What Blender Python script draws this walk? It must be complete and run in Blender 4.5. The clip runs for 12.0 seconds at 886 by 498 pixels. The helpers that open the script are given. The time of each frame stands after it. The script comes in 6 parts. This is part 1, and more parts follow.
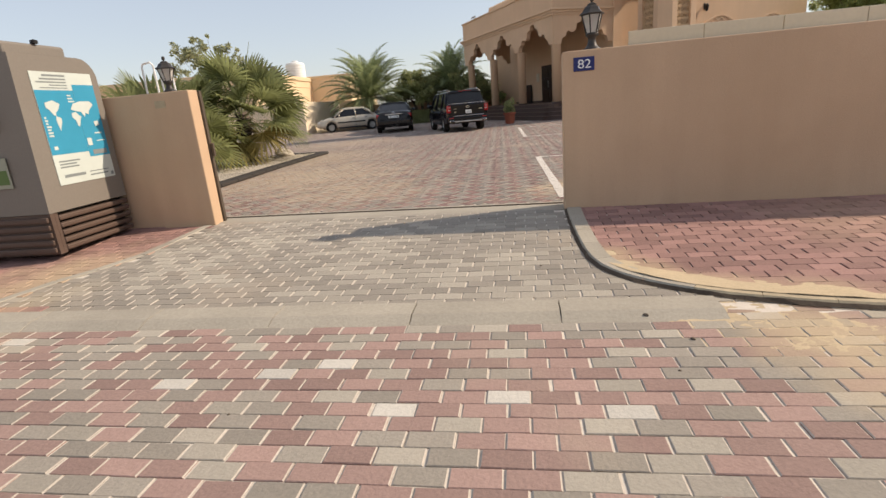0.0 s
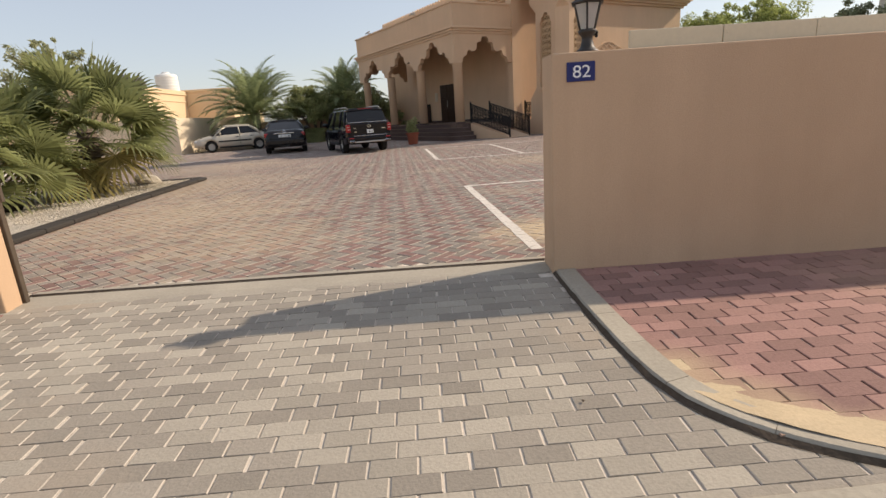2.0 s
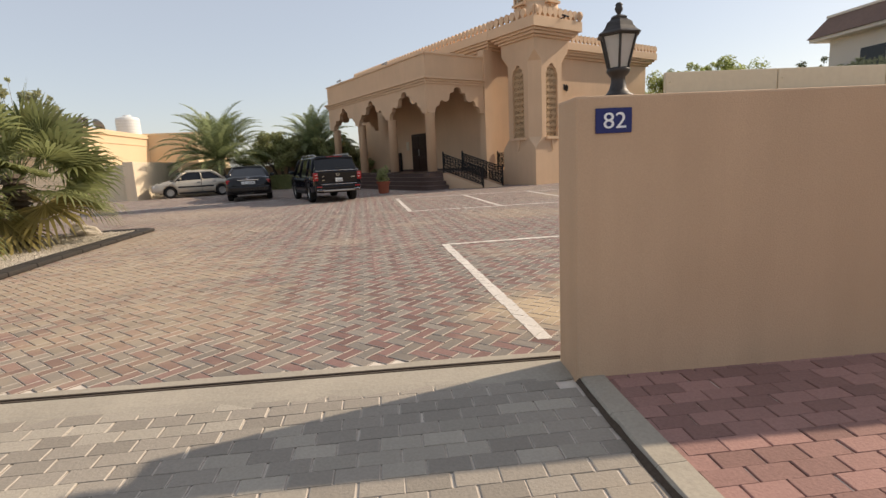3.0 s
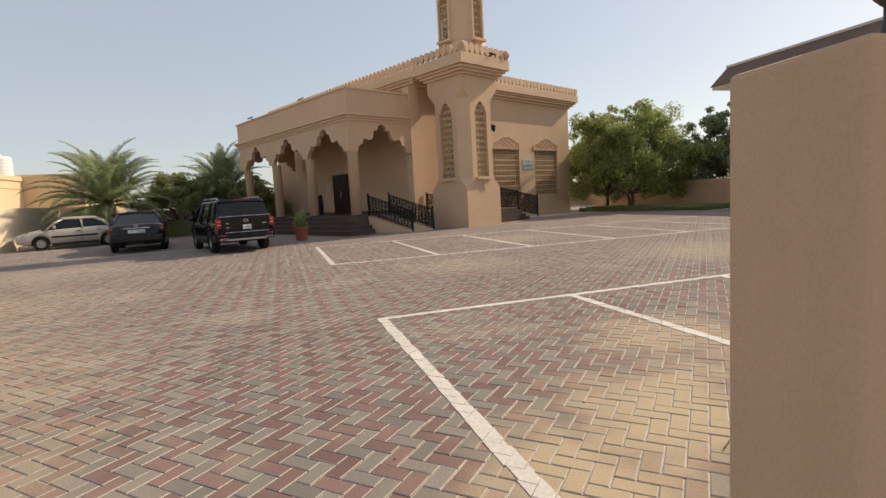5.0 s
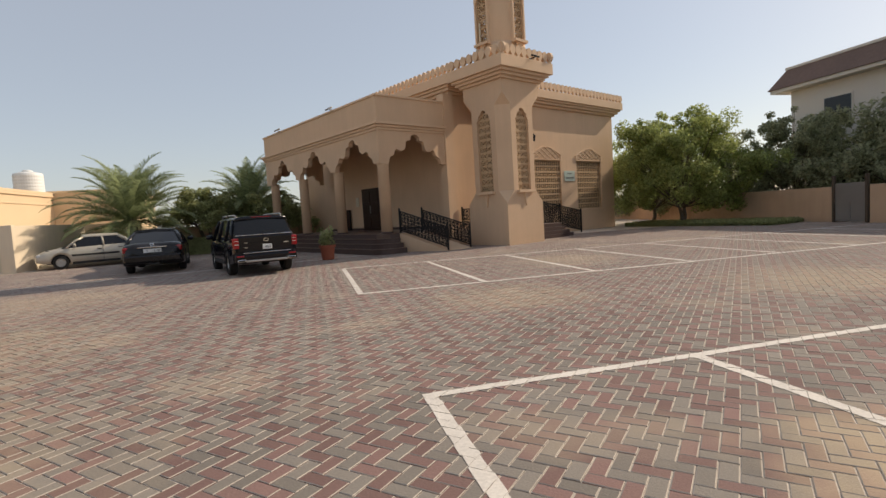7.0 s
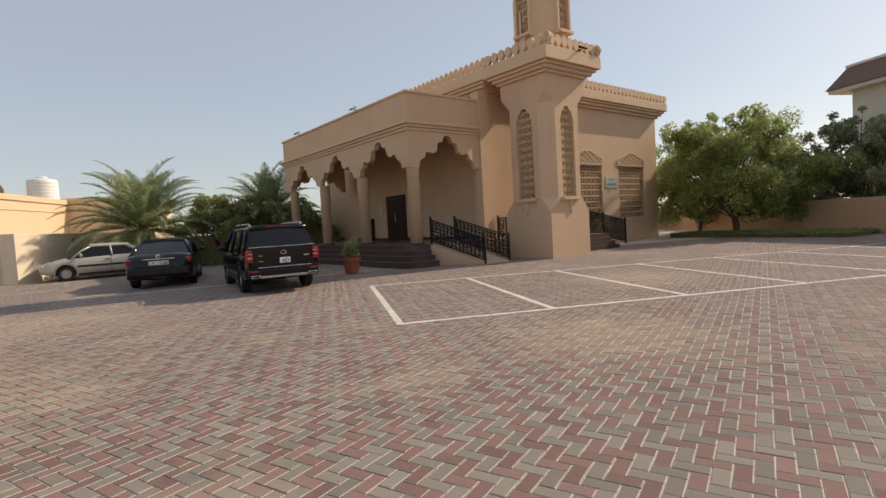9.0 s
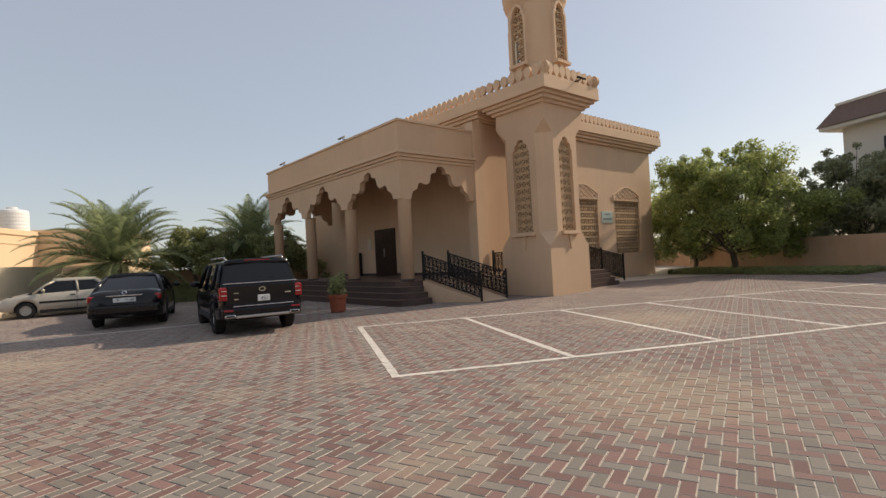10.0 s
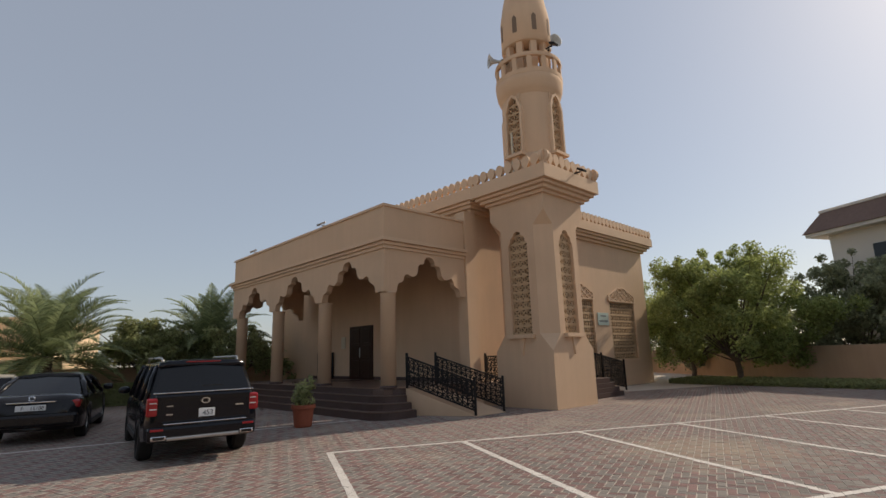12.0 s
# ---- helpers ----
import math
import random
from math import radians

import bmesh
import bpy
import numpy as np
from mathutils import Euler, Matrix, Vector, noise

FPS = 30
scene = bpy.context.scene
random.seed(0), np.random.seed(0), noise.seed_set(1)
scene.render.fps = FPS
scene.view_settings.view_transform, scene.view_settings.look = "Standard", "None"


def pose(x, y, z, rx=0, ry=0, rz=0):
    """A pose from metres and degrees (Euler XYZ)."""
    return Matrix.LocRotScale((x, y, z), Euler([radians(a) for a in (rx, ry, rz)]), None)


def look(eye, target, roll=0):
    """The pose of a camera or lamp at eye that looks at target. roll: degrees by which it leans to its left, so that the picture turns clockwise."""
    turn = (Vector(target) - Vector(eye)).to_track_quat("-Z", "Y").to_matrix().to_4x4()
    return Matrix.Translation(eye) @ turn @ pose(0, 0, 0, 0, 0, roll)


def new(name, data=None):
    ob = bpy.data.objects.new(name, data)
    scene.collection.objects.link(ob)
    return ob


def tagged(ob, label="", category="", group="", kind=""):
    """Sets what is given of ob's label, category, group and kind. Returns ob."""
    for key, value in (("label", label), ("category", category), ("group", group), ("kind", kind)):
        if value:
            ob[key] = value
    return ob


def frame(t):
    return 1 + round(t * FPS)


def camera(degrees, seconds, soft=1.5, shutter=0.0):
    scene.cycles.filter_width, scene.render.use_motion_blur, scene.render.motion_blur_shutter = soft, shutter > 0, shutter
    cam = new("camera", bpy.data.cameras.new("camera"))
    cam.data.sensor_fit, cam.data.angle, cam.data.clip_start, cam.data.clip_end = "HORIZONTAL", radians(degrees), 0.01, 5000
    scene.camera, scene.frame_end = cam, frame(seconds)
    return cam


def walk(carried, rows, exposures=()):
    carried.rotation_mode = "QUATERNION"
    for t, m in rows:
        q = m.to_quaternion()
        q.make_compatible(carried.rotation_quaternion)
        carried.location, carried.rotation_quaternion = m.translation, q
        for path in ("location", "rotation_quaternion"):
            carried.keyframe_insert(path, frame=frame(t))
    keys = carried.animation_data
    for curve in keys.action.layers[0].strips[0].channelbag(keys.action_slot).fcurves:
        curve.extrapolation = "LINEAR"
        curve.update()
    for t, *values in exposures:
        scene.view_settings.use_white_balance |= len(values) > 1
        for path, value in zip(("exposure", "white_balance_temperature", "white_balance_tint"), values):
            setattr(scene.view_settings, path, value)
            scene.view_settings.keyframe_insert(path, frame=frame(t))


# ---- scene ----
cam = camera(82.2, 12.0)
PATH = [
    (0, (0.056, 0.864, 1.177), (-0.197, 2.77, 0.628), -4.9),
    (0.5, (-0.141, 1.315, 1.193), (-0.3, 3.228, 0.629), -4.7),
    (1, (-0.251, 1.799, 1.173), (-0.319, 3.716, 0.604), -4.9),
    (1.5, (-0.368, 2.238, 1.192), (-0.328, 4.16, 0.64), -4.7),
    (2, (-0.445, 2.636, 1.212), (-0.287, 4.563, 0.7), -3.9),
    (2.5, (-0.426, 3.123, 1.232), (-0.188, 5.061, 0.802), -3.2),
    (3, (-0.444, 3.639, 1.268), (-0.15, 5.587, 0.926), -2.8),
    (3.5, (-0.425, 4.158, 1.327), (-0.067, 6.109, 1.072), -2.4),
    (5.5, (-0.186, 6.039, 1.334), (0.438, 7.929, 1.134), -3.5),
    (6, (-0.118, 6.458, 1.337), (0.491, 8.354, 1.149), -3.6),
    (6.5, (-0.064, 6.957, 1.393), (0.494, 8.871, 1.233), -3.6),
    (7, (-0.045, 7.462, 1.407), (0.449, 9.394, 1.265), -3.5),
    (7.5, (-0.107, 8.007, 1.377), (0.332, 9.953, 1.239), -3.5),
    (9.5, (-0.189, 10.041, 1.468), (0.247, 11.992, 1.409), -3.4),
    (10, (-0.173, 10.607, 1.45), (0.321, 12.545, 1.482), -3.0),
    (10.5, (-0.159, 11.157, 1.472), (0.398, 13.069, 1.653), -2.3),
    (11, (-0.209, 11.681, 1.572), (0.397, 13.556, 1.913), -1.9),
    (11.5, (-0.116, 12.152, 1.581), (0.492, 14.006, 2.018), -1.5),
    (12, (-0.108, 12.582, 1.583), (0.487, 14.447, 1.993), -1.8),
]
EXPOSURES = [(0, 0.45, 7100, 13), (2.5, 0.41, 7150, 13), (3.5, 0.4, 7350, 13), (5.5, 0.26, 7250, 11.5), (7.5, 0.18, 7150, 12), (9.5, 0.2, 7150, 12), (10.5, 0.17, 7050, 12), (12, -0.09, 6850, 11.5)]
walk(cam, [(t, look(eye, target, roll)) for t, eye, target, roll in PATH], EXPOSURES)

# ---- light ----
SUN_AZ, SUN_EL = 13.5, 34.8   # degrees from +x towards +y, and above the horizon
sun_way = Vector((math.cos(radians(SUN_AZ)) * math.cos(radians(SUN_EL)), math.sin(radians(SUN_AZ)) * math.cos(radians(SUN_EL)), math.sin(radians(SUN_EL))))
lamp = bpy.data.lights.new("sun", "SUN")
lamp.energy, lamp.angle, lamp.color = 3.6, radians(0.8), (1.0, 0.9, 0.76)
sun = new("sun", lamp)
sun.matrix_world = look(sun_way * 60, (0, 0, 0))
world = bpy.data.worlds.new("sky")
scene.world = world
world.use_nodes = True
wn = world.node_tree.nodes
sky = wn.new("ShaderNodeTexSky")
sky.sky_type, sky.sun_disc = "NISHITA", False
sky.sun_elevation, sky.sun_rotation = radians(SUN_EL), radians(90 - SUN_AZ)
sky.dust_density, sky.air_density, sky.ozone_density, sky.altitude = 0.9, 1.0, 1.0, 0
# desert haze veils the clear sky evenly
haze = wn.new("ShaderNodeMix")
haze.data_type = "RGBA"
haze.inputs["Factor"].default_value = 0.45
haze.inputs["B"].default_value = (5.6, 6.25, 7.3, 1)
world.node_tree.links.new(sky.outputs[0], haze.inputs["A"])
wn["Background"].inputs["Strength"].default_value = 0.1
world.node_tree.links.new(haze.outputs["Result"], wn["Background"].inputs["Color"])

# ---- materials ----
def material(name, color, rough=0.8, metal=0.0, vary=0.12, grain=40.0, large=1.2, bump=0.15, random_vary=0.0, spec=0.3, island=False, stain=None, stain_at=(0.55, 0.7), bump_scale=None, streak=0.0):
    """A procedural surface: grain and large stains about a base colour, fine relief, and a shift from piece to piece."""
    m = bpy.data.materials.new(name)
    m.use_nodes = True
    n, l = m.node_tree.nodes, m.node_tree.links
    b = n["Principled BSDF"]
    b.inputs["Metallic"].default_value = metal
    b.inputs["Specular IOR Level"].default_value = spec
    geo = n.new("ShaderNodeNewGeometry")
    fine = n.new("ShaderNodeTexNoise")
    fine.inputs["Scale"].default_value, fine.inputs["Detail"].default_value = grain, 5
    big = n.new("ShaderNodeTexNoise")
    big.inputs["Scale"].default_value, big.inputs["Detail"].default_value = large, 4
    for tex in (fine, big):
        l.new(geo.outputs["Position"], tex.inputs["Vector"])
    total = n.new("ShaderNodeMath")
    total.operation = "ADD"
    l.new(fine.outputs["Fac"], total.inputs[0])
    l.new(big.outputs["Fac"], total.inputs[1])
    span = n.new("ShaderNodeMapRange")
    span.inputs["From Min"].default_value, span.inputs["From Max"].default_value = 0.6, 1.4
    span.inputs["To Min"].default_value, span.inputs["To Max"].default_value = 1 - vary, 1 + vary
    l.new(total.outputs[0], span.inputs["Value"])
    value = span.outputs["Result"]
    if random_vary:
        pick = geo.outputs["Random Per Island"] if island else n.new("ShaderNodeObjectInfo").outputs["Random"]
        r = n.new("ShaderNodeMapRange")
        r.inputs["To Min"].default_value, r.inputs["To Max"].default_value = 1 - random_vary, 1 + random_vary
        l.new(pick, r.inputs["Value"])
        both = n.new("ShaderNodeMath")
        both.operation = "MULTIPLY"
        l.new(value, both.inputs[0])
        l.new(r.outputs["Result"], both.inputs[1])
        value = both.outputs[0]
    if streak:
        squash = n.new("ShaderNodeMapping")
        squash.inputs["Scale"].default_value = (3.4, 3.4, 0.35)
        l.new(geo.outputs["Position"], squash.inputs["Vector"])
        run = n.new("ShaderNodeTexNoise")
        run.inputs["Scale"].default_value, run.inputs["Detail"].default_value = 1.6, 9
        l.new(squash.outputs["Vector"], run.inputs["Vector"])
        sp = n.new("ShaderNodeMapRange")
        sp.inputs["From Min"].default_value, sp.inputs["From Max"].default_value = 0.3, 0.7
        sp.inputs["To Min"].default_value, sp.inputs["To Max"].default_value = 1 - streak, 1 + streak
        l.new(run.outputs["Fac"], sp.inputs["Value"])
        washed = n.new("ShaderNodeMath")
        washed.operation = "MULTIPLY"
        l.new(value, washed.inputs[0])
        l.new(sp.outputs["Result"], washed.inputs[1])
        value = washed.outputs[0]
    mix = n.new("ShaderNodeVectorMath")
    mix.operation = "SCALE"
    mix.inputs[0].default_value = color
    l.new(value, mix.inputs["Scale"])
    out = mix.outputs[0]
    if stain:
        st = n.new("ShaderNodeTexNoise")
        st.inputs["Scale"].default_value, st.inputs["Detail"].default_value = 0.55, 6
        l.new(geo.outputs["Position"], st.inputs["Vector"])
        sr = n.new("ShaderNodeMapRange")
        sr.inputs["From Min"].default_value, sr.inputs["From Max"].default_value = stain_at
        sr.inputs["To Max"].default_value = 0.75
        l.new(st.outputs["Fac"], sr.inputs["Value"])
        sm = n.new("ShaderNodeMix")
        sm.data_type = "RGBA"
        l.new(sr.outputs["Result"], sm.inputs["Factor"])
        l.new(out, sm.inputs["A"])
        sm.inputs["B"].default_value = (*stain, 1)
        out = sm.outputs["Result"]
    l.new(out, b.inputs["Base Color"])
    rr = n.new("ShaderNodeMapRange")
    rr.inputs["To Min"].default_value, rr.inputs["To Max"].default_value = max(0.02, rough - 0.1), min(1, rough + 0.1)
    l.new(big.outputs["Fac"], rr.inputs["Value"])
    l.new(rr.outputs["Result"], b.inputs["Roughness"])
    if bump:
        bp = n.new("ShaderNodeBump")
        bp.inputs["Strength"].default_value, bp.inputs["Distance"].default_value = bump, bump_scale or 0.01
        l.new(fine.outputs["Fac"], bp.inputs["Height"])
        l.new(bp.outputs["Normal"], b.inputs["Normal"])
    return m


def leafy(name, color, vary=0.35):
    m = material(name, color, 0.55, vary=0.2, grain=6, large=0.8, bump=0, random_vary=vary, spec=0.35, island=True)
    m.node_tree.nodes["Principled BSDF"].inputs["Transmission Weight"].default_value = 0.0
    n, l = m.node_tree.nodes, m.node_tree.links
    b = n["Principled BSDF"]
    tr = n.new("ShaderNodeBsdfTranslucent")
    source = b.inputs["Base Color"].links[0].from_socket
    l.new(source, tr.inputs["Color"])
    ms = n.new("ShaderNodeMixShader")
    ms.inputs[0].default_value = 0.54
    l.new(b.outputs[0], ms.inputs[1])
    l.new(tr.outputs[0], ms.inputs[2])
    l.new(ms.outputs[0], n["Material Output"].inputs["Surface"])
    return m


def glassy(name, color, rough=0.05, spec=0.6):
    m = bpy.data.materials.new(name)
    m.use_nodes = True
    b = m.node_tree.nodes["Principled BSDF"]
    b.inputs["Base Color"].default_value = (*color, 1)
    b.inputs["Roughness"].default_value = rough
    b.inputs["Specular IOR Level"].default_value = spec
    return m


WALL_STUCCO = material("tan_wall_stucco", (0.54, 0.37, 0.245), 0.92, vary=0.09, grain=130, large=0.8, bump=0.3, bump_scale=0.012, stain=(0.45, 0.3, 0.19), stain_at=(0.48, 0.75), streak=0.035)
STUCCO = material("tan_stucco", (0.62, 0.43, 0.285), 0.9, vary=0.09, grain=90, large=0.7, bump=0.3, streak=0.025, stain=(0.54, 0.37, 0.24), stain_at=(0.5, 0.85))
STUCCO_TRIM = material("tan_trim_paint", (0.64, 0.45, 0.3), 0.85, vary=0.06, grain=60, large=1.5, bump=0.12)
HOUSE_PAINT = material("yellow_house_paint", (0.64, 0.48, 0.31), 0.9, vary=0.06, grain=50, large=0.4, bump=0.1)
CREAM = material("cream_panel_paint", (0.6, 0.53, 0.4), 0.8, vary=0.06, grain=30, large=0.8, bump=0.08)
VILLA_WALL = material("pale_villa_plaster", (0.6, 0.56, 0.5), 0.9, vary=0.06, grain=40, large=0.4, bump=0.1)
ROOF_BROWN = material("brown_roof_tiles", (0.17, 0.115, 0.095), 0.8, vary=0.2, grain=8, large=0.8, bump=0.3)
SAND = material("pale_joint_sand", (0.6, 0.53, 0.45), 0.95, vary=0.15, grain=30, large=0.25, bump=0.3)
PAVE_RED = material("red_concrete_paver", (0.31, 0.205, 0.175), 0.88, vary=0.18, grain=70, large=0.5, bump=0.35, random_vary=0.2, island=True, stain=(0.36, 0.29, 0.22), stain_at=(0.56, 0.72))
PAVE_GREY = material("grey_concrete_paver", (0.285, 0.25, 0.208), 0.88, vary=0.16, grain=70, large=0.5, bump=0.35, random_vary=0.13, island=True, stain=(0.36, 0.29, 0.22), stain_at=(0.56, 0.72))
PAVE_LIGHT = material("light_grey_paver", (0.35, 0.31, 0.255), 0.88, vary=0.14, grain=70, large=0.5, bump=0.35, random_vary=0.15, island=True)
PAVE_PALE = material("pale_worn_paver", (0.52, 0.48, 0.42), 0.88, vary=0.14, grain=70, large=0.5, bump=0.35, random_vary=0.12, island=True)
PAVE_MAUVE = material("mauve_grey_concrete_paver", (0.212, 0.186, 0.16), 0.88, vary=0.18, grain=70, large=0.5, bump=0.35, random_vary=0.18, island=True, stain=(0.34, 0.27, 0.2), stain_at=(0.56, 0.72))
PAVE_BRICK = material("brick_red_courtyard_paver", (0.205, 0.124, 0.109), 0.88, vary=0.18, grain=70, large=0.5, bump=0.35, random_vary=0.2, island=True, stain=(0.34, 0.27, 0.2), stain_at=(0.56, 0.72))
PAVE_DEEP = material("deep_red_concrete_paver", (0.3, 0.172, 0.148), 0.88, vary=0.18, grain=70, large=0.9, bump=0.35, random_vary=0.24, island=True)


def drifts(m, spots, sand):
    """Blown sand lying on a paving material in patches: (x, y, radius, strength)."""
    n, l = m.node_tree.nodes, m.node_tree.links
    b = n["Principled BSDF"]
    geo = [x for x in n if x.bl_idname == "ShaderNodeNewGeometry"][0]
    out = b.inputs["Base Color"].links[0].from_socket
    rough = n.new("ShaderNodeTexNoise")
    rough.inputs["Scale"].default_value, rough.inputs["Detail"].default_value = 2.2, 6
    l.new(geo.outputs["Position"], rough.inputs["Vector"])
    for x, y, radius, strength in spots:
        d = n.new("ShaderNodeVectorMath")
        d.operation = "DISTANCE"
        d.inputs[1].default_value = (x, y, 0)
        l.new(geo.outputs["Position"], d.inputs[0])
        a = n.new("ShaderNodeMath")
        a.operation = "MULTIPLY_ADD"
        l.new(rough.outputs["Fac"], a.inputs[0])
        a.inputs[1].default_value = -1.3 * radius
        l.new(d.outputs["Value"], a.inputs[2])
        r = n.new("ShaderNodeMapRange")
        r.interpolation_type = "SMOOTHSTEP"
        r.inputs["From Min"].default_value, r.inputs["From Max"].default_value = radius * 0.5, -radius * 0.55
        r.inputs["To Max"].default_value = strength
        l.new(a.outputs[0], r.inputs["Value"])
        mx = n.new("ShaderNodeMix")
        mx.data_type = "RGBA"
        l.new(r.outputs["Result"], mx.inputs["Factor"])
        l.new(out, mx.inputs["A"])
        mx.inputs["B"].default_value = (*sand, 1)
        out = mx.outputs["Result"]
    l.new(out, b.inputs["Base Color"])


SPOTS = [(1.0, 7.6, 0.8, 0.97), (1.9, 7.9, 0.7, 0.9), (2.9, 9.2, 1.0, 0.75), (1.9, 8.2, 0.8, 0.8), (-3.8, 10.5, 2.8, 0.6), (-5.2, 14.5, 3.2, 0.5), (-2.2, 8.2, 1.6, 0.45), (-6.0, 20.0, 3.0, 0.35), (3.0, 15.0, 1.6, 0.4), (8.0, 13.5, 2.2, 0.45), (6.3, 19.5, 1.8, 0.4), (1.6, 3.5, 0.5, 0.85), (1.62, 3.1, 0.42, 0.75), (1.8, 2.75, 0.45, 0.6), (2.3, 3.2, 0.6, 0.6), (-3.9, 3.9, 0.9, 0.6)]
for paver in (PAVE_RED, PAVE_GREY, PAVE_MAUVE, PAVE_BRICK, PAVE_PALE, PAVE_LIGHT):
    drifts(paver, SPOTS, (0.46, 0.355, 0.235))
drifts(PAVE_DEEP, [(0.82, 4.75, 0.28, 0.8), (1.05, 4.3, 0.32, 0.85), (1.4, 4.0, 0.36, 0.9), (1.9, 3.8, 0.4, 0.9), (2.6, 3.65, 0.42, 0.85), (3.5, 3.6, 0.5, 0.8), (3.0, 5.3, 1.0, 0.25), (-3.9, 5.2, 0.8, 0.6), (-4.2, 4.6, 0.9, 0.7)], (0.46, 0.34, 0.22))
# Pale chamfers: caught sand, and colour that mimics sun along block edges.
EDGE_SAND_SUN = material("sand_worn_block_edge", (0.43, 0.375, 0.32), 0.95, vary=0.25, grain=60, large=1.5, bump=0.2)
KERB = material("grey_kerb_concrete", (0.36, 0.32, 0.26), 0.9, vary=0.15, grain=50, large=2, bump=0.3, random_vary=0.08)
DRIFT_SAND = material("yellowish_drift_sand", (0.5, 0.39, 0.255), 0.95, vary=0.14, grain=60, large=3, bump=0.3)
KERB_YELLOW = material("worn_yellow_kerb_paint", (0.42, 0.34, 0.23), 0.9, vary=0.2, grain=20, large=3, bump=0.3)
DARK_KERB = material("dark_bed_kerb", (0.042, 0.036, 0.031), 0.9, vary=0.2, grain=30, large=2, bump=0.3)
LINE_WHITE = material("worn_white_road_paint", (0.64, 0.59, 0.53), 0.75, vary=0.2, grain=40, large=2, bump=0.2)
GRAVEL = material("pale_gravel", (0.5, 0.44, 0.36), 0.95, vary=0.3, grain=60, large=1, bump=0.8, bump_scale=0.03)
BLACK_METAL = material("black_painted_steel", (0.02, 0.018, 0.018), 0.45, metal=0.4, vary=0.15, grain=30, large=2, bump=0.03)
LAMP_METAL = material("weathered_grey_lantern_metal", (0.055, 0.05, 0.047), 0.5, metal=0.5, vary=0.3, grain=25, large=6, bump=0.15)
LAMP_GLASS = material("milky_lantern_glass", (0.75, 0.72, 0.68), 0.25, vary=0.06, grain=10, large=5, bump=0, spec=0.5)
GATE_STEEL = material("brown_gate_steel", (0.1, 0.075, 0.055), 0.6, metal=0.2, vary=0.2, grain=20, large=2, bump=0.1)
BIN_GREY = material("taupe_bin_panel", (0.19, 0.165, 0.14), 0.55, vary=0.08, grain=60, large=1, bump=0.05)
BIN_SLAT = material("brown_bin_slats", (0.1, 0.065, 0.05), 0.6, vary=0.15, grain=30, large=2, bump=0.1)
DOOR_WOOD = material("dark_carved_door_wood", (0.045, 0.022, 0.014), 0.4, vary=0.25, grain=14, large=3, bump=0.15)
STEP_STONE = material("dark_brown_granite", (0.085, 0.055, 0.048), 0.45, vary=0.25, grain=120, large=2, bump=0.05)
PORCH_FLOOR = material("brown_porch_tiles", (0.14, 0.09, 0.07), 0.4, vary=0.15, grain=60, large=2, bump=0.05)
SCREEN = material("tan_lattice_screen", (0.5, 0.34, 0.2), 0.85, vary=0.12, grain=40, large=2, bump=0.15)
# Brown stands in for the shade inside the minaret cap's slots.
SLOT_SHADE = material("brown_louvre", (0.2, 0.14, 0.1), 0.9, vary=0.15, bump=0.2)
# Near-black: shade put into the colour of openings and hidden insides.
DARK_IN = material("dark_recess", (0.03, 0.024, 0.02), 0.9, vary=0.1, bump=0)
TERRACOTTA = material("terracotta_pot", (0.34, 0.1, 0.055), 0.8, vary=0.15, grain=30, large=4, bump=0.15)
BARK = material("rough_palm_bark", (0.13, 0.1, 0.075), 0.95, vary=0.35, grain=18, large=5, bump=0.9, bump_scale=0.04)
PALM_LEAF = leafy("grey_green_palm_leaf", (0.255, 0.295, 0.145))
FAN_LEAF = leafy("fresh_fan_palm_leaf", (0.235, 0.255, 0.11))
DRY_LEAF = leafy("straw_dry_palm_leaf", (0.33, 0.27, 0.1))
TREE_LEAF = leafy("green_tree_leaf", (0.33, 0.375, 0.135))
BUSH_LEAF = leafy("dark_bush_leaf", (0.35, 0.37, 0.175))
FAR_LEAF = leafy("dusky_garden_leaf", (0.32, 0.335, 0.2))
PAINT_BLACK = material("black_car_paint", (0.004, 0.0045, 0.008), 0.1, vary=0.1, grain=5, large=1, bump=0, spec=0.4)
PAINT_DARK = material("dusty_black_car_paint", (0.012, 0.011, 0.012), 0.2, vary=0.2, grain=5, large=1, bump=0, spec=0.4)
PAINT_SILVER = material("pale_beige_car_paint", (0.5, 0.45, 0.37), 0.3, metal=0.25, vary=0.06, grain=5, large=1, bump=0, spec=0.5)
CAR_GLASS = glassy("tinted_car_glass", (0.008, 0.009, 0.011), 0.03, 0.4)
RUBBER = material("tyre_rubber", (0.02, 0.019, 0.018), 0.85, vary=0.2, bump=0.1)
ALLOY = material("alloy_rim", (0.45, 0.44, 0.42), 0.3, metal=0.9, vary=0.1, bump=0)
HORN_GREY = material("pale_grey_horn_paint", (0.5, 0.49, 0.46), 0.5, vary=0.1, bump=0.02)
CHROME = material("chrome_trim", (0.7, 0.7, 0.7), 0.12, metal=1.0, vary=0.05, bump=0)
RED_LENS = glassy("red_tail_lens", (0.32, 0.012, 0.016), 0.1)
CLEAR_LENS = glassy("clear_lamp_lens", (0.6, 0.6, 0.6), 0.1)
PLATE_WHITE = material("white_number_plate", (0.75, 0.75, 0.73), 0.5, vary=0.04, bump=0)
TRIM_BLACK = material("black_plastic_trim", (0.018, 0.018, 0.018), 0.6, vary=0.1, bump=0.05)
SIGN_BLUE = material("navy_enamel_sign", (0.016, 0.022, 0.12), 0.35, vary=0.06, bump=0)
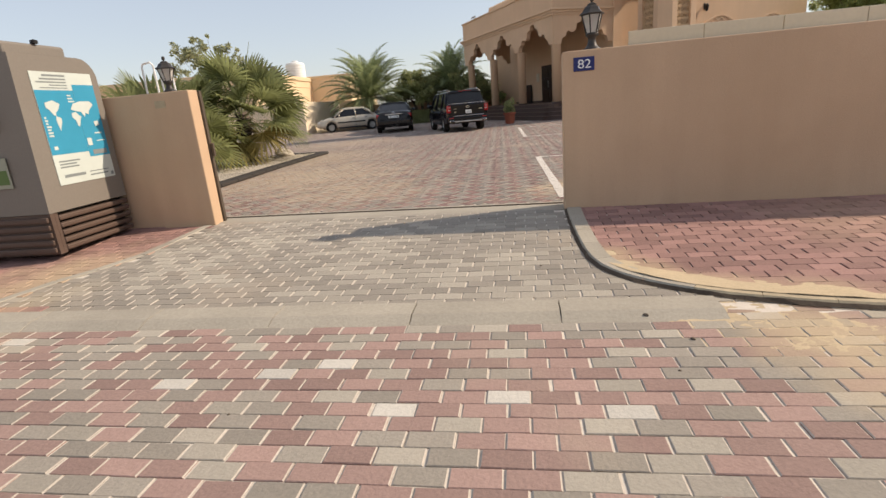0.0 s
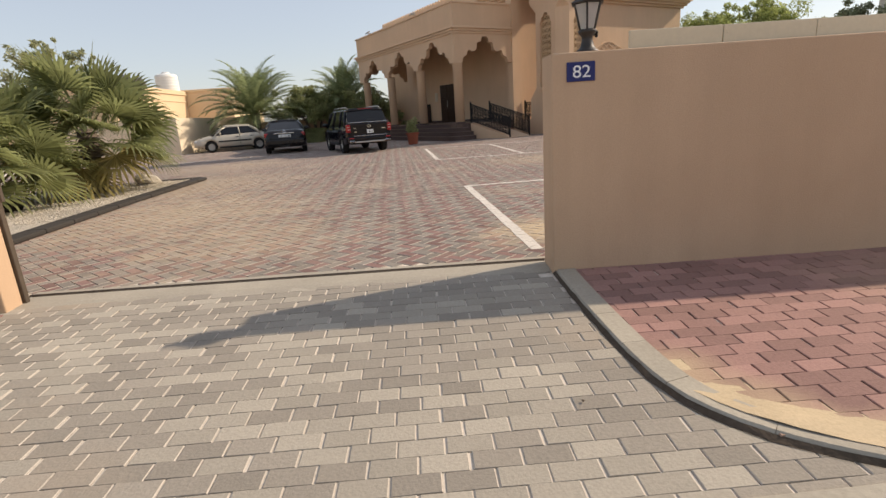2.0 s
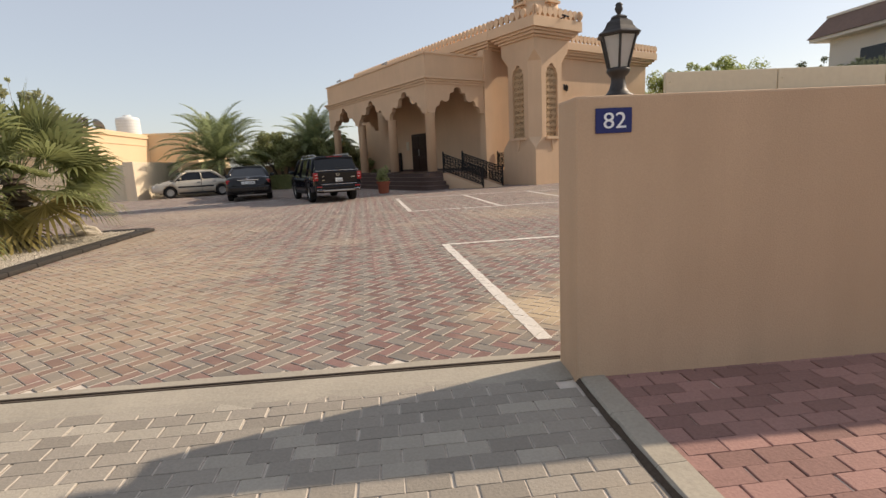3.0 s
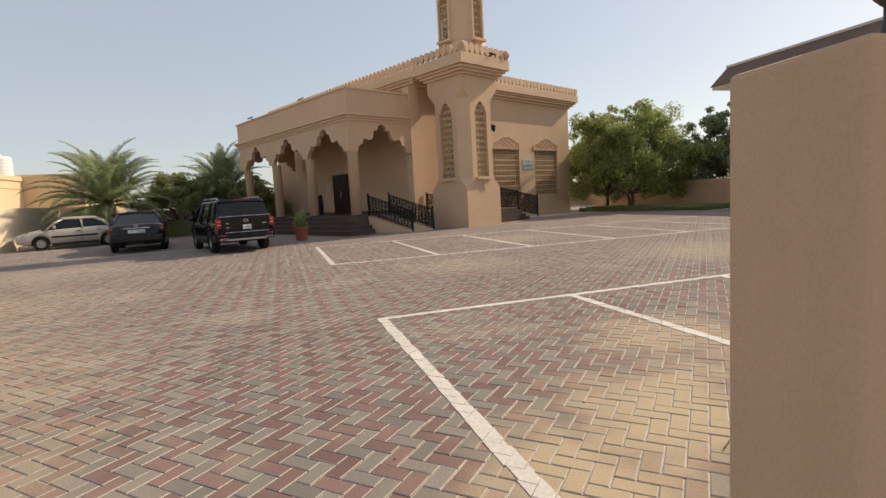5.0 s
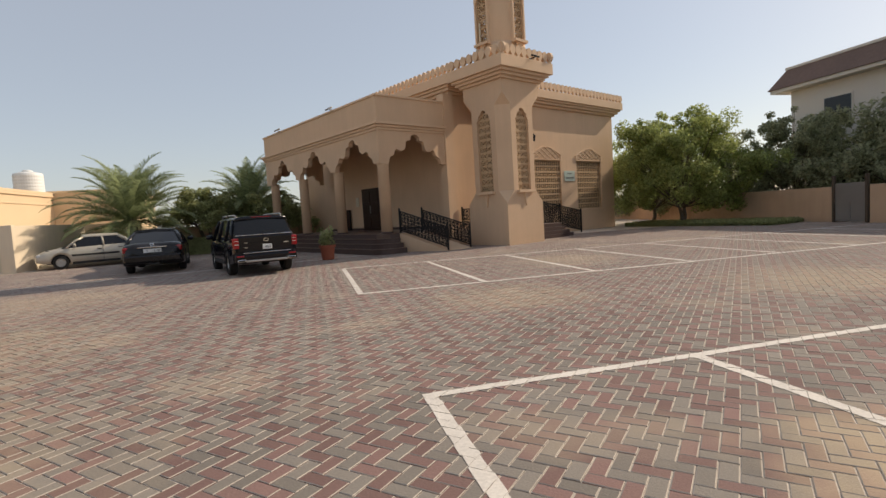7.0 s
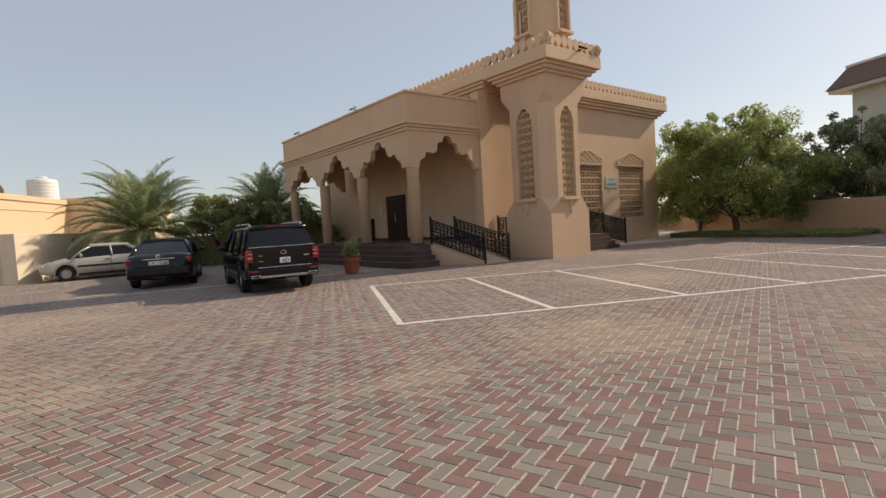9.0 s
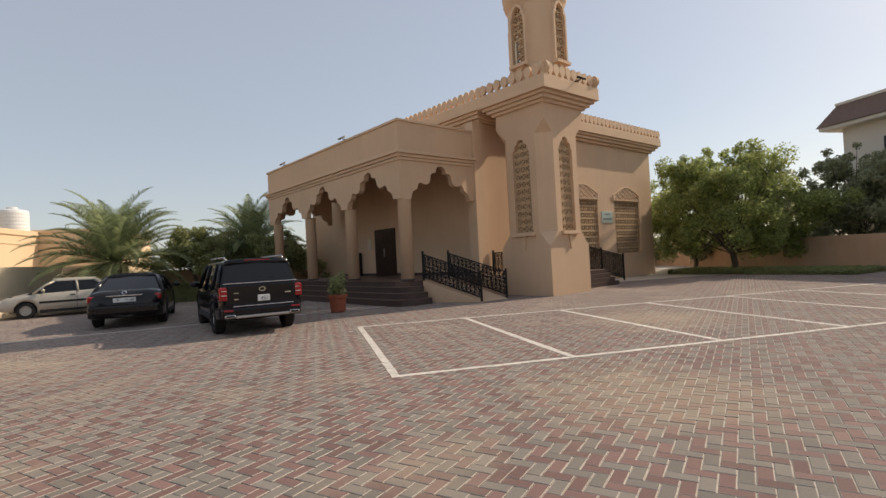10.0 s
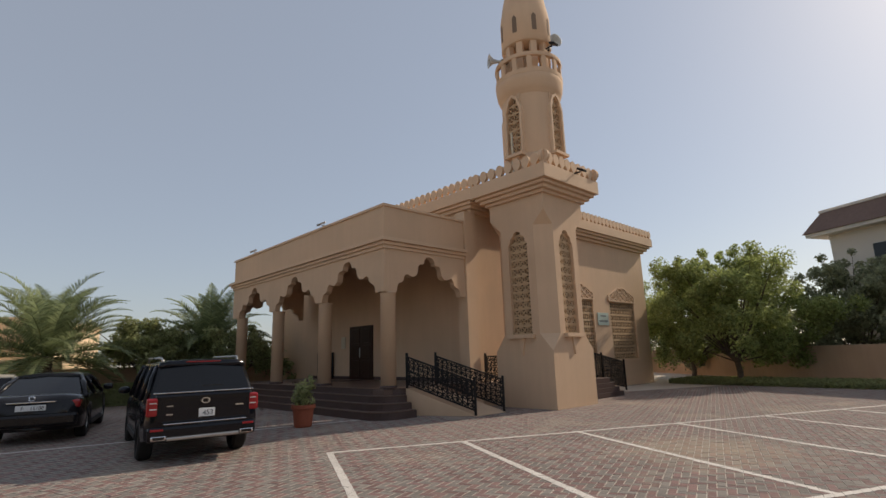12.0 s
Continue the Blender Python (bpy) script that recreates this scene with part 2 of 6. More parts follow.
INK_WHITE = material("white_sign_paint", (0.8, 0.8, 0.8), 0.5, vary=0.03, bump=0)
POSTER_BLUE = material("cyan_poster_print", (0.03, 0.26, 0.4), 0.5, vary=0.06, grain=8, bump=0)
POSTER_WHITE = material("white_poster_print", (0.52, 0.56, 0.52), 0.5, vary=0.06, grain=8, bump=0)
INK_GREY = material("grey_print", (0.2, 0.22, 0.22), 0.6, vary=0.05, bump=0)
FADED_PRINT = material("faded_print", (0.3, 0.31, 0.24), 0.6, vary=0.1, grain=8, bump=0)
INK_GREEN = material("green_print", (0.1, 0.16, 0.05), 0.6, vary=0.1, bump=0)
TANK_WHITE = material("white_plastic_tank", (0.72, 0.72, 0.7), 0.5, vary=0.05, bump=0.02)
METAL_GREY = material("dull_grey_metal", (0.3, 0.29, 0.28), 0.5, metal=0.6, vary=0.15, bump=0.05)
# Pot soil; its brown also carries the painted shade along the curved kerb.
SOIL_SHADE = material("brown_soil", (0.075, 0.055, 0.04), 0.95, vary=0.3, bump=0.5)

# ---- mesh helpers ----
def part(name, bm, material, parent=None, label="", smooth=False, at=None):
    me = bpy.data.meshes.new(name)
    bmesh.ops.recalc_face_normals(bm, faces=bm.faces)
    bm.to_mesh(me)
    bm.free()
    for m in (material if isinstance(material, (list, tuple)) else [material]):
        me.materials.append(m)
    if smooth:
        for p in me.polygons:
            p.use_smooth = True
    ob = new(name, me)
    if parent is not None:
        ob.parent = parent
    if at is not None:
        ob.matrix_basis = at
    if label:
        ob["label"] = label
    return ob


def thing(name, m, label, category, group="", kind=""):
    ob = new(name)
    ob.matrix_basis = m
    return tagged(ob, label, category, group, kind)


def box(bm, lo, hi, bevel=0.0, m=None, idx=0):
    """An axis-aligned box from lo to hi, bevelled, under the pose m."""
    lo, hi = Vector(lo), Vector(hi)
    r = bmesh.ops.create_cube(bm, size=1.0)
    vs = r["verts"]
    for w in vs:
        w.co = Vector((lo[i] + (w.co[i] + 0.5) * (hi[i] - lo[i]) for i in range(3)))
    if m is not None:
        bmesh.ops.transform(bm, matrix=m, verts=vs)
    faces = list({f for w in vs for f in w.link_faces})
    for f in faces:
        f.material_index = idx
    if bevel:
        edges = list({e for w in vs for e in w.link_edges})
        bmesh.ops.bevel(bm, geom=edges, offset=bevel, segments=2, affect="EDGES", profile=0.5)
    return vs


def boxes(*items, bevel=0.0):
    bm = bmesh.new()
    for lo, hi in items:
        box(bm, lo, hi, bevel)
    return bm


def lathe(profile, steps=32, bm=None, m=None, cap=True):
    """Turns (radius, z) pairs about z."""
    bm = bm or bmesh.new()
    rings = []
    for r, z in profile:
        if r < 1e-5:
            rings.append([bm.verts.new((0, 0, z))])
        else:
            rings.append([bm.verts.new((r * math.cos(2 * math.pi * k / steps), r * math.sin(2 * math.pi * k / steps), z)) for k in range(steps)])
    for a, b in zip(rings, rings[1:]):
        for k in range(steps):
            j = (k + 1) % steps
            if len(a) == 1 and len(b) == 1:
                continue
            if len(a) == 1:
                bm.faces.new((a[0], b[j], b[k]))
            elif len(b) == 1:
                bm.faces.new((a[k], a[j], b[0]))
            else:
                bm.faces.new((a[k], a[j], b[j], b[k]))
    if cap:
        for ring in (rings[0], rings[-1]):
            if len(ring) > 2:
                bm.faces.new(ring)
    if m is not None:
        bmesh.ops.transform(bm, matrix=m, verts=[w for r in rings for w in r])
    return bm


def prism(outline, depth, bm=None, m=None):
    """A flat outline in x, z pushed from y = 0 to y = depth."""
    bm = bm or bmesh.new()
    a = [bm.verts.new((x, 0, z)) for x, z in outline]
    b = [bm.verts.new((x, depth, z)) for x, z in outline]
    bm.faces.new(a)
    bm.faces.new(list(reversed(b)))
    for i in range(len(a)):
        j = (i + 1) % len(a)
        bm.faces.new((a[i], b[i], b[j], a[j]))
    if m is not None:
        bmesh.ops.transform(bm, matrix=m, verts=a + b)
    return bm


def clip(poly, nx, ny, d):
    """The part of a convex polygon where nx * x + ny * y <= d."""
    out = []
    for (ax, ay), (bx, by) in zip(poly, poly[1:] + poly[:1]):
        da, db = nx * ax + ny * ay - d, nx * bx + ny * by - d
        if da <= 0:
            out.append((ax, ay))
        if (da < 0) != (db < 0) and da != db:
            t = da / (da - db)
            out.append((ax + (bx - ax) * t, ay + (by - ay) * t))
    return out


def tube(bm, points, radius, sides=6, taper=None):
    """A round bar along points."""
    rings, n = [], len(points)
    for i, p in enumerate(points):
        p = Vector(p)
        way = (Vector(points[min(i + 1, n - 1)]) - Vector(points[max(i - 1, 0)])).normalized()
        side = way.cross(Vector((0, 0, 1)))
        side = side.normalized() if side.length > 1e-4 else Vector((1, 0, 0))
        up = side.cross(way)
        r = radius if taper is None else radius + (taper - radius) * i / max(1, n - 1)
        rings.append([bm.verts.new(p + r * (math.cos(2 * math.pi * k / sides) * side + math.sin(2 * math.pi * k / sides) * up)) for k in range(sides)])
    for a, b in zip(rings, rings[1:]):
        for k in range(sides):
            bm.faces.new((a[k], a[(k + 1) % sides], b[(k + 1) % sides], b[k]))
    bm.faces.new(rings[0])
    bm.faces.new(rings[-1])
    return bm


def mesh_from(name, verts, faces, mats, indices=None, smooth=False):
    me = bpy.data.meshes.new(name)
    me.from_pydata(verts, [], faces)
    for m in mats:
        me.materials.append(m)
    if indices is not None:
        me.polygons.foreach_set("material_index", indices)
    if smooth:
        me.polygons.foreach_set("use_smooth", [True] * len(me.polygons))
    me.update()
    return me


# ---- frames of reference ----
FRONT = pose(0.67, 6.20, 0, 0, 0, -4.0)         # the gate's line: x along the street wall, y inwards
MOSQUE = pose(7.25, 25.65, 0, 0, 0, 25.7)       # x along the prayer hall's front, y inwards, from the minaret's near corner


def street_z(y):
    """Height of the paving outside the gate: a ramp that falls from the gate to the street."""
    return -0.12 * min(1.0, max(0.0, (6.3 - y) / 2.55))

# ---- ground ----
bm = bmesh.new()
rows = [(-2500, -0.129), (-2.5, -0.127), (0.08, -0.0085), (2500, -0.0085)]
cols = [-2500, 2500]
grid = [[bm.verts.new(FRONT @ Vector((x, y, z))) for x in cols] for y, z in rows]
for a, b in zip(grid, grid[1:]):
    bm.faces.new((a[0], a[1], b[1], b[0]))
tagged(part("ground", bm, SAND), "pale sandy ground reaching to the horizon", "ground", kind="structure")


# ---- street wall and gate ----
def front_wall(name, x0, x1, height, label, thick=0.3):
    bm = bmesh.new()
    box(bm, (x0, 0, -0.15), (x1, thick, height), 0.012)
    ob = part(name, bm, WALL_STUCCO)
    ob.matrix_basis = FRONT
    return tagged(ob, label, "wall", kind="structure")


front_wall("wall_street_right", 0.0, 24.0, 1.56, "tan stucco boundary wall beside the open gate")
front_wall("wall_street_left", -12.0, -4.1, 1.56, "tan stucco boundary wall end beside the gate", 0.17)

# ---- mosque ----
mosque = thing("mosque", MOSQUE, "tan stucco mosque with an arcaded porch and a round minaret", "mosque")


def cornice(bm, x0, y0, x1, y1, z, steps):
    """Stepped moulding round a rectangle: (height, overhang) from below."""
    for h, o in steps:
        box(bm, (x0 - o, y0 - o, z), (x1 + o, y1 + o, z + h - 0.002), 0.012)
        z += h
    return z


def lobed_arch(half, spring, apex):
    """The underside of a lobed arch from left to right, as x, z about its middle."""
    rise = apex - spring
    marks = [(-1.0, 0.0), (-0.98, 0.12), (-0.94, 0.22), (-0.86, 0.25), (-0.8, 0.3), (-0.77, 0.42), (-0.7, 0.48), (-0.62, 0.45), (-0.54, 0.42), (-0.46, 0.44), (-0.39, 0.5), (-0.36, 0.62), (-0.35, 0.71), (-0.3, 0.78), (-0.22, 0.78), (-0.17, 0.8), (-0.155, 0.9), (-0.1, 0.975), (0.0, 1.0)]
    left = [(half * a, spring + rise * b) for a, b in marks]
    return left + [(-x, z) for x, z in reversed(left[:-1])]


def arch_panel(width, z0, z1, half, apex, depth):
    """A wall panel, x from 0 to width, whose lower edge is a lobed arch."""
    mid = width / 2
    under = [(mid + x, z) for x, z in lobed_arch(half, z0, apex)]
    return prism([(0, z0)] + under + [(width, z0), (width, z1), (0, z1)], depth)


def lattice(width, height, nx, nz, bar=0.035, thick=0.05, lacy=True):
    """A pierced screen in x, z: crossing bars with a diagonal cross or a bar in each cell."""
    bm = bmesh.new()
    cx, cz = width / nx, height / nz
    for i in range(nx + 1):
        box(bm, (i * cx - bar / 2, 0, 0), (i * cx + bar / 2, thick, height))
    for k in range(nz + 1):
        box(bm, (0, -0.004, k * cz - bar * 0.9), (width, thick + 0.004, k * cz + bar * 0.9))
    for i in range(nx):
        for k in range(nz):
            m = Matrix.Translation((cx * (i + 0.5), 0, cz * (k + 0.5)))
            if lacy:
                run, a = math.hypot(cx, cz) / 2, math.degrees(math.atan2(cz, cx))
                for s in (a, -a):
                    box(bm, (-run, 0.006, -bar / 2), (run, thick - 0.006, bar / 2), m=m @ pose(0, 0, 0, 0, s, 0))
            else:
                box(bm, (-cx * 0.1, 0.004, -cz * 0.26), (cx * 0.1, thick - 0.004, cz * 0.26), m=m)
                box(bm, (-cx * 0.22, 0.006, -cz * 0.08), (cx * 0.22, thick - 0.006, cz * 0.08), m=m)
    return bm


# prayer hall: walls on four sides, flat roof behind the parapet
HX0, HX1, HY0, HY1, HTOP = 0.0, 12.45, 3.0, 17.0, 6.32
for lo, hi in (((HX0, HY0, 0), (HX0 + 0.3, HY1, HTOP)), ((HX1 - 0.3, HY0, 0), (HX1, HY1, HTOP)), ((HX0 + 0.3, HY1 - 0.3, 0), (HX1 - 0.3, HY1, HTOP))):
    part("wall", boxes((lo, hi)), STUCCO, mosque)


def hall_window(x0, x1, z0, z1, peak):
    """A square-headed opening with a pierced screen, under a proud six-sided lattice panel."""
    win = part("window", lattice(x1 - x0, z1 - z0, 7, 9, 0.05, 0.04, False), SCREEN, mosque, "pierced tan lattice window screen", at=pose(x0, HY0 + 0.06, z0))
    back = win.matrix_basis.inverted()
    # Near-black sheet stands in for the unlit hall behind the screen.
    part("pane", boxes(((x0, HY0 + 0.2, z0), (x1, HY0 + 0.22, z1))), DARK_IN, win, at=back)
    mid, run, rise = (x0 + x1) / 2, (x1 - x0) / 2 + 0.1, peak - z1
    edge = [(-run, 0.0), (-run, 0.38 * rise), (-0.28 * run, 0.94 * rise), (0, rise), (0.28 * run, 0.94 * rise), (run, 0.38 * rise), (run, 0.0)]
    bm = bmesh.new()
    inner = [(x * 0.9, 0.05 + z * 0.84) for x, z in edge]
    ring = list(zip(edge, edge[1:] + edge[:1], inner, inner[1:] + inner[:1]))
    for p, q, u, v in ring:
        prism([p, q, v, u], 0.05, bm)
    for slope in (1, -1):
        for c in range(-9, 10):
            bar = [(-run, c * 0.26 - slope * run * 0.62), (run, c * 0.26 + slope * run * 0.62), (run, c * 0.26 + slope * run * 0.62 + 0.055), (-run, c * 0.26 - slope * run * 0.62 + 0.055)]
            for (ax, az), (bx, bz) in zip(inner, inner[1:] + inner[:1]):
                nx, nz = -(bz - az), bx - ax
                bar = clip(bar, nx, nz, nx * ax + nz * az) if nx * (0 - ax) + nz * (0.4 * rise - az) < 0 else clip(bar, -nx, -nz, -nx * ax - nz * az)
                if len(bar) < 3:
                    break
            if len(bar) >= 3:
                prism(bar, 0.03, bm, pose(0, 0.012 + 0.004 * slope, 0))
    bmesh.ops.transform(bm, matrix=pose(mid, HY0 - 0.05, z1 + 0.02), verts=bm.verts)
    part("pediment", bm, STUCCO_TRIM, win, "raised diamond lattice panel over the window", at=back)
    part("sill", boxes(((x0 - 0.04, HY0 - 0.03, z0 - 0.07), (x1 + 0.04, HY0 + 0.2, z0 - 0.003)), bevel=0.01), STUCCO_TRIM, win, at=back)


def hall_front(x_open, z0, z1, peak):
    """The hall's front wall, in piers, sills and heads, so that each window opening goes through it."""
    edges = [HX0 + 0.3] + [x for pair in x_open for x in pair] + [HX1 - 0.3]
    for a, b in zip(edges[::2], edges[1::2]):
        part("wall", boxes(((a, HY0, 0), (b, HY0 + 0.3, HTOP))), STUCCO, mosque)
    for a, b in x_open:
        part("wall", boxes(((a, HY0, 0), (b, HY0 + 0.3, z0))), STUCCO, mosque)
        part("wall", boxes(((a, HY0, z1), (b, HY0 + 0.3, HTOP))), STUCCO, mosque)


OPENINGS = [(5.2, 7.45), (8.85, 11.15)]
hall_front(OPENINGS, 1.17, 3.72, 4.42)
for a, b in OPENINGS:
    hall_window(a, b, 1.17, 3.72, 4.42)
bm = bmesh.new()
cornice(bm, HX0, HY0, HX1, HY1, HTOP, [(0.12, 0.12), (0.12, 0.26), (0.1, 0.36), (0.4, 0.46)])
part("cornice", bm, STUCCO_TRIM, mosque)
part("pilaster", boxes(((-0.45, HY0 - 0.13, 0), (0.08, HY0 + 0.3, HTOP - 0.002)), bevel=0.01), STUCCO, mosque)
RIM = HTOP + 0.74

# merlons
def merlon_mesh():
    pts = [(-0.05, 0.0), (-0.05, 0.05), (-0.095, 0.1), (-0.14, 0.16), (-0.152, 0.22), (-0.142, 0.29), (-0.105, 0.36), (-0.05, 0.405), (0.0, 0.42)]
    ring = pts + [(-x, z) for x, z in reversed(pts[:-1])]
    bm = prism(ring, 0.11)
    me = bpy.data.meshes.new("merlon")
    bmesh.ops.recalc_face_normals(bm, faces=bm.faces)
    bm.to_mesh(me)
    bm.free()
    me.materials.append(STUCCO_TRIM)
    return me


MERLON = merlon_mesh()


def merlons(x0, y0, x1, y1, z, pitch=0.31):
    a, b = Vector((x0, y0, z)), Vector((x1, y1, z))
    n = int((b - a).length / pitch)
    turn = math.degrees(math.atan2(y1 - y0, x1 - x0))
    for k in range(n + 1):
        ob = new("merlon", MERLON)
        ob.parent = mosque
        ob.matrix_basis = Matrix.Translation(a.lerp(b, k / n)) @ pose(0, -0.05, 0, 0, 0, turn)


merlons(2.9, HY0 - 0.36, HX1 + 0.36, HY0 - 0.36, RIM)
merlons(HX0 - 0.36, HY1, HX0 - 0.36, HY0 - 0.36, RIM)
PX1 = -0.452
part("roof", boxes(((HX0 + 0.3, HY0 + 0.3, 6.0), (HX1 - 0.3, HY1 - 0.3, 6.3))), CREAM, mosque)

# minaret base: a square block, a shaft with cut corners, a square head
TW = 2.12


def tower_ring(c, grow=0.0):
    lo, hi = -grow, TW + grow
    return [(lo + c, lo), (hi - c, lo), (hi, lo + c), (hi, hi - c), (hi - c, hi), (lo + c, hi), (lo, hi - c), (lo, lo + c)]


bm = bmesh.new()
levels = [(0.0, 0.002), (1.62, 0.002), (2.12, 0.42)]
rings = [[bm.verts.new((x, y, z)) for x, y in tower_ring(c)] for z, c in levels]
for a, b in zip(rings, rings[1:]):
    for k in range(8):
        bm.faces.new((a[k], a[(k + 1) % 8], b[(k + 1) % 8], b[k]))
bm.faces.new(rings[0]), bm.faces.new(rings[-1])
part("tower_base", bm, STUCCO, mosque)
bm = bmesh.new()
levels = [(5.4, 0.42), (5.82, 0.002), (HTOP, 0.002)]
rings = [[bm.verts.new((x, y, z)) for x, y in tower_ring(c)] for z, c in levels]
for a, b in zip(rings, rings[1:]):
    for k in range(8):
        bm.faces.new((a[k], a[(k + 1) % 8], b[(k + 1) % 8], b[k]))
bm.faces.new(rings[0]), bm.faces.new(rings[-1])
part("tower_head", bm, STUCCO, mosque)
bm = bmesh.new()
cornice(bm, 0, 0, TW, TW, HTOP, [(0.1, 0.1), (0.11, 0.22), (0.1, 0.33), (0.43, 0.45)])
part("tower_cornice", bm, STUCCO_TRIM, mosque)
for x0, y0, x1, y1 in ((-0.36, -0.36, TW + 0.36, -0.36), (-0.36, TW + 0.3, -0.36, -0.36), (TW + 0.36, -0.36, TW + 0.36, TW + 0.3)):
    merlons(x0, y0, x1, y1, RIM)
# shaft: a slender niche on each side
SH0, SH1, NW, NZ0, NZ1 = 2.12, 5.4, 0.37, 2.13, 5.3
niche = [(-NW, NZ0), (-NW, NZ1 - 0.55), (-NW * 0.98, NZ1 - 0.42), (-NW * 0.8, NZ1 - 0.34), (-NW * 0.72, NZ1 - 0.2), (-NW * 0.42, NZ1 - 0.14), (-NW * 0.3, NZ1 - 0.04), (0, NZ1)]
for turn in range(4):
    m = pose(TW / 2, TW / 2, 0, 0, 0, 90 * turn)
    half = TW / 2 - 0.42
    for s in (1, -1):
        outline = [(s * x, z) for x, z in [(-half, SH0 + 0.001), (-NW, SH0 + 0.001)] + niche + [(0, SH1 - 0.001), (-half, SH1 - 0.001)]]
        part("shaft_side", prism(outline, 0.22, m=m @ pose(0, -TW / 2, 0)), STUCCO, mosque)
    bm = bmesh.new()
    c = 0.42
    pts = [(half, -TW / 2), (TW / 2, -half), (TW / 2 - 0.22, -half), (half, -TW / 2 + 0.22)]
    lo = [bm.verts.new((x, y, SH0)) for x, y in pts]
    hi = [bm.verts.new((x, y, SH1)) for x, y in pts]
    bm.faces.new(lo), bm.faces.new(hi)
    for k in range(4):
        bm.faces.new((lo[k], lo[(k + 1) % 4], hi[(k + 1) % 4], hi[k]))
    bmesh.ops.transform(bm, matrix=m, verts=bm.verts)
    part("shaft_corner", bm, STUCCO, mosque)
    win = part("shaft_window", lattice(2 * NW, NZ1 - NZ0 - 0.12, 3, 12, 0.042, 0.06), SCREEN, mosque, "slender pierced lattice window", at=m @ pose(-NW, -TW / 2 + 0.1, NZ0))
    bm = prism([(-NW - 0.1, NZ0 - 0.12), (NW + 0.1, NZ0 - 0.12), (NW + 0.1, NZ0 - 0.01), (-NW - 0.1, NZ0 - 0.01)], 0.2, m=pose(0, -0.14, 0))
    prism([(-0.1, NZ0 - 0.12), (0, NZ0 - 0.62), (0.1, NZ0 - 0.12)], 0.1, bm, pose(0, -0.06, 0))
    part("sill", bm, STUCCO_TRIM, mosque, at=m @ pose(0, -TW / 2, 0))
# Added near-black block; its colour gives the shaft's inner shade behind the lattices.
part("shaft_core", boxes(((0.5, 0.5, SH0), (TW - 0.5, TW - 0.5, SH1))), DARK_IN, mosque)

# minaret drum, balcony, lantern and pointed cap
NX, NY = TW / 2 + 0.13, TW / 2 - 0.02
part("drum_foot", lathe([(0.99, RIM), (0.985, 7.9), (0.84, 7.9)], 48), STUCCO, mosque, smooth=True, at=pose(NX, NY, 0))
part("drum_head", lathe([(0.84, 9.96), (0.98, 9.96), (0.985, 10.02), (1.06, 10.1), (1.11, 10.25), (1.14, 10.45), (1.15, 10.62), (1.12, 10.64)], 48), STUCCO, mosque, smooth=True, at=pose(NX, NY, 0))
for k in range(4):
    bm = bmesh.new()
    rows = []
    for j in range(13):
        a = radians(90 * k + 16 + 58 * j / 12)
        ring = [bm.verts.new((r * math.sin(a), -r * math.cos(a), z)) for r, z in ((0.985, 7.88), (0.98, 9.98), (0.84, 9.98), (0.84, 7.88))]
        rows.append(ring)
    for r0, r1 in zip(rows, rows[1:]):
        for q in range(4):
            bm.faces.new((r0[q], r0[(q + 1) % 4], r1[(q + 1) % 4], r1[q]))
    bm.faces.new(rows[0]), bm.faces.new(rows[-1])
    bmesh.ops.recalc_face_normals(bm, faces=bm.faces)
    part("drum_wall", bm, STUCCO, mosque, at=pose(NX, NY, 0))
for k in range(14):
    part("baluster", boxes(((-0.085, -1.13, 10.64), (0.085, -1.05, 11.26)), bevel=0.008), STUCCO, mosque, at=pose(NX, NY, 0, 0, 0, 360 / 14 * k))
bm = bmesh.new()
lathe([(1.05, 10.62), (1.155, 10.62), (1.155, 10.78), (1.05, 10.78), (1.05, 10.62)], 48, bm, cap=False)
lathe([(1.04, 11.22), (1.15, 11.22), (1.16, 11.28), (1.15, 11.36), (1.04, 11.36), (1.04, 11.22)], 48, bm, cap=False)
part("balcony", bm, STUCCO, mosque, at=pose(NX, NY, 0))
part("balcony_floor", lathe([(1.04, 10.64), (1.04, 10.7)], 32), STUCCO, mosque, at=pose(NX, NY, 0))
for k in range(10):
    part("lantern_pier", boxes(((-0.11, -0.8, 10.7), (0.11, -0.6, 12.05)), bevel=0.01), STUCCO, mosque, at=pose(NX, NY, 0, 0, 0, 36 * k))
part("lantern_core", lathe([(0.22, 10.7), (0.22, 12.05)], 20), STUCCO, mosque, smooth=True, at=pose(NX, NY, 0))
part("cap", lathe([(0.84, 12.0), (0.87, 12.03), (0.87, 13.1), (0.85, 13.25), (0.74, 13.9), (0.6, 14.5), (0.42, 15.1), (0.2, 15.8), (0.08, 16.2), (0.05, 16.6), (0.1, 16.7), (0.05, 16.8), (0.0, 17.1)], 40), STUCCO, mosque, smooth=True, at=pose(NX, NY, 0))
for k in range(8):
    # Flat brown prism in place of a cut recess; its shade is colour.
    bm = prism([(-0.08, 12.35), (-0.08, 12.9), (0, 13.02), (0.08, 12.9), (0.08, 12.35)], 0.06)
    part("cap_slot", bm, SLOT_SHADE, mosque, "arched slot with its shade painted in brown", at=pose(NX, NY, 0, 0, 0, 45 * k + 12) @ pose(0, -0.876, 0))
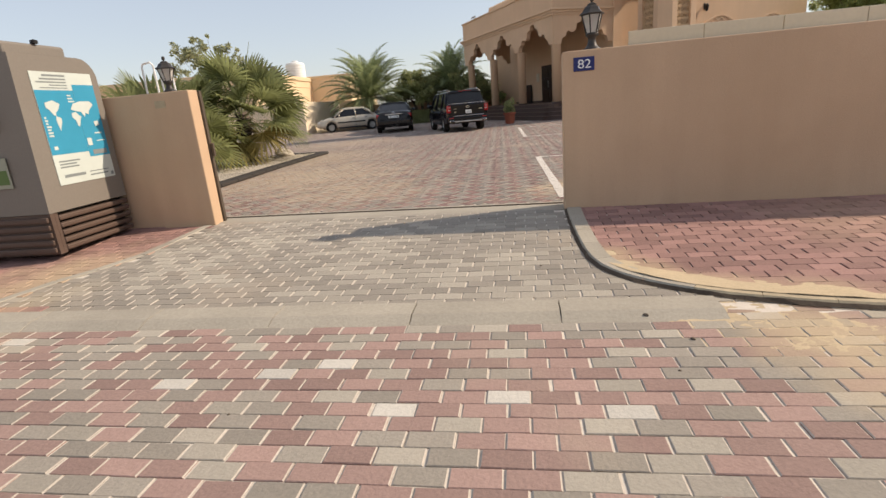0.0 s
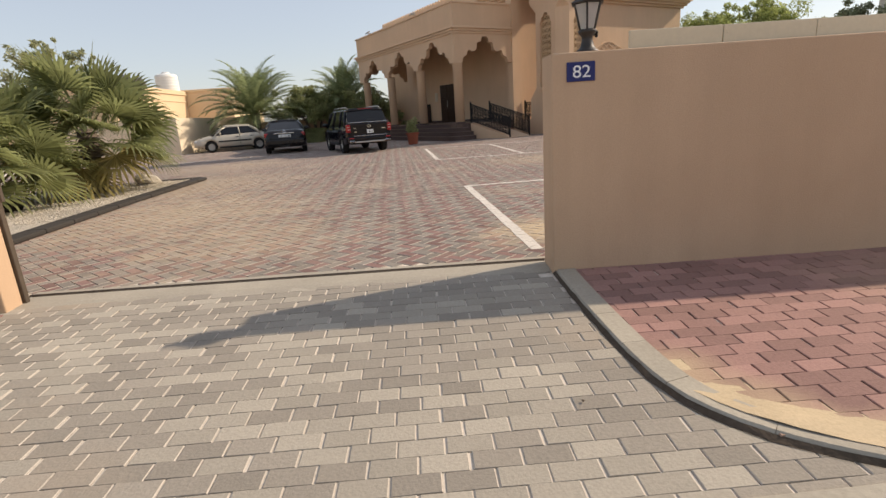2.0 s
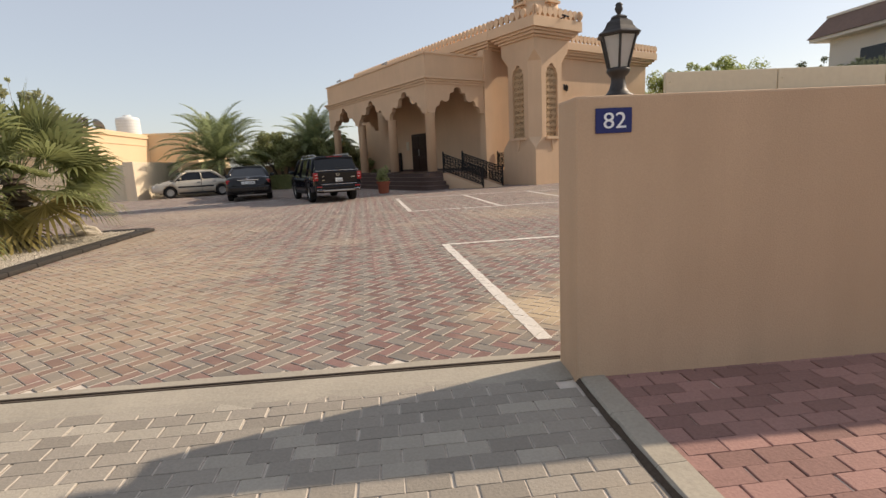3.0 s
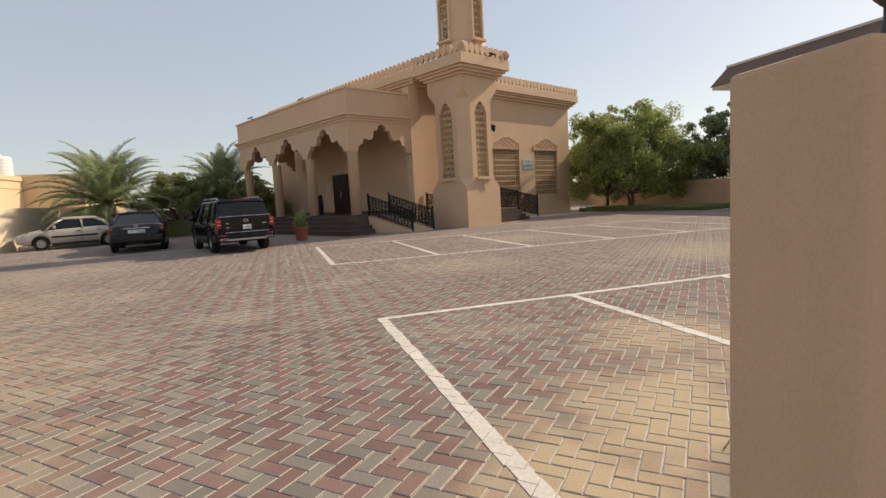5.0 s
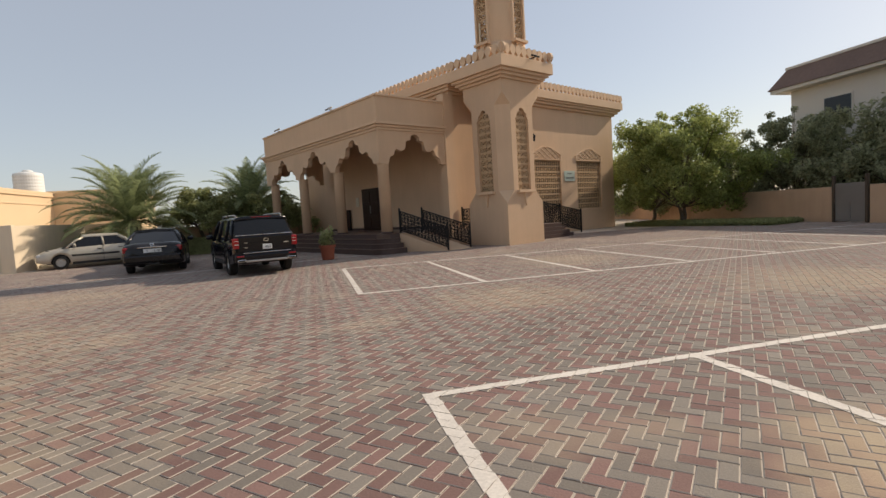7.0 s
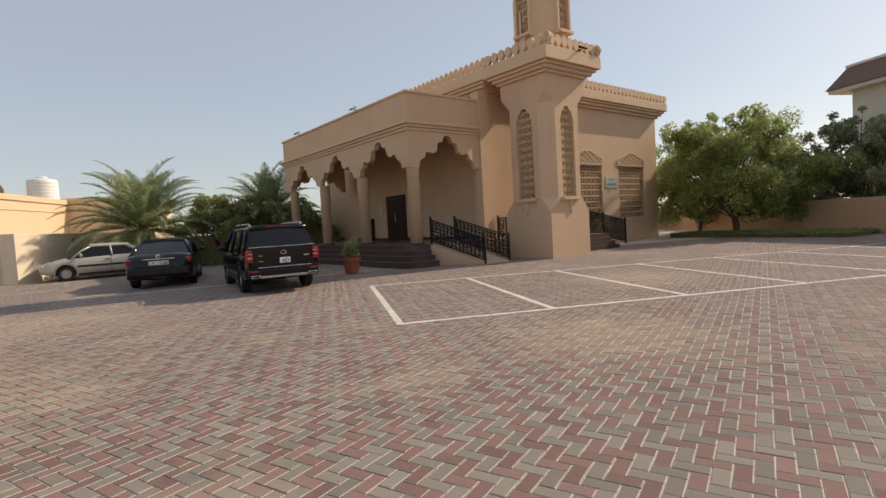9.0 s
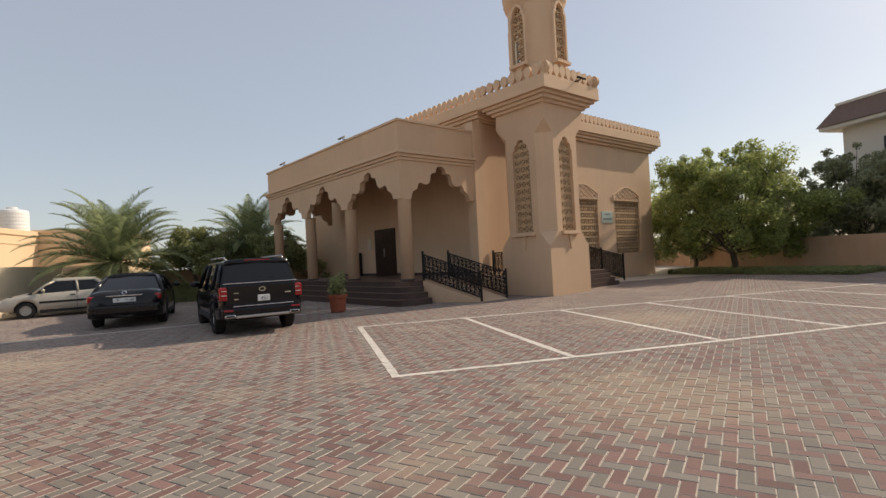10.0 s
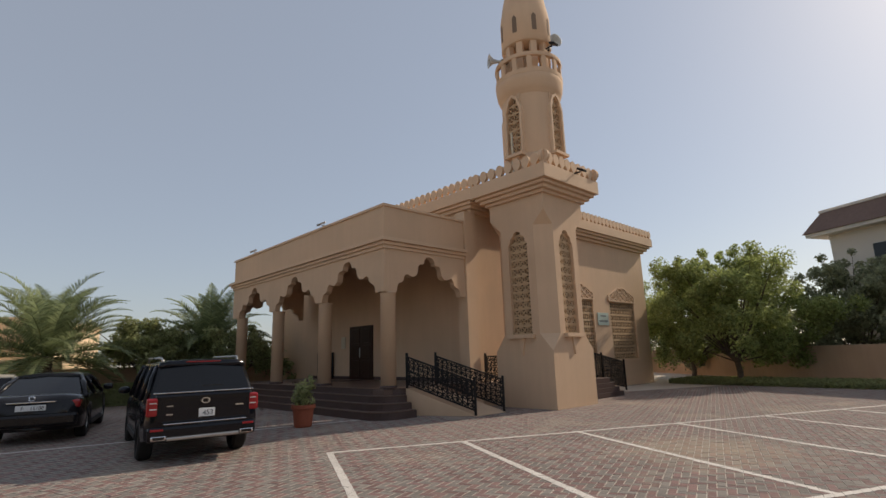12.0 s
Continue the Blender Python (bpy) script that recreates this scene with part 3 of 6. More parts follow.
for k in range(4):
    m = pose(NX, NY, 0, 0, 0, 90 * k)
    bm = bmesh.new()
    for s in (1, -1):
        prism([(s * 0.28, 9.45), (s * 0.28, 9.99), (0, 9.99), (0, 9.92), (s * 0.08, 9.83), (s * 0.17, 9.75), (s * 0.2, 9.6)], 0.12, bm)
    win = part("drum_window", bm, STUCCO, mosque, "narrow arched window opening", at=m @ pose(0, -0.97, 0))
    part("screen", lattice(0.54, 2.0, 2, 7, 0.034, 0.035), SCREEN, win, "pierced lattice", at=pose(-0.27, 0.03, 7.92))
    bm = bmesh.new()
    for s in (1, -1):
        prism([(s * 0.27, 7.9), (s * 0.34, 7.9), (s * 0.34, 9.5), (s * 0.27, 9.68), (s * 0.2, 9.88), (0, 10.0), (0, 9.92), (s * 0.16, 9.78), (s * 0.2, 9.6), (s * 0.27, 9.45)], 0.14, bm)
    prism([(-0.36, 7.8), (0.36, 7.8), (0.36, 7.9), (-0.36, 7.9)], 0.26, bm, pose(0, -0.1, 0))
    prism([(-0.16, 7.8), (0, 7.45), (0.16, 7.8)], 0.14, bm)
    part("window_frame", bm, STUCCO_TRIM, win, at=pose(0, -0.07, 0))


bm = bmesh.new()
tube(bm, [(-1.0, 0.12, RIM), (-1.0, 0.12, 8.7)], 0.035, 8)
part("downpipe", bm, CREAM, mosque, "thin pale pipe up the minaret", at=pose(NX, NY, 0))


def horn(name, m):
    h = thing(name, MOSQUE @ m, "grey horn loudspeaker on the minaret balcony", "loudspeaker", "minaret loudspeakers")
    part("bell", lathe([(0.05, 0.0), (0.06, 0.15), (0.1, 0.28), (0.18, 0.38), (0.24, 0.42), (0.225, 0.42), (0.16, 0.37), (0.03, 0.2)], 24, cap=False), HORN_GREY, h, smooth=True)
    part("driver", lathe([(0.09, -0.16), (0.1, -0.12), (0.1, 0.0), (0.05, 0.03)], 20), HORN_GREY, h, smooth=True)
    part("bracket", boxes(((-0.03, -0.12, -0.3), (0.03, 0.12, 0.0)), bevel=0.01), BLACK_METAL, h)


horn("horn_loudspeaker", pose(NX, NY, 11.3) @ pose(-0.98, 0.4, 0.15, 0, -90, -35))
horn("horn_loudspeaker", pose(NX, NY, 11.3) @ pose(0.32, -0.72, 0.72, 90, 0, -20))


def spotlight(m, metal=BLACK_METAL):
    s = thing("spotlight", MOSQUE @ m, "small dark floodlight fixed to the roof edge", "floodlight", "roof floodlights")
    part("housing", boxes(((-0.12, -0.12, -0.03), (0.12, 0.12, 0.04)), bevel=0.02), metal, s, at=pose(0, -0.2, 0.06, 28, 0, 0))
    part("arm", boxes(((-0.02, -0.16, 0.0), (0.02, 0.1, 0.035))), metal, s)


spotlight(pose(1.2, -0.5, RIM - 0.02))
spotlight(pose(-3.66, 6.3, 6.0, 0, 0, -90), METAL_GREY)
spotlight(pose(-3.66, 11.8, 6.0, 0, 0, -90), METAL_GREY)
spotlight(pose(NX - 0.45, NY - 1.2, 11.4))

# ---- arcaded porch ----
PX0, PY0, PY1, FLOOR = -3.72, 2.95, 14.0, 0.72
BAY, COL = 3.48, 3.15
part("porch_floor", boxes(((PX0 - 0.05, PY0, 0), (HX0, PY1, FLOOR)), bevel=0.015), PORCH_FLOOR, mosque)
for k in range(4):
    z0, z1 = 0.18 * k, 0.18 * (k + 1)
    bm = bmesh.new()
    out, r = PX0 - 0.06 - 0.22 * (3 - k), 0.7
    y_near = PY0 - 0.12 - 0.2 * (3 - k)
    ring = [(PX0 + 0.5, y_near)]
    for j in range(7):
        a = radians(270 - 15 * j)
        ring.append((out + r + r * math.cos(a), y_near + r + r * math.sin(a)))
    ring += [(out, PY1), (PX0 + 0.5, PY1)]
    lo = [bm.verts.new((x, y, z0)) for x, y in ring]
    hi = [bm.verts.new((x, y, z1 - (0.003 if k == 3 else 0.001))) for x, y in ring]
    bm.faces.new(lo), bm.faces.new(hi)
    for j in range(len(ring)):
        bm.faces.new((lo[j], lo[(j + 1) % len(ring)], hi[(j + 1) % len(ring)], hi[j]))
    st = part("step", bm, STEP_STONE, mosque, "dark polished granite step")
    # Tread slabs use a lighter brown that mimics light on the step tops.
    bm = bmesh.new()
    lo = [bm.verts.new((x - 0.025, y - 0.012, z1)) for x, y in ring]
    hi = [bm.verts.new((x - 0.025, y - 0.012, z1 + 0.022)) for x, y in ring]
    bm.faces.new(lo), bm.faces.new(hi)
    for j in range(len(ring)):
        bm.faces.new((lo[j], lo[(j + 1) % len(ring)], hi[(j + 1) % len(ring)], hi[j]))
    part("tread", bm, PORCH_FLOOR, st, "granite tread in lighter brown as if lit from above")
for k in range(4):
    y = COL + BAY * k
    c = part("column", lathe([(0.22, 0.8), (0.22, 3.36), (0.235, 3.38), (0.235, 3.42)], 32), STUCCO, mosque, "round tan stucco column", smooth=True, at=pose(PX0 + 0.27, y, 0))
    part("plinth", lathe([(0.25, FLOOR), (0.25, 0.79), (0.22, 0.81)], 32), STEP_STONE, c, "dark stone column plinth", smooth=True)
ARCH_TOP = 4.66
for k in range(3):
    a = COL + BAY * k
    bm = arch_panel(BAY - 0.002, 3.42, ARCH_TOP, 1.5, 4.54, 0.2)
    part("arch", bm, STUCCO, mosque, "lobed arch", at=pose(PX0, a + BAY, 0, 0, 0, -90))
part("arch", boxes(((PX0, PY0, 3.42), (PX0 + 0.2, COL - 0.001, ARCH_TOP))), STUCCO, mosque)
part("arch", boxes(((PX0, COL + 3 * BAY + 0.001, 3.42), (PX0 + 0.2, PY1, ARCH_TOP))), STUCCO, mosque)
SIDE = PX1 - PX0 - 0.202
part("arch", arch_panel(SIDE, 3.42, ARCH_TOP, 1.3, 4.57, 0.2), STUCCO, mosque, "lobed arch", at=pose(PX0 + 0.202, PY0, 0))
part("arch", arch_panel(SIDE, 3.42, ARCH_TOP, 1.3, 4.57, 0.2), STUCCO, mosque, "lobed arch", at=pose(PX0 + 0.202, PY1 - 0.2, 0))
bm = bmesh.new()
z = ARCH_TOP
for h, o in ((0.1, 0.05), (0.1, 0.11), (0.1, 0.19)):
    t = z + h - 0.002
    box(bm, (PX0 - o, PY0 - o, z), (PX1, PY0 + 0.2, t), 0.012)
    box(bm, (PX0 - o, PY0 + 0.201, z), (PX0 + 0.2, PY1 - 0.201, t), 0.012)
    box(bm, (PX0 - o, PY1 - 0.2, z), (HX0 - 0.002, PY1 + o, t), 0.012)
    z += h
part("porch_cornice", bm, STUCCO_TRIM, mosque)
for lo, hi in (((PX0, PY0, z), (PX1, PY0 + 0.2, 5.92)), ((PX0, PY0 + 0.2, z), (PX0 + 0.2, PY1, 5.92)), ((PX0 + 0.2, PY1 - 0.2, z), (HX0 - 0.003, PY1, 5.92))):
    part("parapet", boxes((lo, hi)), STUCCO, mosque)
for lo, hi in (((PX0 - 0.05, PY0 - 0.05, 5.92), (PX1, PY0 + 0.24, 6.0)), ((PX0 - 0.05, PY0 + 0.241, 5.92), (PX0 + 0.24, PY1 + 0.05, 6.0))):
    part("coping", boxes((lo, hi), bevel=0.012), STUCCO_TRIM, mosque)
# door into the hall, on the porch
door = part("door", boxes(((HX0 - 0.06, 8.72, FLOOR), (HX0 - 0.002, 10.4, 2.9)), bevel=0.01), DOOR_WOOD, mosque, "dark carved double door")
for y in (8.85, 9.6):
    for z0, z1 in ((0.85, 1.5), (1.58, 2.1), (2.18, 2.78)):
        part("panel", boxes(((HX0 - 0.085, y, z0), (HX0 - 0.055, y + 0.66, z1)), bevel=0.02), DOOR_WOOD, door)
part("door_handle", boxes(((HX0 - 0.14, 9.52, 1.6), (HX0 - 0.1, 9.55, 2.0)), bevel=0.008), ALLOY, door, "bright pull handle")
part("skirting", boxes(((HX0 - 0.03, PY0 + 0.31, FLOOR), (HX0 - 0.002, 8.71, FLOOR + 0.12)), ((HX0 - 0.03, 10.41, FLOOR), (HX0 - 0.002, PY1, FLOOR + 0.12))), STEP_STONE, mosque)
part("notice", boxes(((HX0 - 0.03, 10.8, 2.0), (HX0 - 0.002, 11.1, 2.5))), CREAM, mosque, "pale notice board")
part("porch_ceiling", boxes(((PX0 + 0.201, PY0 + 0.201, 5.5), (HX0 - 0.003, PY1 - 0.201, 5.6))), STUCCO_TRIM, mosque)
sg = part("name_sign", boxes(((7.72, HY0 - 0.03, 2.66), (8.62, HY0 - 0.001, 3.2)), bevel=0.006), material("pale_green_sign", (0.42, 0.5, 0.45), 0.5, vary=0.04, bump=0), mosque, "pale green wall sign with dark writing")
part("writing", boxes(((7.95, HY0 - 0.036, 3.03), (8.4, HY0 - 0.029, 3.09)), ((7.82, HY0 - 0.036, 2.8), (8.52, HY0 - 0.029, 2.88))), INK_GREY, sg)


def railing(name, p0, p1, height, posts, m):
    """A steel rail with a pierced infill between two feet; it slopes as its feet do."""
    a, b = Vector(p0), Vector(p1)
    run = b - a
    flat = math.hypot(run.x, run.y)
    r = thing(name, m @ Matrix.Translation(a) @ pose(0, 0, 0, 0, 0, math.degrees(math.atan2(run.y, run.x))), "black steel ramp railing with pierced panels", "railing", "mosque railings")
    slope = run.z / flat
    shear = Matrix(((1, 0, 0, 0), (0, 1, 0, 0), (slope, 0, 1, 0), (0, 0, 0, 1)))
    for t in posts:
        x = flat * t
        part("post", boxes(((x - 0.03, -0.03, slope * x), (x + 0.03, 0.03, slope * x + height + 0.09)), bevel=0.006), BLACK_METAL, r)
    for z in (0.1, height - 0.04):
        bm = boxes(((0, -0.02, z), (flat, 0.02, z + 0.045)))
        bmesh.ops.transform(bm, matrix=shear, verts=bm.verts)
        part("rail", bm, BLACK_METAL, r)
    rng = random.Random(7)
    bm = bmesh.new()
    nx, nz = max(2, int(flat / 0.14)), max(2, int((height - 0.16) / 0.13))
    for i in range(nx):
        for k in range(nz):
            cx, cz = (i + 0.5) * flat / nx, 0.14 + (k + 0.5) * (height - 0.18) / nz
            w = flat / nx * 0.62
            for s in (28 + rng.uniform(-14, 14), -35 + rng.uniform(-14, 14), 88 + rng.uniform(-14, 14)):
                box(bm, (-w, -0.006, -0.016), (w, 0.006, 0.016), m=pose(cx, 0, cz, 0, s, 0))
    bmesh.ops.transform(bm, matrix=shear, verts=bm.verts)
    part("infill", bm, BLACK_METAL, r)
    return r


# access ramp out of the side arch
ramp = thing("access_ramp", MOSQUE, "tan stucco access ramp up to the porch", "ramp")
bm = bmesh.new()
quad = [(-3.1, 2.82), (-1.95, 2.82), (-1.08, 0.95), (-2.24, 0.95)]
lo = [bm.verts.new((x, y, 0)) for x, y in quad]
hi = [bm.verts.new((x, y, z)) for (x, y), z in zip(quad, (FLOOR, FLOOR, 0.01, 0.01))]
bm.faces.new(lo), bm.faces.new(hi)
for j in range(4):
    bm.faces.new((lo[j], lo[(j + 1) % 4], hi[(j + 1) % 4], hi[j]))
part("slope", bm, STUCCO, ramp)
railing("railing", (-3.07, 2.8, 0.72), (-2.24, 1.0, 0.02), 0.87, (0, 1), MOSQUE)
railing("railing", (-1.98, 2.8, 0.72), (-1.1, 1.0, 0.02), 0.87, (0, 1), MOSQUE)
railing("railing", (0.2, 2.8, 0.72), (0.9, 2.8, 0.72), 0.8, (0, 1), MOSQUE)
side = thing("side_stair", MOSQUE, "dark granite side steps beside the minaret", "stairs")
for k in range(4):
    part("step", boxes(((2.2, 0.75, 0.165 * k), (5.2 - 0.3 * k, 1.68, 0.165 * (k + 1) - 0.002)), bevel=0.01), STEP_STONE, side)
railing("railing", (3.9, 1.74, 0.62), (7.25, 1.74, 0.02), 1.1, (0, 0.5, 1), MOSQUE)
part("landing", boxes(((0.12, 2.25, 0), (1.3, 2.98, 0.715))), STUCCO, mosque)

wl = thing("wall_lamp", MOSQUE @ pose(5.2, HY0, 4.75), "small black lantern fixed to the mosque front wall", "wall lamp")
part("bracket", boxes(((-0.03, -0.14, 0.1), (0.03, -0.001, 0.14)), bevel=0.008), BLACK_METAL, wl)
part("lamp_body", lathe([(0.02, -0.16), (0.07, -0.12), (0.1, 0.08), (0.12, 0.1), (0.05, 0.18), (0.0, 0.22)], 8), BLACK_METAL, wl, at=pose(0, -0.16, 0))
part("back_plate", boxes(((-0.05, -0.012, -0.05), (0.05, -0.001, 0.25))), BLACK_METAL, wl)


board = thing("notice_stand", MOSQUE @ pose(-0.06, 12.35, FLOOR), "dark framed board standing against the porch wall", "notice board")
part("frame", boxes(((-0.05, -0.68, 0.0), (-0.0, -0.6, 1.15)), ((-0.05, 0.6, 0.0), (-0.0, 0.68, 1.15)), ((-0.05, -0.599, 1.08), (-0.0, 0.599, 1.15)), ((-0.05, -0.599, 0.06), (-0.0, 0.599, 0.13)), bevel=0.008), BLACK_METAL, board)
part("panel", boxes(((-0.035, -0.598, 0.131), (-0.015, 0.598, 1.079))), DOOR_WOOD, board, "dark brown panel")


def sandal(x, y, z, turn):
    t = thing("sandal", MOSQUE @ pose(x, y, z, 0, 0, turn), "worn dark leather sandal by the porch steps", "shoe", "sandals by the steps")
    outline = [(0.045 * math.sin(2 * math.pi * k / 14) * (1.0 - 0.18 * math.cos(2 * math.pi * k / 14 + 3.1)), 0.135 * math.cos(2 * math.pi * k / 14)) for k in range(14)]
    part("sole", prism(outline, -0.022, m=pose(0, 0, 0, 90, 0, 0)), RUBBER, t)
    bm = bmesh.new()
    for y0 in (0.05, -0.03):
        tube(bm, [(-0.042, y0, 0.02), (-0.026, y0 + 0.01, 0.05), (0.0, y0 + 0.015, 0.06), (0.026, y0 + 0.01, 0.05), (0.042, y0, 0.02)], 0.01, 6)
    part("strap", bm, BARK, t, "brown strap")


for x, y, z, turn in ((-4.75, 6.0, 0.0, 30), (-4.6, 6.12, 0.0, 12), (-4.8, 8.3, 0.0, -40), (-4.72, 8.45, 0.0, 75), (-4.9, 5.1, 0.0, 100), (-3.2, 7.4, FLOOR, 80), (-3.05, 7.5, FLOOR, 95), (-3.0, 9.6, FLOOR, 60), (-2.9, 9.75, FLOOR, 85)):
    sandal(x, y, z, turn)
mat = thing("door_mat", MOSQUE @ pose(-1.1, 9.55, FLOOR), "dark flat mat lying before the porch door", "mat")
part("pile", boxes(((-0.6, -0.85, 0.0), (0.6, 0.85, 0.015)), bevel=0.006), STEP_STONE, mat)

# ---- vehicles ----
def loft(stations, sections, close=True):
    """Skins equal-length cross sections (x, z) set at y stations, mirrored in x."""
    bm = bmesh.new()
    rings = []
    for y, sec in zip(stations, sections):
        full = sec + [(-x, z) for x, z in reversed(sec)]
        rings.append([bm.verts.new((x, y, z)) for x, z in full])
    for a, b in zip(rings, rings[1:]):
        n = len(a)
        for k in range(n):
            bm.faces.new((a[k], a[(k + 1) % n], b[(k + 1) % n], b[k]))
    if close:
        bm.faces.new(rings[0]), bm.faces.new(rings[-1])
    return bm


def lerp_table(table, y):
    for (y0, *a), (y1, *b) in zip(table, table[1:]):
        if y <= y1:
            t = max(0.0, (y - y0) / (y1 - y0))
            t = t * t * (3 - 2 * t) * 0.4 + t * 0.6
            return [p + (q - p) * t for p, q in zip(a, b)]
    return list(table[-1][1:])


def wheel(parent, x, y, r, w, side):
    t = part("wheel", lathe([(r * 0.62, -w / 2), (r * 0.9, -w / 2), (r, -w / 2 + 0.035), (r, w / 2 - 0.035), (r * 0.9, w / 2), (r * 0.62, w / 2), (r * 0.62, -w / 2)], 36, cap=False), RUBBER, parent, "black tyre with a bright rim", smooth=False, at=pose(x, y, r, 0, 90, 0))
    bm = lathe([(r * 0.63, -0.08), (r * 0.63, 0.07), (r * 0.58, 0.085), (r * 0.55, 0.05), (r * 0.2, 0.03)], 36, cap=False)
    for k in range(7):
        box(bm, (r * 0.08, -0.035, 0.03), (r * 0.6, 0.035, 0.07), 0.008, m=pose(0, 0, 0, 0, 0, 360 / 7 * k))
    lathe([(0.0, 0.085), (r * 0.16, 0.08), (r * 0.18, 0.03)], 16, bm, cap=False)
    rim = part("rim", bm, ALLOY, t, "bright alloy rim", at=pose(0, 0, 0, 0, 0, 0) if side > 0 else pose(0, 0, 0, 180, 0, 0))
    part("brake_disc", lathe([(0.02, -0.02), (r * 0.56, -0.02), (r * 0.56, 0.0)], 24), DARK_IN, t)


def plate(parent, m, digits, w=0.44, h=0.14, small=True):
    p = part("number_plate", boxes(((-w / 2, -0.012, -h / 2), (w / 2, 0.0, h / 2)), bevel=0.004), PLATE_WHITE, parent, "white number plate", at=m)
    c = bpy.data.curves.new("digits", "FONT")
    c.body, c.size, c.align_x, c.align_y, c.extrude = digits, h * 0.85, "CENTER", "CENTER", 0.001
    o = new("digits_source", c)
    me = bpy.data.meshes.new_from_object(o)
    bpy.data.objects.remove(o)
    me.materials.clear()
    me.materials.append(TRIM_BLACK)
    d = new("digits", me)
    d.parent = p
    d.matrix_basis = pose(w * 0.06, -0.014, -h * 0.08, 90, 0, 0)
    return p


def car(name, m, label, paint, table, cabin, wheels, glass_top=0.09, pillar=0.06, pillars=(), roof_rails=False):
    """table: y, half width, sill z, belt z, deck z. cabin: y of tail foot, roof tail, roof nose, windscreen foot; belt z, roof z; half widths."""
    v = thing(name, m, label, "car", "parked cars")
    length0, length1 = table[0][0], table[-1][0]
    yf, yr, r, tw, track = wheels
    ys = sorted([length0 + (length1 - length0) * k / 44 for k in range(45)] + [c + d * r for c in (yf, yr) for d in (-1.16, -1.13, -1.05, -0.85, -0.5, 0.0, 0.5, 0.85, 1.05, 1.13, 1.16)])
    secs = []
    for y in ys:
        w, sill, belt, deck = lerp_table(table, y)
        for c in (yf, yr):
            if abs(y - c) < 1.14 * r:
                sill = max(sill, r + math.sqrt((1.14 * r) ** 2 - (y - c) ** 2))
        sill = min(sill, belt - 0.12)
        secs.append([(0.0, sill), (w * 0.9, sill), (w * 0.985, sill + 0.02), (w * 1.0, sill + (belt - sill) * 0.4), (w * 0.985, sill + (belt - sill) * 0.72), (w * 0.95, belt - 0.02), (w * 0.88, belt + (deck - belt) * 0.45), (w * 0.6, deck - 0.015), (0.0, deck)])
    part("body", loft(ys, secs), paint, v, smooth=True)
    y0, y1, y2, y3, zb, zr, wb, wr = cabin
    rows = [(y0, zb - 0.03, 1.0), (y1, zr, 0.0), ((y1 + y2) / 2, zr + 0.03, 0.0), (y2, zr, 0.0), (y3, zb - 0.05, 1.0)]
    ys2, secs2 = [], []
    for i in range(len(rows) - 1):
        steps = 6
        for k in range(steps + (i == len(rows) - 2)):
            t = k / steps
            a, b = rows[i], rows[i + 1]
            e = t
            y, z = a[0] + (b[0] - a[0]) * t, a[1] + (b[1] - a[1]) * e
            f = (z - zb) / (zr - zb)
            ys2.append(y)
            w = wb + (wr - wb) * max(0, f)
            secs2.append([(0.0, zb - 0.1), (wb, zb - 0.1), (wb, zb - 0.04), (w + (wb - w) * 0.05, max(zb - 0.02, z - 0.07)), (w * 0.93, max(zb - 0.01, z - 0.02)), (0.0, max(zb, z + 0.015))])
    part("cabin_glass", loft(ys2, secs2), CAR_GLASS, v, "dark tinted windows")
    # roof skin and pillars over the glass
    rs = [y1 - 0.05 + (y2 - y1 + 0.1) * k / 12 for k in range(13)]
    part("roof", loft(rs, [[(0.0, zr - 0.03), (wr * 0.99, zr - 0.09), (wr * 1.03, zr - 0.06), (wr * 0.97, zr + 0.005), (wr * 0.6, zr + 0.035 + 0.02 * math.sin(math.pi * k / 12)), (0.0, zr + 0.045 + 0.02 * math.sin(math.pi * k / 12))] for k in range(13)]), paint, v, smooth=True)
    for s in (1, -1):
        for yb, yt, wd in pillars:
            bm = bmesh.new()
            tube(bm, [(s * (wb + 0.012), yb, zb - 0.05), (s * (wb * 0.45 + wr * 0.55 + 0.014), (yb * 0.45 + yt * 0.55), zb + (zr - zb) * 0.55), (s * (wr + 0.01), yt, zr - 0.06)], wd, 8)
            part("pillar", bm, paint, v, smooth=True)
        wy = y3 - 0.45
        mir = part("side_mirror", lathe([(0.0, -0.1), (0.07, -0.08), (0.1, 0.0), (0.08, 0.08), (0.0, 0.1)], 14), paint, v, smooth=True, at=pose(s * (wb + 0.17), wy, zb + 0.07, 0, 90, 0) @ Matrix.Diagonal((0.8, 0.6, 1.2, 1)))
        part("sill_trim", boxes(((s * wheels[4] - 0.02, wheels[1] + wheels[2] + 0.1, table[3][2] - 0.02), (s * wheels[4] + 0.02, wheels[0] - wheels[2] - 0.1, table[3][2] + 0.08)), bevel=0.012), TRIM_BLACK, v)
    for s in (1, -1):
        for y in (yf, yr):
            wheel(v, s * (track - tw / 2 + 0.005), y, r, tw, s)
    part("underbody", boxes(((-track + tw + 0.03, length0 + 0.35, table[3][2] + 0.02), (track - tw - 0.03, length1 - 0.35, table[3][3] - 0.1))), DARK_IN, v)
    return v


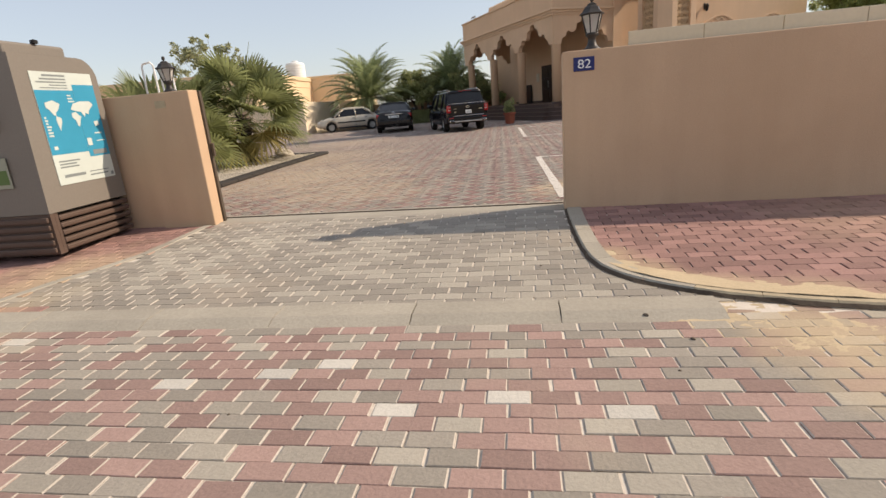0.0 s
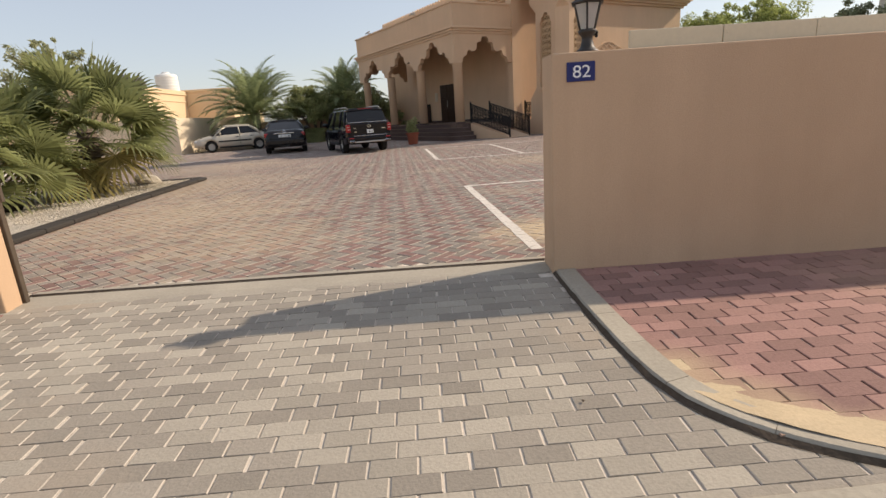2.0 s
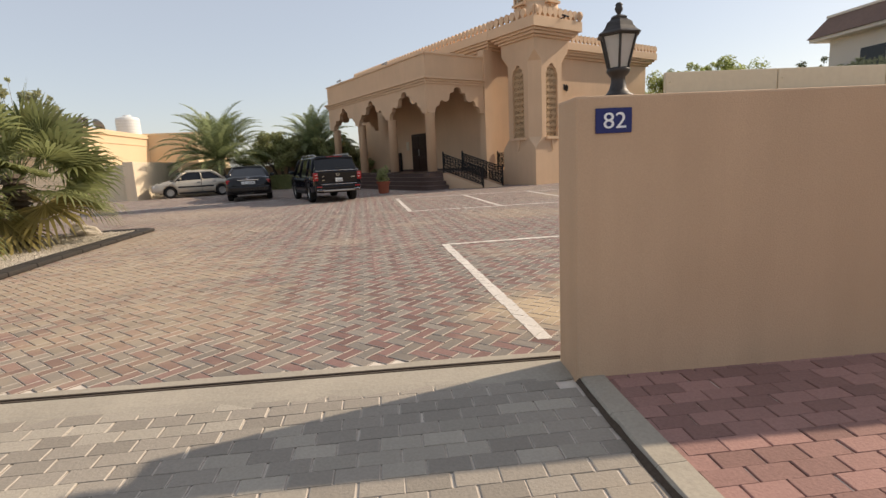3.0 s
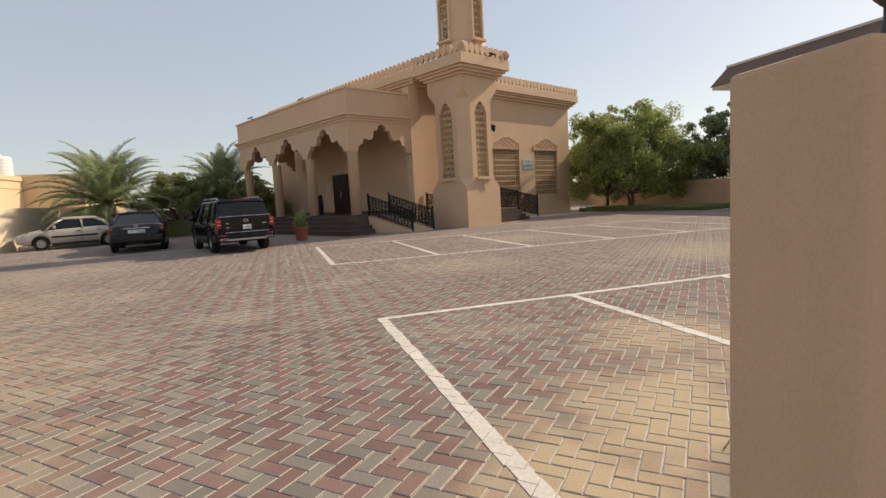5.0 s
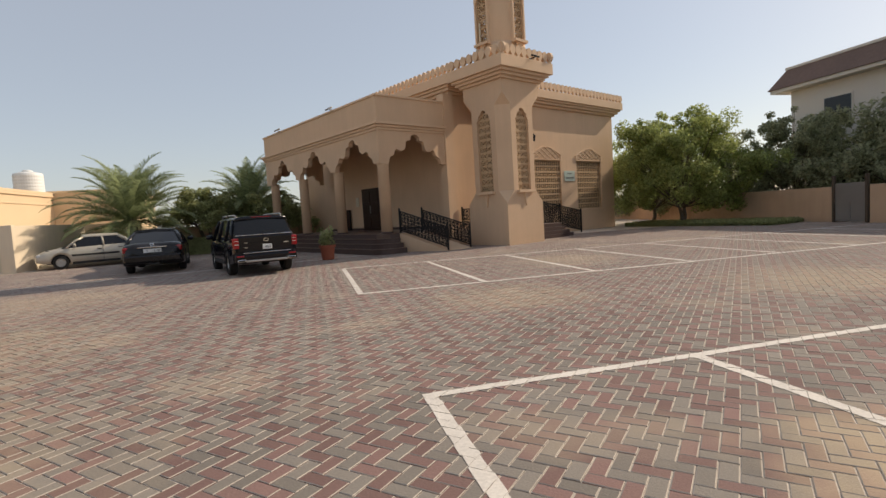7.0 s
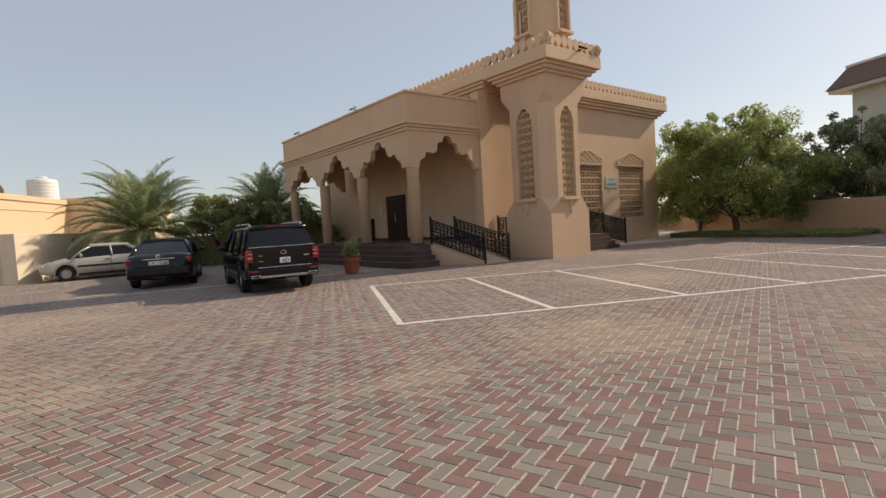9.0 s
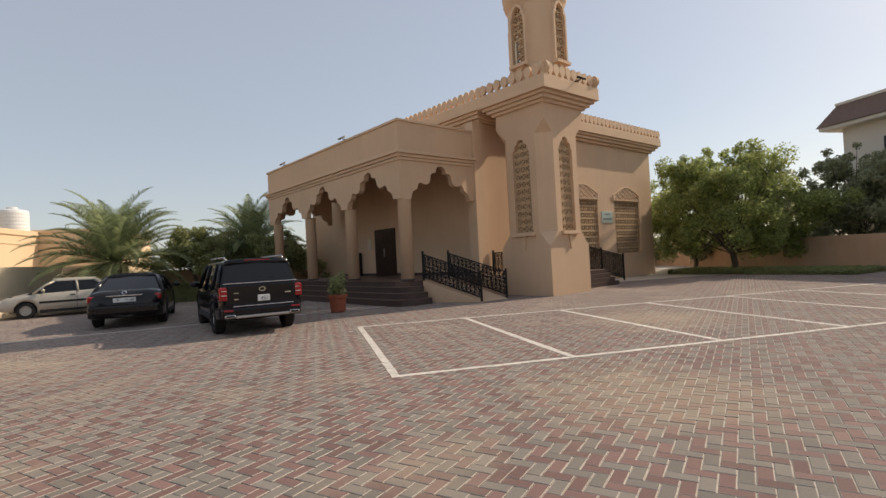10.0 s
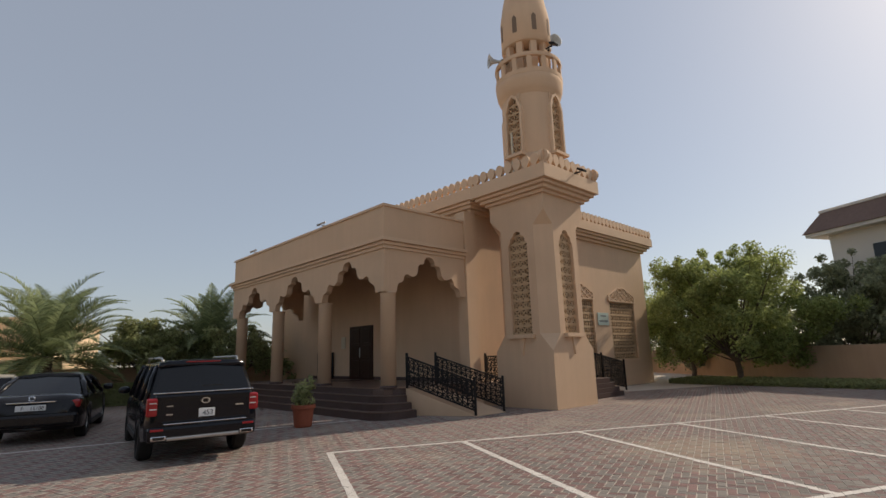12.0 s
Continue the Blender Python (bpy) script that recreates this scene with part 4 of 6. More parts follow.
# black SUV
SUV_M = pose(-2.0, 24.5, 0, 0, 0, 17) @ Matrix.Diagonal((0.917, 0.98, 0.941, 1))
suv = car("suv", SUV_M, "glossy black SUV parked nose towards the trees", PAINT_BLACK,
          [(-2.5, 0.86, 0.5, 1.02, 1.06), (-2.42, 0.93, 0.42, 1.06, 1.12), (-2.0, 0.955, 0.36, 1.07, 1.12), (-1.0, 0.96, 0.33, 1.06, 1.1), (1.0, 0.96, 0.33, 1.04, 1.08), (1.5, 0.96, 0.35, 1.02, 1.12), (2.2, 0.93, 0.4, 0.98, 1.06), (2.42, 0.8, 0.5, 0.8, 0.9)],
          (-2.44, -2.08, 0.75, 1.55, 1.07, 1.7, 0.9, 0.73), (1.45, -1.42, 0.37, 0.25, 0.945),
          pillars=((-2.1, -1.8, 0.05), (-1.15, -1.1, 0.04), (0.15, 0.1, 0.04), (1.4, 0.8, 0.045)))
for s in (1, -1):
    bm = bmesh.new()
    tube(bm, [(s * 0.66, -1.9, 1.72), (s * 0.68, -1.75, 1.79), (s * 0.68, 0.4, 1.8), (s * 0.66, 0.65, 1.72)], 0.022, 8)
    part("roof_rail", bm, ALLOY, suv, "bright roof rail", smooth=True)
    lens = part("tail_light", boxes(((s * 0.75 if s > 0 else -0.93, -2.515, 0.82), (0.93 if s > 0 else s * 0.75, -2.3, 1.12)), bevel=0.03), RED_LENS, suv, "red tail light")
    part("lamp_bar", boxes(((s * 0.83 - 0.055, -2.522, 0.93), (s * 0.83 + 0.055, -2.514, 0.948)), ((s * 0.83 - 0.055, -2.522, 1.03), (s * 0.83 + 0.055, -2.514, 1.045))), CLEAR_LENS, lens)
    ex = part("exhaust", boxes(((s * 0.72 - 0.12, -2.57, 0.43), (s * 0.72 + 0.12, -2.45, 0.51)), bevel=0.025), CHROME, suv, "chrome exhaust trim")
    # Near-black block painted as the shaded mouth of the exhaust.
    part("opening", boxes(((s * 0.72 - 0.09, -2.575, 0.448), (s * 0.72 + 0.09, -2.565, 0.493)), bevel=0.004), DARK_IN, ex)
    part("reflector", boxes(((s * 0.75 - 0.1, -2.54, 0.58), (s * 0.75 + 0.1, -2.5, 0.615)), bevel=0.006), RED_LENS, suv)
part("bumper", boxes(((-0.9, -2.53, 0.4), (0.9, -2.3, 0.66)), bevel=0.06), PAINT_BLACK, suv, "black rear bumper")
part("skid_trim", boxes(((-0.6, -2.56, 0.415), (0.6, -2.5, 0.475)), bevel=0.02), ALLOY, suv, "silver lower bumper trim")
part("chrome_strip", boxes(((-0.84, -2.5, 1.185), (0.84, -2.43, 1.205)), bevel=0.008), CHROME, suv, "thin chrome strip under the rear window")
part("chrome_strip", boxes(((-0.66, -2.545, 0.675), (0.72, -2.49, 0.695)), bevel=0.008), CHROME, suv, "thin chrome tailgate strip")
part("tailgate", boxes(((-0.8, -2.515, 0.68), (0.8, -2.35, 1.18)), bevel=0.05), PAINT_BLACK, suv)
part("badge", lathe([(0.055, 0), (0.085, 0.0), (0.08, 0.015), (0.06, 0.015)], 24, cap=False), CHROME, suv, "oval chrome badge", at=pose(0, -2.522, 1.04, 90, 0, 0) @ Matrix.Diagonal((0.95, 0.62, 1, 1)))
for lo, hi in (((-0.62, -2.52, 0.97), (-0.52, -2.514, 0.985)), ((-0.62, -2.52, 0.83), (-0.52, -2.514, 0.85)), ((0.52, -2.52, 0.92), (0.66, -2.514, 0.945))):
    part("badge_letters", boxes((lo, hi)), CHROME, suv)
plate(suv, pose(0.03, -2.52, 0.84), "453", 0.27, 0.14)
part("wiper", boxes(((-0.05, -2.46, 1.28), (0.3, -2.44, 1.3))), TRIM_BLACK, suv)
part("spoiler", boxes(((-0.62, -2.13, 1.695), (0.62, -1.95, 1.735)), bevel=0.018), PAINT_BLACK, suv)
part("brake_light", boxes(((-0.3, -2.14, 1.702), (0.3, -2.12, 1.724))), RED_LENS, suv)

# dark saloon
SAL_M = pose(-5.55, 28.35, 0, 0, 0, 10)
saloon = car("saloon", SAL_M, "dusty black saloon car seen from behind", PAINT_DARK,
             [(-2.55, 0.78, 0.4, 0.82, 0.88), (-2.45, 0.87, 0.32, 0.9, 1.0), (-2.2, 0.91, 0.27, 0.93, 1.04), (-1.3, 0.915, 0.24, 0.92, 1.02), (1.0, 0.915, 0.24, 0.9, 0.98), (1.4, 0.915, 0.26, 0.88, 0.96), (2.2, 0.88, 0.3, 0.78, 0.84), (2.42, 0.74, 0.38, 0.6, 0.68)],
             (-1.95, -0.95, 0.55, 1.5, 0.96, 1.41, 0.84, 0.6), (1.47, -1.46, 0.33, 0.225, 0.9),
             pillars=((-1.75, -0.95, 0.06), (-0.25, -0.22, 0.035), (1.3, 0.55, 0.04)))
for s in (1, -1):
    part("tail_light", boxes(((s * 0.62 if s > 0 else -0.86, -2.53, 0.72), (0.86 if s > 0 else s * 0.62, -2.2, 0.89)), bevel=0.04), RED_LENS, saloon, "red tail light")
part("chrome_strip", boxes(((-0.42, -2.575, 0.86), (0.42, -2.52, 0.885)), bevel=0.006), CHROME, saloon, "chrome strip above the plate")
part("bumper", boxes(((-0.84, -2.6, 0.36), (0.84, -2.3, 0.64)), bevel=0.07), PAINT_DARK, saloon)
part("badge", lathe([(0.04, 0), (0.06, 0.0), (0.05, 0.012)], 20, cap=False), CHROME, saloon, at=pose(0, -2.56, 0.95, 75, 0, 0))
plate(saloon, pose(0, -2.565, 0.76), "F    15188", 0.52, 0.115)
bm = bmesh.new()
tube(bm, [(0, -0.8, 1.46), (0, -0.95, 1.53)], 0.02, 6, 0.006)
part("antenna", bm, TRIM_BLACK, saloon)

# pale beige saloon, side on
PALE_M = pose(-9.5, 33.45, 0, 0, 0, 112)
pale = car("pale_saloon", PALE_M, "pale beige older saloon parked along the wall", PAINT_SILVER,
           [(-2.15, 0.7, 0.38, 0.84, 0.9), (-2.05, 0.78, 0.3, 0.9, 0.98), (-1.7, 0.83, 0.24, 0.92, 1.0), (-1.0, 0.845, 0.21, 0.91, 0.97), (0.6, 0.845, 0.21, 0.88, 0.94), (1.1, 0.84, 0.22, 0.86, 0.93), (1.8, 0.8, 0.27, 0.74, 0.8), (2.1, 0.66, 0.34, 0.6, 0.66)],
           (-1.55, -0.85, 0.4, 1.2, 0.92, 1.37, 0.77, 0.57), (1.27, -1.26, 0.295, 0.185, 0.825),
           pillars=((-1.4, -0.85, 0.07), (-0.3, -0.25, 0.035), (1.05, 0.42, 0.04)))
for s in (1, -1):
    part("side_moulding", boxes(((s * 0.845 - 0.02, -0.85, 0.52), (s * 0.845 + 0.02, 0.88, 0.6)), bevel=0.012), TRIM_BLACK, pale, "dark side moulding")
    part("door_gap", boxes(((s * 0.84 - 0.012, -0.26, 0.28), (s * 0.84 + 0.012, -0.245, 0.92))), TRIM_BLACK, pale)
    part("door_handle", boxes(((s * 0.835 - 0.03, -0.2, 0.76), (s * 0.835 + 0.03, -0.05, 0.79)), bevel=0.006), TRIM_BLACK, pale)
    part("door_handle", boxes(((s * 0.835 - 0.03, -0.98, 0.77), (s * 0.835 + 0.03, -0.83, 0.8)), bevel=0.006), TRIM_BLACK, pale)
    part("headlight", boxes(((s * 0.45 if s > 0 else -0.7, 1.8, 0.56), (0.7 if s > 0 else s * 0.45, 2.06, 0.68)), bevel=0.03), CLEAR_LENS, pale)

# ---- plants ----
def date_palm(m, height, spread, fronds, seed, label):
    rng = random.Random(seed)
    t = thing("date_palm", m, label, "palm tree", "date palms")
    bm = bmesh.new()
    prof = []
    for k in range(int(height / 0.12) + 1):
        z = k * 0.12
        r = 0.24 - 0.04 * z / height
        prof += [(r + 0.05, z + 0.01), (r, z + 0.1)]
    part("trunk", lathe([(0.3, -0.05)] + prof, 16, bm), BARK, t, "rough ringed trunk")
    verts, faces = [], []
    for f in range(fronds):
        az = 2.399963 * f + rng.uniform(-0.25, 0.25)
        lift = 1.5 - 1.8 * (f / fronds) ** 1.1 + rng.uniform(-0.14, 0.14)
        length = spread * rng.uniform(0.82, 1.08)
        flat = Vector((math.cos(az), math.sin(az), 0))
        p, ang = Vector((0, 0, height)) + flat * 0.12, lift
        pts, n = [], 22
        for k in range(n + 1):
            pts.append((p.copy(), ang))
            p = p + (flat * math.cos(ang) + Vector((0, 0, math.sin(ang)))) * (length / n)
            ang -= (0.008 + 0.1 * (k / n) ** 1.2) * (1.1 if lift > 0.3 else 0.8)
        side = flat.cross(Vector((0, 0, 1)))
        for k in range(n):
            (a, aa), (b, ab) = pts[k], pts[k + 1]
            w = 0.022 * (1 - k / n) + 0.006
            i = len(verts)
            verts += [a + side * w, a - side * w, b - side * w * 0.9, b + side * w * 0.9, a - Vector((0, 0, w)), b - Vector((0, 0, w))]
            faces += [(i, i + 1, i + 2, i + 3), (i, i + 3, i + 5, i + 4), (i + 1, i + 4, i + 5, i + 2)]
            if k < 2:
                continue
            for sub in (0.0, 0.33, 0.67):
                base = a.lerp(b, sub)
                along = (flat * math.cos(aa) + Vector((0, 0, math.sin(aa))))
                up = side.cross(along)
                ln = length * 0.17 * math.sin(math.pi * min(1, (k + sub) / n * 0.9 + 0.12)) * rng.uniform(0.8, 1.15) + 0.06
                for s in (1, -1):
                    d = (side * s * 0.82 + along * 0.62 + up * rng.uniform(0.25, 0.6) + Vector((0, 0, -0.12))).normalized()
                    tip = base + d * ln + Vector((0, 0, -0.12 * ln))
                    mid = base + d * ln * 0.5
                    wv = along * 0.019
                    i = len(verts)
                    verts += [base - wv, base + wv, mid + wv * 1.1, mid - wv * 1.1, tip]
                    faces += [(i, i + 1, i + 2, i + 3), (i + 3, i + 2, i + 4)]
    crown = new("crown", mesh_from("crown", verts, faces, [PALM_LEAF]))
    crown.parent = t
    return t


def fan_palm(m, height, leaf, count, seed, label, droop=0.9):
    rng = random.Random(seed)
    t = thing("fan_palm", m, label, "palm tree", "fan palms")
    prof = [(0.3, -0.05)]
    for k in range(int(height / 0.1) + 1):
        prof += [(0.2 + 0.05 * rng.random(), 0.1 * k), (0.15, 0.1 * k + 0.08)]
    part("trunk", lathe(prof, 14), BARK, t, "shaggy trunk")
    verts, faces, idx = [], [], []
    for f in range(count):
        az = 2.399963 * f + rng.uniform(-0.3, 0.3)
        u = f / count
        lift = 1.45 - 1.65 * u + rng.uniform(-0.14, 0.14)
        flat = Vector((math.cos(az), math.sin(az), 0))
        side = flat.cross(Vector((0, 0, 1)))
        stalk = leaf * rng.uniform(0.75, 1.15)
        p, ang = Vector((0, 0, height * (0.75 + 0.25 * (1 - u)))) + flat * 0.1, lift
        mi = 1 if (u > 0.8 and rng.random() < 0.5) else 0
        prev = p.copy()
        for k in range(6):
            nxt = prev + (flat * math.cos(ang) + Vector((0, 0, math.sin(ang)))) * stalk / 6
            w = side * 0.016
            i = len(verts)
            verts += [prev + w, prev - w, nxt - w, nxt + w]
            faces.append((i, i + 1, i + 2, i + 3))
            idx.append(mi)
            prev, ang = nxt, ang - 0.1 * droop
        hub, ax = prev, (flat * math.cos(ang) + Vector((0, 0, math.sin(ang))))
        roll = rng.gauss(0, 0.55)
        side = side * math.cos(roll) + side.cross(ax) * math.sin(roll)
        up = side.cross(ax)
        tilt = rng.uniform(-0.5, 0.3)
        nseg, size = 26, leaf * rng.uniform(0.75, 1.0)
        for k in range(nseg):
            th = radians(-118 + 236 * k / (nseg - 1))
            d = (ax * math.cos(th) + side * math.sin(th) + up * (0.18 * math.cos(th) + tilt * 0.2)).normalized()
            perp = (side * math.cos(th) - ax * math.sin(th))
            ln = size * (0.72 + 0.28 * math.cos(th * 0.7)) * rng.uniform(0.92, 1.06)
            w1 = perp * (ln * 0.042)
            mid = hub + d * ln * 0.45
            far = hub + d * ln * 0.82 + Vector((0, 0, -0.05 * ln))
            tip = hub + d * ln + Vector((0, 0, -0.2 * ln * (1.2 - lift * 0.5)))
            ridge = up * 0.02
            i = len(verts)
            verts += [hub, mid - w1, mid + ridge, mid + w1, far - w1 * 0.6, far + w1 * 0.6, tip]
            faces += [(i, i + 1, i + 2), (i, i + 2, i + 3), (i + 1, i + 4, i + 5, i + 3), (i + 4, i + 6, i + 5)]
            idx += [mi] * 4
    c = new("crown", mesh_from("crown", verts, faces, [FAN_LEAF, DRY_LEAF], idx))
    c.parent = t
    return t


def leaf_cloud(centers, per, size, rng, stretch=1.0, clump=1.0):
    """Many small folded leaves about clump centres (x, y, z, radius)."""
    verts, faces = [], []
    for cx, cy, cz, r in centers:
        for _ in range(max(8, int(per * clump * min(1.0, (r / 0.4) ** 2)))):
            d = Vector((rng.gauss(0, 1), rng.gauss(0, 1), rng.gauss(0, 1))).normalized() * r * (rng.random() ** 0.45)
            p = Vector((cx, cy, cz)) + d
            n = Vector((rng.gauss(0, 1), rng.gauss(0, 1), rng.gauss(0.7, 1))).normalized()
            a = n.orthogonal().normalized()
            a = (a * math.cos(1.7 * _) + n.cross(a) * math.sin(1.7 * _)).normalized()
            b = n.cross(a)
            s = size * rng.uniform(0.6, 1.3)
            i = len(verts)
            verts += [p - a * s * stretch, p + b * s * 0.42 + n * s * 0.1, p + a * s * stretch, p - b * s * 0.42 + n * s * 0.1]
            faces.append((i, i + 1, i + 2, i + 3))
    return verts, faces


def tree(name, m, label, category, height, width, trunk_h, seed, leaf_mat, per=90, clumps=70, size=0.11, stems=2, tufts=8, group="garden trees"):
    rng = random.Random(seed)
    t = thing(name, m, label, category, group)
    bm = bmesh.new()
    centers = []
    ch = height - trunk_h
    lobes = []   # main masses of the crown, with gaps between them
    for k in range(11):
        az, u = 2.399963 * k + rng.uniform(-0.4, 0.4), (k + rng.uniform(0.2, 0.8)) / 11
        reach = width / 2 * math.sqrt(max(0.04, 1 - ((u - 0.3) / 0.74) ** 2)) * rng.uniform(0.55, 0.86)
        lobes.append((reach * math.cos(az), reach * math.sin(az), trunk_h + ch * (0.08 + 0.8 * u)))
    for k in range(clumps):
        lx, ly, lz = lobes[k % 11]
        spread = width * 0.095
        z = min(height - 0.1, max(trunk_h + 0.05, lz + rng.gauss(0, spread * 0.7)))
        centers.append((lx + rng.gauss(0, spread), ly + rng.gauss(0, spread), z, rng.uniform(0.22, 0.55) * width / 6))
    for k in range(tufts):
        az = rng.uniform(0, 2 * math.pi)
        reach = width * 0.46 * rng.random()
        centers.append((reach * math.cos(az), reach * math.sin(az), height + rng.uniform(-0.45, 0.35) - 0.1 * reach * reach, rng.uniform(0.14, 0.26)))
    for s in range(stems):
        a = 2 * math.pi * s / stems + 0.7
        foot = Vector((0.22 * math.cos(a) * (stems > 1), 0.22 * math.sin(a) * (stems > 1), -0.05))
        fork = foot + Vector((0.35 * math.cos(a), 0.35 * math.sin(a), trunk_h * 0.95))
        tube(bm, [foot, foot.lerp(fork, 0.5) + Vector((0.06, -0.04, 0)), fork], 0.13, 8, 0.085)
        for c in centers[s:clumps:max(1, stems)][:14] + centers[clumps + s::max(1, stems)]:
            end = Vector(c[:3])
            mid = fork.lerp(end, 0.5) + Vector((rng.uniform(-0.2, 0.2), rng.uniform(-0.2, 0.2), 0.15))
            tube(bm, [fork, mid, end], 0.034, 5, 0.007)
    part("trunk", bm, BARK, t, "forked brown trunk")
    verts, faces = leaf_cloud(centers, per, size, rng)
    c = new("crown", mesh_from("crown", verts, faces, [leaf_mat]))
    c.parent = t
    return t


def hedge(name, m, label, lx, ly, h, seed, mat, per_m2=260, size=0.05):
    rng = random.Random(seed)
    t = thing(name, m, label, "hedge", "clipped hedges")
    part("core", boxes(((-lx / 2 + 0.08, -ly / 2 + 0.08, -0.01), (lx / 2 - 0.08, ly / 2 - 0.08, h - 0.07)), bevel=0.05), mat, t)
    verts, faces = [], []
    n = int((lx * ly + 2 * h * (lx + ly)) * per_m2)
    for _ in range(n):
        x, y, z = rng.uniform(-lx / 2, lx / 2), rng.uniform(-ly / 2, ly / 2), rng.uniform(0, h)
        k = rng.random()
        if k < 0.5:
            z = h + rng.uniform(-0.06, 0.05)
        elif k < 0.75:
            x = math.copysign(lx / 2, x) + rng.uniform(-0.06, 0.04)
        else:
            y = math.copysign(ly / 2, y) + rng.uniform(-0.06, 0.04)
        v, f = leaf_cloud([(x, y, z, 0.04)], 1, size, rng)
        i = len(verts)
        verts += v
        faces += [tuple(i + j for j in q) for q in f]
    c = new("leaves", mesh_from("leaves", verts, faces, [mat]))
    c.parent = t
    return t


date_palm(pose(-8.75, 36.2, 0), 2.0, 3.7, 72, 11, "bushy date palm with grey-green fronds by the wall")
date_palm(pose(-3.5, 40.2, 0), 2.35, 3.6, 58, 23, "date palm with spreading fronds behind the porch")
fan_palm(pose(-6.9, 14.4, 0.03), 1.35, 1.0, 58, 5, "fan palm with glossy leaves in the gravel bed")
fan_palm(pose(-7.7, 12.4, 0.03), 0.95, 0.95, 42, 9, "low fan palm with drooping leaves in the gravel bed", 0.9)
fan_palm(pose(-9.4, 9.6, 0.03), 1.1, 0.95, 26, 14, "young fan palm with arching leaves in the gravel bed", 1.0)
tree("shade_tree", pose(19.5, 31.0, 0), "bushy green tree with a forked trunk in a hedged bed", "tree", 5.75, 7.1, 1.0, 3, TREE_LEAF, 290, 200, 0.082, 2, 30)
tree("garden_tree", pose(25.6, 29.5, 0), "dark garden tree beyond the boundary wall", "tree", 5.5, 6.0, 0.6, 31, FAR_LEAF, 190, 180, 0.11, 1, 8)
tree("garden_tree", pose(25.4, 24.2, 0), "dark garden tree beyond the boundary wall", "tree", 5.1, 6.8, 0.5, 32, FAR_LEAF, 190, 150, 0.11, 1, 8)
tree("garden_tree", pose(24.8, 19.0, 0), "dark garden tree beyond the boundary wall", "tree", 4.9, 6.8, 0.5, 33, FAR_LEAF, 190, 150, 0.11, 1, 8)
tree("garden_tree", pose(24.2, 13.5, 0), "dark garden tree beyond the boundary wall", "tree", 4.8, 6.6, 0.5, 34, FAR_LEAF, 190, 140, 0.11, 1, 6)
tree("garden_tree", pose(25.5, 36.0, 0), "dark garden tree beyond the boundary wall", "tree", 5.0, 6.6, 0.6, 35, FAR_LEAF, 190, 130, 0.11, 1, 6)
tree("garden_tree", pose(20.6, 34.9, 0), "green tree in the corner behind the mosque", "tree", 5.3, 6.4, 0.9, 36, TREE_LEAF, 220, 130, 0.085, 1, 8)
tree("garden_tree", pose(27.5, 42.5, 0), "dark garden tree beyond the boundary wall", "tree", 5.0, 6.0, 0.7, 37, FAR_LEAF, 150, 90, 0.12, 1, 6)
tree("garden_tree", pose(21.5, 44.0, 0), "dark garden tree beyond the boundary wall", "tree", 4.6, 6.4, 0.6, 38, FAR_LEAF, 150, 90, 0.12, 1, 6)
tree("bush", pose(-5.6, 38.6, 0), "dense dark green bush under the palms", "bush", 3.3, 4.6, 1.45, 41, BUSH_LEAF, 240, 120, 0.085, 3, 4, "courtyard bushes")
tree("bush", pose(-2.2, 38.8, 0), "dense dark green bush under the palms", "bush", 3.0, 4.2, 1.3, 42, BUSH_LEAF, 240, 110, 0.085, 3, 4, "courtyard bushes")
tree("bush", pose(0.6, 41.0, 0), "dense dark green bush under the palms", "bush", 2.0, 3.6, 0.6, 43, BUSH_LEAF, 220, 80, 0.085, 3, 4, "courtyard bushes")
tree("far_tree", pose(-25.0, 45.0, 0), "grey-green tree behind the house", "tree", 8.2, 7.5, 2.0, 51, FAR_LEAF, 80, 60, 0.2, 1, 10)
hedge("hedge", pose(19.35, 29.2, 0, 0, 0, -74), "low clipped dark green hedge round the tree bed", 7.8, 2.5, 0.17, 61, BUSH_LEAF, 200)
hedge("hedge", pose(-5.9, 37.0, 0), "low clipped hedge below the palms", 2.2, 0.8, 0.8, 62, BUSH_LEAF)

# gravel bed by the gate
bed = thing("planting_bed", pose(0, 0, 0), "gravel planting bed with a dark raised kerb", "planting bed")
BED = [(-5.3, 7.2), (-5.42, 12.5), (-5.36, 16.1), (-6.4, 16.15), (-9.6, 15.0), (-12.5, 12.0), (-12.5, 7.2)]
bm = bmesh.new()
top = [bm.verts.new((x, y, 0.05)) for x, y in BED]
bm.faces.new(top)
part("gravel", bm, GRAVEL, bed, "pale gravel")
for a, b in zip(BED, BED[1:] + BED[:1]):
    a, b = Vector((*a, 0)), Vector((*b, 0))
    n = int(max(1, (b - a).length / 0.6))
    for k in range(n):
        p, q = a.lerp(b, k / n), a.lerp(b, (k + 1) / n)
        d = q - p
        part("kerb_stone", boxes(((0.004, -0.15, 0), (d.length - 0.004, 0.15, 0.07)), bevel=0.02), DARK_KERB, bed, at=Matrix.Translation(p) @ pose(0, 0, 0, 0, 0, math.degrees(math.atan2(d.y, d.x))))
rng = random.Random(77)
verts, faces = [], []
